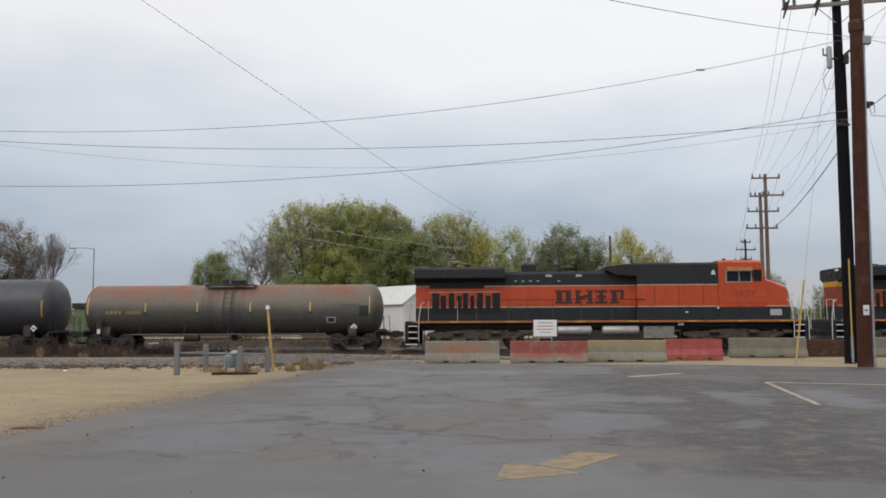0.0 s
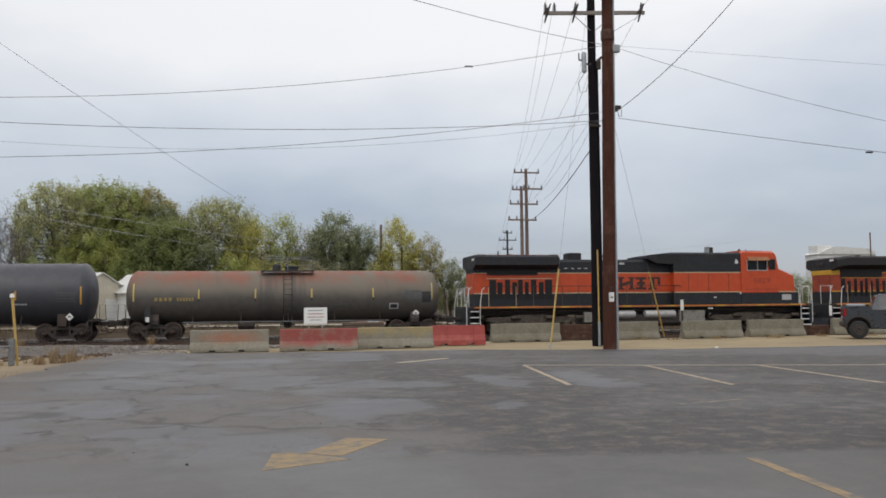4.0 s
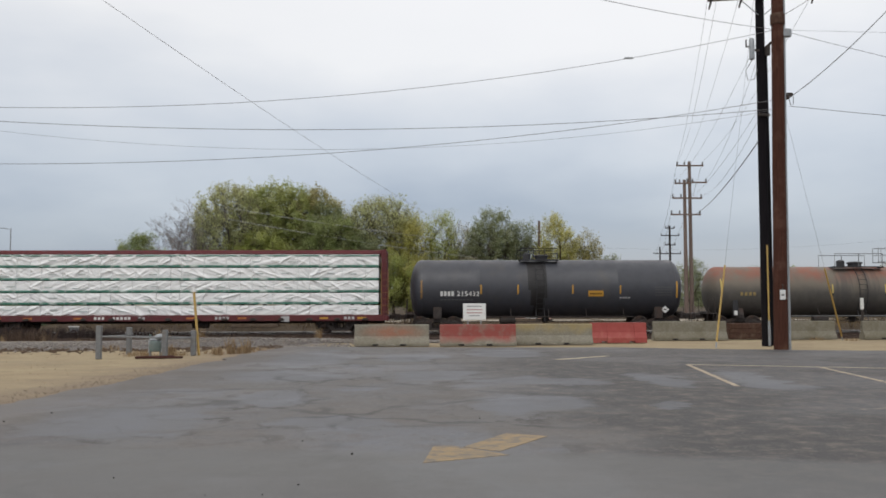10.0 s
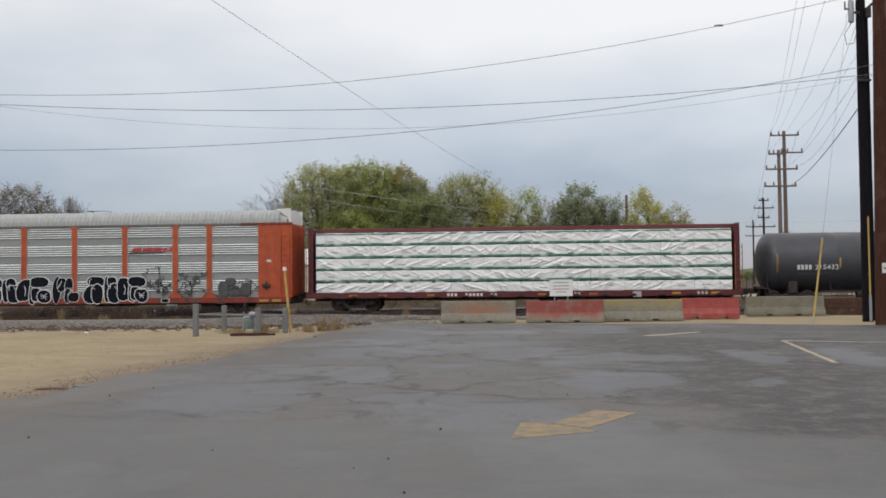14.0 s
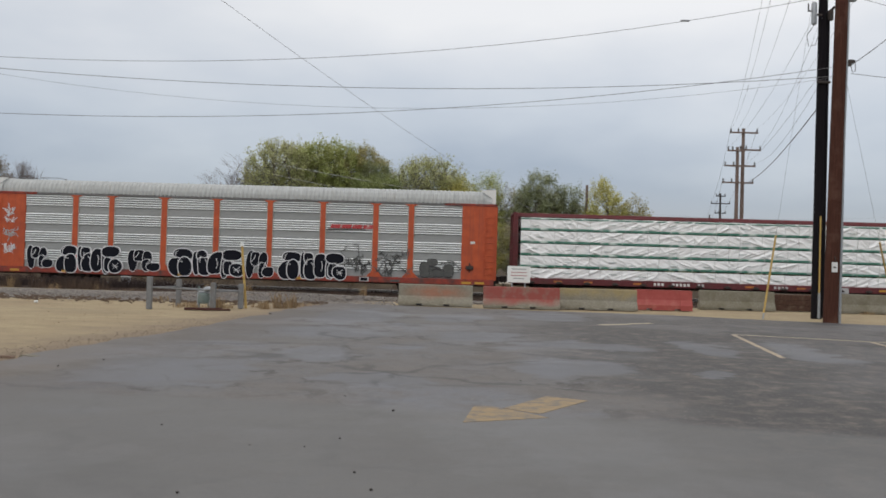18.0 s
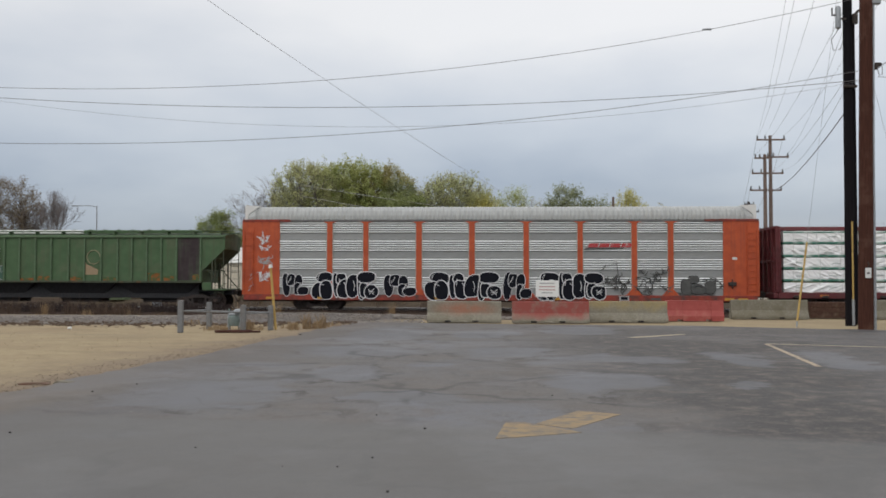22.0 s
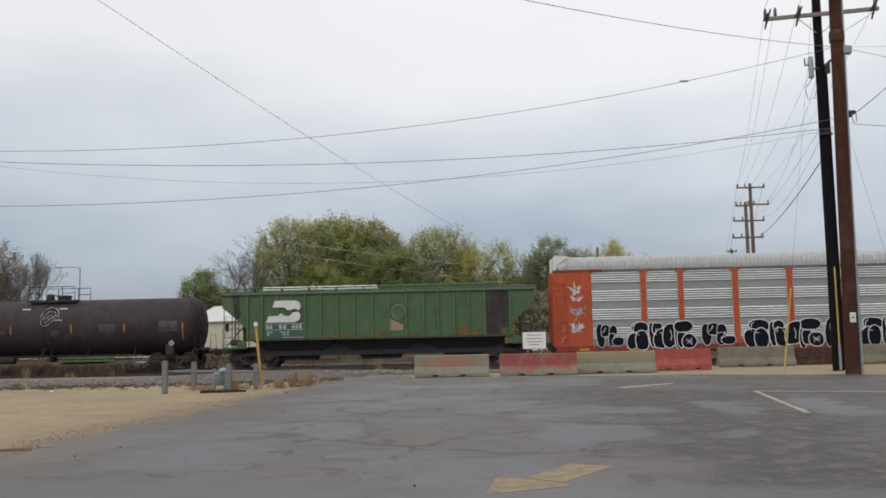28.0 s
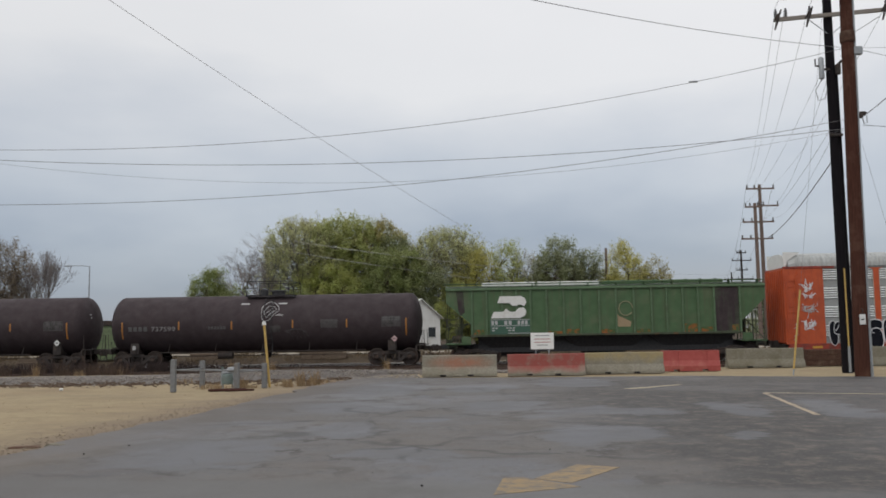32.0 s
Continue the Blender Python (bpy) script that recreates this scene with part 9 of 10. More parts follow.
# the vase-shaped tree and the young yellow-green ones
tree(-4.3, 102, 13.6, 10.0, "olive", 0.48, 7, 220, 70, 0.12, 1.15, vase=0.25, square=2.2, shell=0.8, label="vase-shaped olive tree with grey forking branches", bark=M_PALEBARK)
tree(-1.0, 99, 10.9, 5.4, "yellow", 0.06, 10, 150, 105, 0.105, 1.3, rise=1.1, label="yellow-green young tree with upright shoots")
tree(2.4, 100, 11.8, 4.4, "bright", 0.10, 11, 110, 85, 0.10, 1.5, rise=1.5, label="thin yellow-green tree with upright shoots")
tree(5.2, 102, 10.9, 5.2, "ashen", 0.12, 14, 90, 60, 0.09, 1.5, rise=1.4, label="thin grey-green tree losing its leaves", bark=M_PALEBARK)
tree(8.4, 99, 12.5, 6.6, "dark", 0.06, 12, 210, 120, 0.105, 1.2, square=1.9, label="dense dark grey-green tree with a ragged top")
tree(10.6, 99.5, 10.7, 4.0, "dark", 0.45, 13, 60, 90, 0.10, 1.2, lean=1.6, label="dark grey-green tree leaning outward")
tree(15.4, 100, 11.0, 5.8, "yellow", 0.04, 15, 150, 110, 0.10, 1.2, label="yellow-green autumn tree beyond the tracks")
tree(13.1, 98, 7.2, 3.2, "yellow", 0.1, 16, 50, 90, 0.10, 1.0, label="small yellowing tree beyond the tracks")
tree(18.9, 101, 9.8, 4.2, "russet", 0.1, 17, 90, 100, 0.10, 1.0, label="small brownish olive tree beyond the tracks")
tree(22.4, 103, 7.2, 4.4, "dark", 0.05, 18, 80, 100, 0.10, 1.0, label="low dark green tree beyond the tracks")
tree(-31.2, 99, 9.5, 5.0, "green", 0.12, 19, 120, 130, 0.105, 1.0, square=2.0, label="round dense green tree beyond the tracks")
tree(-28.6, 98, 7.9, 4.2, "green", 0.05, 20, 70, 90, 0.10, 1.0, label="low green bush beyond the tracks", name="bush")
tree(-57.2, 101, 13.4, 9.0, "brown", 0.12, 21, 220, 90, 0.105, 1.4, label="brownish autumn tree at the end of the trees")
tree(-66.0, 104, 13.2, 9.0, "brown", 0.15, 22, 190, 90, 0.105, 1.4, label="brownish autumn tree at the end of the trees")
tree(-55.0, 100, 7.6, 5.4, "brown", 0.05, 23, 80, 80, 0.10, 1.1, label="low brownish leafy bush", name="bush")
# low growth further along the line
for k, (x, y, h, w, leaf) in enumerate(((56.5, 100, 5.9, 6.0, "dark"), (62.0, 104, 5.0, 4.0, "dark"), (43.5, 100, 5.6, 4.0, "green"), (67.0, 102, 5.2, 5.0, "dark"), (72.5, 104, 4.6, 4.4, "green"))):
    tree(x, y, h, w, leaf, 0.02, 24 + k, 70, 90, 0.10, 0.9, label="low rounded %s bush beyond the tracks" % leaf, name="bush")
for k, (x, y, h, w) in enumerate(((34.2, 110, 7.2, 4.2), (44.0, 108, 5.0, 4.6), (40.4, 106, 5.5, 4.8), (60.6, 110, 7.2, 4.6), (64.4, 111, 7.0, 4.4))):
    tree(x, y, h, w, "dark", 0.08, 41 + k, 70, 90, 0.10, 0.9, label="small dark tree by the power poles")
for k, (x, y, h, w, leaf, tint) in enumerate(((1.5, 96.5, 6.6, 7.0, "yellow", "yellow-green"), (-2.8, 96, 6.8, 6.0, "bright", "bright green"), (6.6, 96.5, 6.6, 6.4, "ashen", "grey-green"), (12.2, 97, 5.4, 5.4, "olive", "olive-green"), (-13.6, 95.5, 6.2, 6.4, "green", "green"))):
    tree(x, y, h, w, leaf, 0.02, 51 + k, 100, 100, 0.10, 1.0, label="low %s bush beyond the tracks" % tint, name="bush")
bare_tree(-26.8, 100, 17.0, 1.15, 31)
bare_tree(-24.4, 98, 16.5, 1.1, 32)
bare_tree(-50.6, 100, 14.0, 0.62, 38)
bare_tree(-35.5, 101, 7.2, 1.1, 34)
bare_tree(-53.4, 102, 12.6, 0.75, 35)
bare_tree(5.4, 105, 11.2, 0.7, 36)


def far_woods():
    """A long far belt of woods, closing the horizon."""
    rng = random.Random(50)
    V, F = [], []
    for _ in range(26000):
        x = rng.uniform(-420, 480)
        top = 5.2 + 2.2 * noise.noise((x * 0.02, 0, 0)) + 1.6 * noise.noise((x * 0.09, 3, 0))
        z = rng.random() ** 0.7 * top
        y = 330 + rng.uniform(-6, 6)
        s = rng.uniform(0.5, 1.1)
        a1 = Vector((rng.gauss(0, 1), rng.gauss(0, 1), rng.gauss(0, 1))).normalized()
        a2 = a1.orthogonal().normalized() * s * 0.7
        a1 = a1 * s
        c = Vector((x, y, z + 0.2))
        k = len(V)
        V += [tuple(c - a1), tuple(c + a2), tuple(c + a1), tuple(c - a2)]
        F.append((k, k + 1, k + 2, k + 3))
    me = bpy.data.meshes.new("far_woods")
    me.from_pydata(V, [], F)
    me.materials.append(LEAF["dark"])
    tagged(new("far_woods", me), "low far belt of dark woods on the horizon", "woods", kind="stuff")


far_woods()

# ---- sheds, street lamp, signal, far building ----
M_SHEDWHITE = surf("white_siding", (0.74, 0.74, 0.72), (0.69, 0.69, 0.67), 0.6, grain=5, stain=1, stain_col=(0.58, 0.57, 0.53))
M_SHEDBEIGE = surf("beige_siding", (0.62, 0.57, 0.46), (0.57, 0.52, 0.42), 0.6, grain=5, stain=1, stain_col=(0.48, 0.43, 0.34))
M_ROOFPALE = surf("pale_metal_roof", (0.70, 0.70, 0.67), (0.64, 0.64, 0.61), 0.45, 0.1, grain=3, stain=0.8, stain_col=(0.55, 0.54, 0.50))
M_GLASSDARK = surf("dark_window", (0.03, 0.035, 0.04), (0.025, 0.03, 0.035), 0.1, bumpy=0)


def shed(x, y, turn, w, l, eave, ridge, wall, label, openings=True):
    s = thing("shed", label, "shed", "sheds beyond the tracks", at=(x, y, 0.2), turn=turn)
    part("wall", MB().prism([(0, -0.2), (w, -0.2), (w, eave), (w / 2, ridge), (0, eave)], "y", 0, l), wall, s)
    for k in range(int(w / 0.3)):
        u = 0.15 + 0.3 * k
        top = eave + (ridge - eave) * (1 - abs(u - w / 2) / (w / 2)) - 0.08
        part("siding_rib", MB().box(u - 0.02, -0.02, 0.0, u + 0.02, 0.0, top), wall, s)
    d = 0.06
    for sgn in (0, 1):
        xa = 0 if sgn == 0 else w
        o = -0.25 if sgn == 0 else 0.25
        dz = (ridge - eave) / (w / 2) * 0.25
        roof = part("roof", MB().prism([(xa + o, eave - dz + 0.01), (w / 2, ridge + 0.01), (w / 2, ridge + 0.01 + d), (xa + o, eave - dz + 0.01 + d)], "y", -0.25, l + 0.25), M_ROOFPALE, s)
        for k in range(int(l / 0.5) + 1):
            yy = -0.2 + 0.5 * k
            part("roof_seam", MB().tube([(xa + o, yy, eave - dz + 0.08), (w / 2, yy, ridge + 0.08)], 0.025, 4), M_ROOFPALE, roof)
    if not openings:
        return s
    door = part("door", MB().box(w * 0.32, -0.05, 0, w * 0.60, -0.012, 2.2, 0.01), wall, s)
    part("handle", MB().box(w * 0.56, -0.09, 1.0, w * 0.58, -0.05, 1.1), M_STEEL, door)
    win = part("window_frame", MB().box(w * 0.68, -0.06, 1.1, w * 0.88, -0.012, 2.1, 0.01), M_WHITE, s)
    part("pane", MB().box(w * 0.69, -0.065, 1.15, w * 0.87, -0.0605, 2.05), M_GLASSDARK, win)
    return s


shed(-7.8, 80, 42, 4.7, 9.0, 3.0, 4.62, M_SHEDWHITE, "white metal shed with a pale gable roof")
long_shed = shed(-15.67, 80, 62, 8.0, 15.0, 3.1, 4.65, M_SHEDBEIGE, "long beige metal shed with a pale ribbed roof", False)
for k in range(48):
    part("siding_rib", MB().box(-0.02, 0.15 + 0.305 * k, 0.0, 0.0, 0.19 + 0.305 * k, 3.05), M_SHEDBEIGE, long_shed)
for z0, z1 in ((2.2, 2.75), (3.15, 3.75)):
    fr = part("window_frame", MB().box(2.85, -0.06, z0, 3.55, -0.022, z1, 0.01), M_WHITE, long_shed)
    part("pane", MB().box(2.91, -0.066, z0 + 0.06, 3.49, -0.0605, z1 - 0.06), M_GLASSDARK, fr)
gate = part("garage_door", MB().box(4.6, -0.05, 0, 7.1, -0.022, 2.35, 0.01), M_SHEDWHITE, long_shed, "white sectional garage door")
for k in range(3):
    part("door_seam", MB().box(4.6, -0.056, 0.58 + 0.58 * k, 7.1, -0.0505, 0.60 + 0.58 * k), M_GALV, gate)


def low_house():
    """A low building behind the tracks: pale blue metal roof over a pinkish wall."""
    pink = surf("pinkish_block_wall", (0.46, 0.31, 0.27), (0.40, 0.27, 0.235), 0.85, grain=6, stain=1.2, stain_col=(0.34, 0.25, 0.22))
    blue = surf("pale_blue_metal_roof", (0.62, 0.69, 0.72), (0.56, 0.63, 0.66), 0.5, 0.1, grain=3, stain=0.8, stain_col=(0.50, 0.55, 0.57))
    h = thing("low_building", "low building with a pale blue metal roof and pinkish walls", "building", at=(7.7, 73.0, 0.2))
    part("wall", MB().prism([(0.3, -0.2), (5.0, -0.2), (5.0, 1.95), (2.65, 3.10), (0.3, 1.95)], "x", 0.3, 3.3), pink, h)
    for a, b in (((0.0, 1.88), (2.65, 3.20)), ((5.3, 1.88), (2.65, 3.20))):
        roof = part("roof", MB().prism([a, b, (b[0], b[1] + 0.07), (a[0], a[1] + 0.07)], "x", 0, 3.5), blue, h)
        for k in range(8):
            x = 0.02 + 0.495 * k
            part("roof_seam", MB().tube([(x, a[0], a[1] + 0.085), (x, b[0], b[1] + 0.085)], 0.022, 4), blue, roof)
    d = part("door", MB().box(1.2, 0.24, 0.0, 2.1, 0.288, 1.75, 0.01), M_WHITE, h)
    part("handle", MB().box(1.98, 0.20, 0.85, 2.03, 0.24, 0.95), M_STEEL, d)
    for x in (2.3,):
        w = part("window_frame", MB().box(x, 0.24, 0.8, x + 0.9, 0.288, 1.6, 0.01), M_WHITE, h)
        part("pane", MB().box(x + 0.06, 0.23, 0.86, x + 0.84, 0.2385, 1.54), M_GLASSDARK, w)


low_house()


def gravel_road():
    mb = MB()
    rings = [[(x, 66.5 + 0.3 * noise.noise((x * 0.1, 0, 0)), 0.235), (x, 66.8, 0.275), (x, 72, 0.285), (x, 72.4, 0.235)] for x in range(-160, 200, 6)]
    mb.loft(rings, close=False, caps=False)
    solid("road", mb, M_PALEROAD, "pale gravel service road beyond the tracks", "road", kind="structure")


M_PALEROAD = surf("pale_gravel", (0.40, 0.36, 0.30), (0.30, 0.265, 0.22), 0.95, grain=3, stain=0.35, stain_col=(0.16, 0.13, 0.10), bumpy=0.5, dist=0.02)
gravel_road()


def street_lamp(x, y, h):
    p = thing("street_lamp", "tall thin grey street lamp with a long arm", "street lamp", at=(x, y, 0.2))
    part("pole", MB().cyl((0, 0, -0.2), (0, 0, h), 0.10, 0.06, 8), M_GALV, p)
    part("arm", MB().tube([(0, 0, h - 0.1), (-0.8, 0, h + 0.05), (-2.4, 0, h + 0.05)], 0.04, 6), M_GALV, p)
    part("lamp_head", MB().box(-3.0, -0.14, h - 0.02, -2.3, 0.14, h + 0.1, 0.04), M_GALV, p)


street_lamp(-45.8, 100, 9.9)
tagged(part("mast", MB().cyl((92.8, 120, -0.2), (92.8, 120, 12.4), 0.16, 0.1, 8), M_FARWOOD), "thin far wooden mast beyond the tracks", "mast")


def signal():
    s = thing("railway_signal", "railway signal seen from behind with a service cage", "railway signal", at=(37.2, 70, 0.2))
    part("mast", MB().cyl((0.9, 0, -0.2), (0.9, 0, 6.1), 0.09, n=10), M_GALV, s)
    part("platform", MB().box(-0.5, -0.5, 4.6, 1.0, 0.5, 4.66), M_GALV, s)
    for x in (-0.45, 0.25):
        for y in (-0.45, 0.45):
            part("cage_post", MB().cyl((x, y, 4.6), (x, y, 5.8), 0.025, n=6), M_GALV, s)
    for z in (5.2, 5.75):
        part("cage_rail", MB().tube([(0.8, -0.45, z), (-0.45, -0.45, z), (-0.45, 0.45, z), (0.8, 0.45, z)], 0.02, 5), M_GALV, s)
    head = part("backplate", MB().box(0.75, -0.2, 5.15, 0.95, 0.45, 6.35, 0.06), M_GALV, s)
    part("hood", MB().box(0.95, -0.1, 5.2, 1.35, 0.4, 6.3, 0.06), M_STEEL, head)


signal()


def far_building():
    b = thing("warehouse", "far white warehouse with a stepped pale roof", "building", at=(104.5, 150, 0.2))
    part("wall", MB().box(0, 0, -0.2, 12.5, 4, 10.6), M_SHEDWHITE, b)
    part("roof", MB().prism([(-0.3, 10.6), (12.8, 10.6), (11.0, 11.7), (3.2, 12.1)], "y", -0.3, 4.3), M_ROOFPALE, b)
    part("penthouse", MB().box(0.3, 0.5, 10.6, 3.0, 3.4, 12.4, 0.05), M_SHEDWHITE, b)
    for k in range(4):
        part("window", MB().box(1.2 + 2.8 * k, -0.05, 7.4, 2.6 + 2.8 * k, 0.0, 8.6), M_GLASSDARK, b)


far_building()


def green_cabinet():
    c = thing("equipment_cabinet", "pale green trackside equipment cabinet", "cabinet", at=(-27.6, 57.5, 0.24))
    m = surf("cabinet_green", (0.16, 0.21, 0.11), (0.13, 0.175, 0.09), 0.6, grain=4, stain=2, stain_col=(0.10, 0.12, 0.07))
    part("body", MB().box(0, 0, 0, 3.1, 1.4, 2.25, 0.02), m, c)
    part("roof", MB().box(-0.1, -0.1, 2.25, 3.2, 1.5, 2.6, 0.03), M_STEEL, c)
    for k in range(3):
        d = part("door", MB().box(0.1 + k, -0.03, 0.15, 1.0 + k, -0.004, 2.1, 0.01), m, c)
        part("handle", MB().box(0.85 + k, -0.06, 1.0, 0.9 + k, -0.03, 1.2), M_STEEL, d)


green_cabinet()


# ---- parked pickup ----
def pickup():
    t = thing("pickup_truck", "dark grey parked crew-cab pickup truck", "pickup truck", at=(25.68, 36.03, 0), turn=-33)
    paint = surf("grey_car_paint", (0.055, 0.060, 0.068), (0.048, 0.053, 0.060), 0.28, 0.3, grain=2, bumpy=0)
    glass = surf("car_glass", (0.02, 0.025, 0.03), (0.018, 0.02, 0.025), 0.06, bumpy=0)
    tyre = surf("tyre_rubber", (0.018, 0.018, 0.018), (0.03, 0.03, 0.03), 0.8)
    w = 0.98
    arch = lambda cx: [(cx + 0.52 * math.cos(a), 0.46 + 0.52 * math.sin(a)) for a in (math.pi * k / 8 for k in range(9))]
    side = [(0.50, 0.60)] + [p for p in arch(1.05)[::-1]] + [p for p in arch(4.75)[::-1]] + [(5.75, 0.55), (5.80, 0.95), (5.65, 1.18), (4.3, 1.26), (1.62, 1.28), (1.60, 1.38), (0.47, 1.38)]
    part("body", MB().prism(side, "y", -w, w), paint, t)
    part("bed_cap", MB().box(0.48, -w, 1.38, 1.60, -w + 0.09, 1.43, 0.02).box(0.48, w - 0.09, 1.38, 1.60, w, 1.43, 0.02).box(0.46, -w, 1.38, 0.54, w, 1.45, 0.02), paint, t)
    part("bed_lining", MB().box(0.55, -w + 0.1, 1.30, 1.58, w - 0.1, 1.385), M_STEEL, t)
    part("load", MB().box(0.65, -0.6, 1.40, 1.4, 0.5, 1.54, 0.05), M_GALV, t, "pale load in the bed")
    rings = []
    for z, x0, x1, yy in ((1.27, 1.60, 4.55, w - 0.01), (1.55, 1.68, 4.15, w - 0.10), (1.92, 1.86, 3.62, w - 0.20), (1.97, 2.05, 3.35, w - 0.30)):
        rings.append([(x0, -yy, z), (x1, -yy, z), (x1, yy, z), (x0, yy, z)])
    part("cab", MB().loft(rings), paint, t)
    for x0, x1 in ((1.84, 2.86), (2.96, 3.78)):
        for s in (-1, 1):
            part("side_window", MB().add([(x0, s * (w - 0.055), 1.44), (x1 + 0.12, s * (w - 0.055), 1.44), (x1 - 0.05, s * (w - 0.185), 1.86), (x0 + 0.12, s * (w - 0.185), 1.86)], [(0, 1, 2, 3)]), glass, t)
            part("door_handle", MB().box(x0 + 0.05, s * w - 0.02, 1.12, x0 + 0.25, s * w + 0.02, 1.16, 0.008), paint, t)
    part("windscreen", MB().add([(4.42, -0.85, 1.34), (4.42, 0.85, 1.34), (3.66, 0.72, 1.90), (3.66, -0.72, 1.90)], [(0, 1, 2, 3)]), glass, t)
    part("rear_window", MB().add([(1.62, -0.7, 1.42), (1.62, 0.7, 1.42), (1.81, 0.62, 1.86), (1.81, -0.62, 1.86)], [(0, 1, 2, 3)]), glass, t)
    red = surf("tail_lamp", (0.25, 0.012, 0.012), (0.2, 0.01, 0.01), 0.2, bumpy=0)
    for s in (-1, 1):
        part("tail_lamp", MB().box(0.44, s * w - 0.02 * s, 0.98, 0.58, s * (w - 0.17), 1.34, 0.02).box(0.46, s * w, 1.0, 0.58, s * (w + 0.012), 1.32), red, t)
        part("head_lamp", MB().box(5.70, s * (w - 0.02), 0.90, 5.83, s * (w - 0.40), 1.10, 0.02), M_WHITE, t)
    part("rear_bumper", MB().box(0.36, -w, 0.54, 0.56, w, 0.76, 0.04), M_STEEL, t)
    part("front_bumper", MB().box(5.70, -w, 0.45, 5.95, w, 0.75, 0.05), M_STEEL, t)
    part("chassis", MB().box(0.55, -0.6, 0.42, 5.6, 0.6, 0.58), M_STEEL, t)
    for cx in (1.05, 4.75):
        part("wheel_well", MB().box(cx - 0.50, -0.68, 0.50, cx + 0.50, 0.68, 0.97), M_STEEL, t)
        for s in (-1, 1):
            part("arch_flare", MB().tube([(x, s * (w + 0.005), z) for x, z in arch(cx)], 0.035, 6), M_STEEL, t)
            wh = part("wheel", MB().lathe([(-0.13, 0.24), (-0.13, 0.36), (-0.10, 0.40), (0.10, 0.40), (0.13, 0.36), (0.13, 0.24)], 24, (cx, s * 0.84, 0.40), "y"), tyre, t, smooth=40)
            part("rim", MB().lathe([(-0.12, 0.05), (-0.15, 0.09), (-0.135, 0.13), (-0.145, 0.23), (-0.12, 0.255), (0.12, 0.255), (0.145, 0.23), (0.135, 0.13), (0.15, 0.09), (0.12, 0.05)], 16, (cx, s * 0.845, 0.40), "y"), M_STEEL, wh)


pickup()

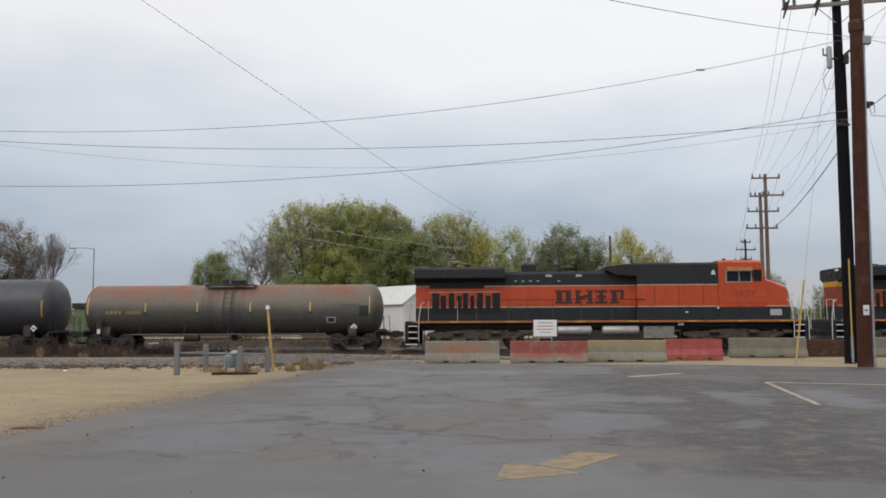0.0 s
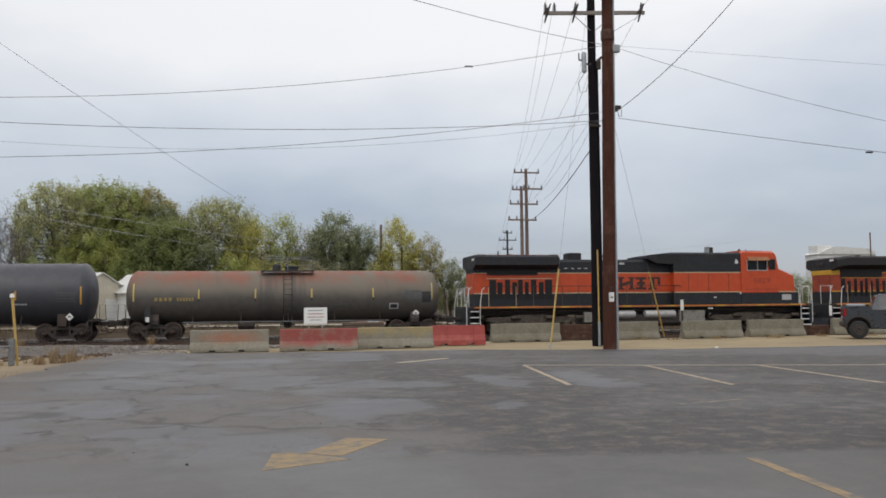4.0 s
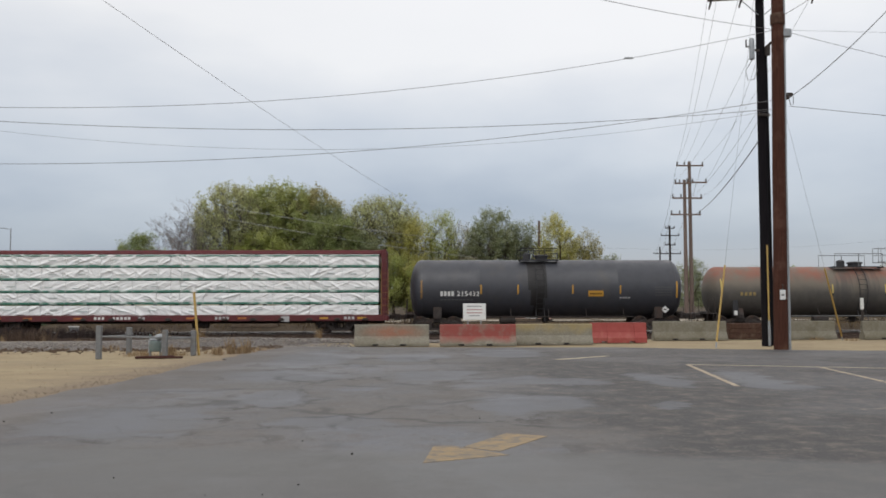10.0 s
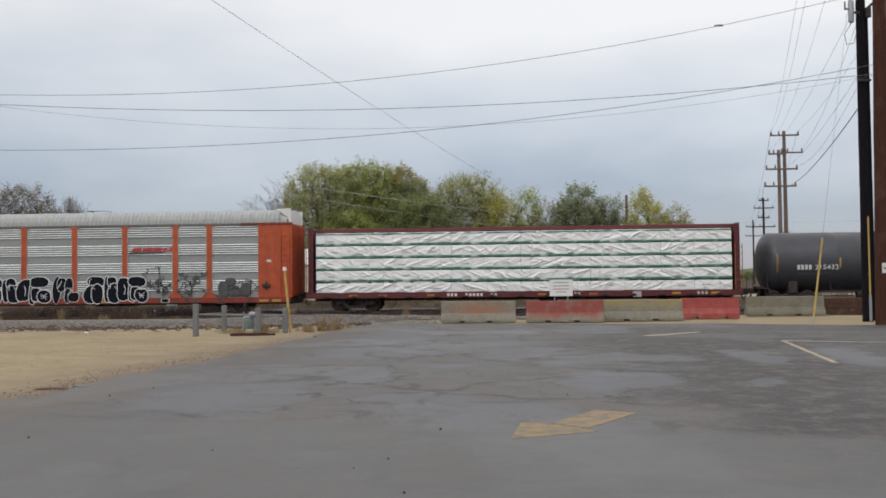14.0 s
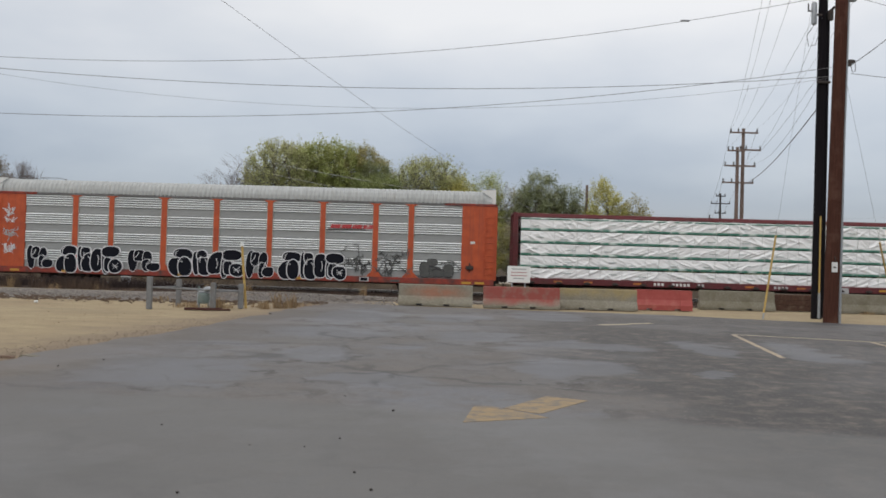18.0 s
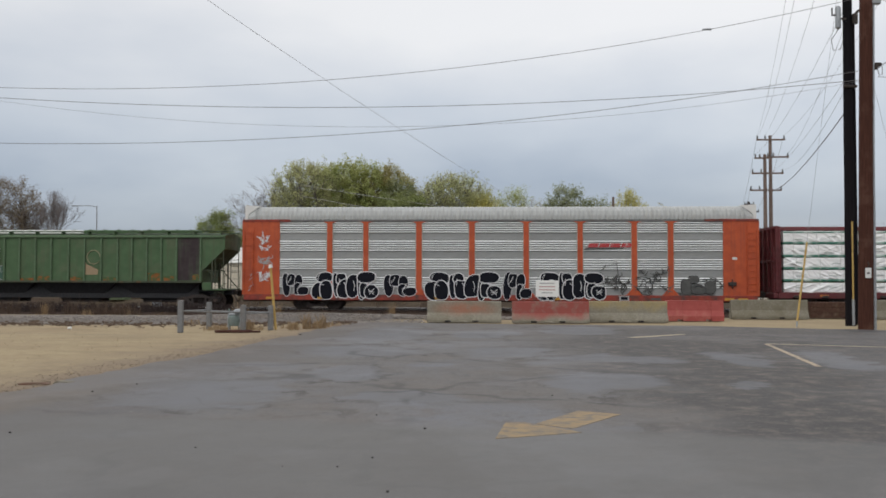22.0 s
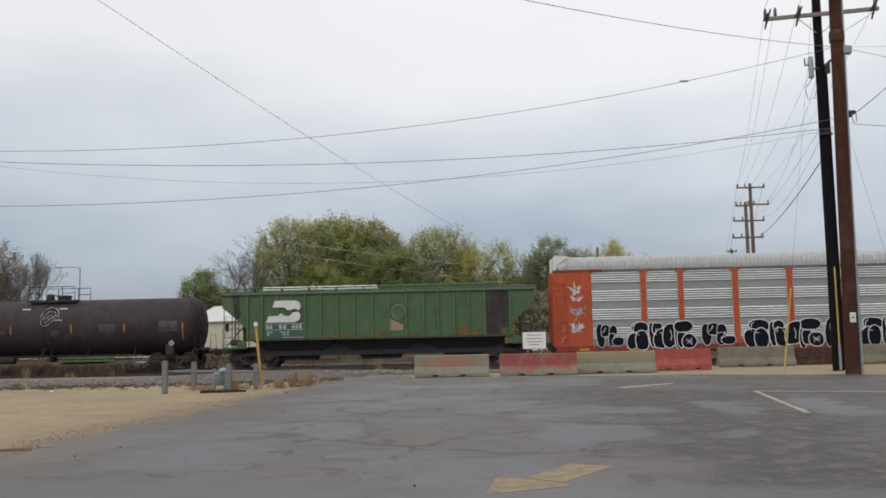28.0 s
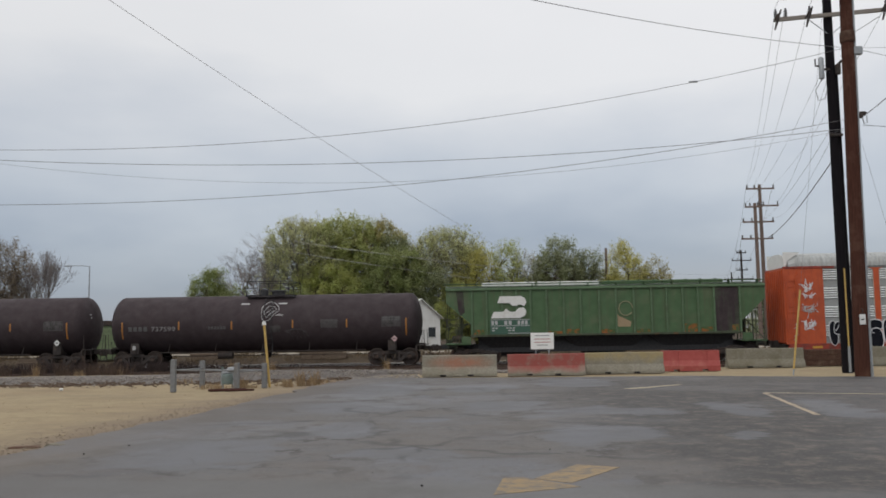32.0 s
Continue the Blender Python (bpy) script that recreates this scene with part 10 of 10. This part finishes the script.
# ---- parked red car at the lot's side ----
def red_car():
    t = thing("parked_car", "dark red parked sedan on the lot", "car", at=(8.44, 7.35, 0), turn=90)
    paint = surf("dark_red_car_paint", (0.23, 0.018, 0.020), (0.20, 0.015, 0.018), 0.25, 0.2, grain=2, bumpy=0)
    glass = surf("sedan_glass", (0.02, 0.025, 0.03), (0.018, 0.02, 0.025), 0.06, bumpy=0)
    tyre = surf("sedan_tyre", (0.018, 0.018, 0.018), (0.03, 0.03, 0.03), 0.8)
    rings = []
    for x, w, lo, hi in ((-2.38, 0.66, 0.36, 0.86), (-2.28, 0.80, 0.26, 0.98), (-1.9, 0.87, 0.22, 1.02), (0.0, 0.89, 0.20, 0.98), (1.3, 0.88, 0.22, 0.94), (2.0, 0.84, 0.24, 0.80), (2.26, 0.76, 0.28, 0.68), (2.36, 0.60, 0.34, 0.56)):
        rings.append([(x, -w, lo + 0.10), (x, -w + 0.10, lo), (x, w - 0.10, lo), (x, w, lo + 0.10), (x, w, hi - 0.16), (x, w - 0.10, hi - 0.03), (x, w - 0.35, hi), (x, -w + 0.35, hi), (x, -w + 0.10, hi - 0.03), (x, -w, hi - 0.16)])
    part("body", MB().loft(rings), paint, t, smooth=40)
    cab = []
    for z, x0, x1, w in ((0.94, -1.75, 1.15, 0.83), (1.15, -1.45, 0.72, 0.76), (1.36, -1.02, 0.12, 0.66), (1.42, -0.75, -0.1, 0.58)):
        cab.append([(x0, -w, z), (x1, -w, z), (x1, w, z), (x0, w, z)])
    part("cab", MB().loft(cab), paint, t, smooth=30)
    for s in (-1, 1):
        for x0, x1 in ((-1.25, -0.42), (-0.34, 0.55)):
            part("side_window", MB().add([(x0, s * 0.835, 0.98), (x1 + 0.18, s * 0.835, 0.98), (x1 - 0.18, s * 0.70, 1.31), (x0 + 0.16, s * 0.70, 1.31)], [(0, 1, 2, 3)]), glass, t)
            part("door_handle", MB().box(x0 + 0.05, s * 0.88, 0.78, x0 + 0.24, s * 0.905, 0.82, 0.008), paint, t)
        part("mirror", MB().box(0.62, s * 0.84, 0.98, 0.80, s * 1.02, 1.10, 0.03), paint, t)
        part("head_lamp", MB().box(2.16, s * 0.50, 0.58, 2.32, s * 0.74, 0.70, 0.03), M_WHITE, t)
        part("tail_lamp", MB().box(-2.36, s * 0.45, 0.68, -2.27, s * 0.74, 0.84, 0.02), M_RED, t)
    part("windscreen", MB().add([(1.10, -0.72, 0.99), (1.10, 0.72, 0.99), (0.20, 0.58, 1.345), (0.20, -0.58, 1.345)], [(0, 1, 2, 3)]), glass, t)
    part("rear_window", MB().add([(-1.70, -0.70, 1.0), (-1.70, 0.70, 1.0), (-1.08, 0.58, 1.345), (-1.08, -0.58, 1.345)], [(0, 1, 2, 3)]), glass, t)
    part("grille", MB().box(2.28, -0.36, 0.40, 2.375, 0.36, 0.52, 0.02), M_STEEL, t)
    for x in (-1.42, 1.42):
        for s in (-1, 1):
            wh = part("wheel", MB().lathe([(-0.10, 0.20), (-0.10, 0.29), (-0.08, 0.315), (0.08, 0.315), (0.10, 0.29), (0.10, 0.20)], 22, (x, s * 0.80, 0.315), "y"), tyre, t, smooth=40)
            part("rim", MB().lathe([(-0.09, 0.04), (-0.105, 0.20), (0.105, 0.20), (0.09, 0.04)], 16, (x, s * 0.805, 0.315), "y"), M_GALV, wh)


red_car()

# ---- what moves ----
def rolled(t):
    i = min(int(t), 31)
    return ROLLED[i] + (ROLLED[i + 1] - ROLLED[i]) * (t - i)


def motions():
    for ob, x in CARS:
        walk(ob, [(t, pose(x + ROLLED[t], TRACK_Y, 0)) for t in range(33)])
    for ob, p, turn in LOAD:
        walk(ob, [(t, pose(p[0] + ROLLED[t], TRACK_Y + p[1], p[2], 0, 0, turn)) for t in range(33)])
    for ob, r, place in WHEELS:
        walk(ob, [(k / 6, pose(*place, 0, math.degrees(rolled(k / 6) / r), 0)) for k in range(193)])


motions()
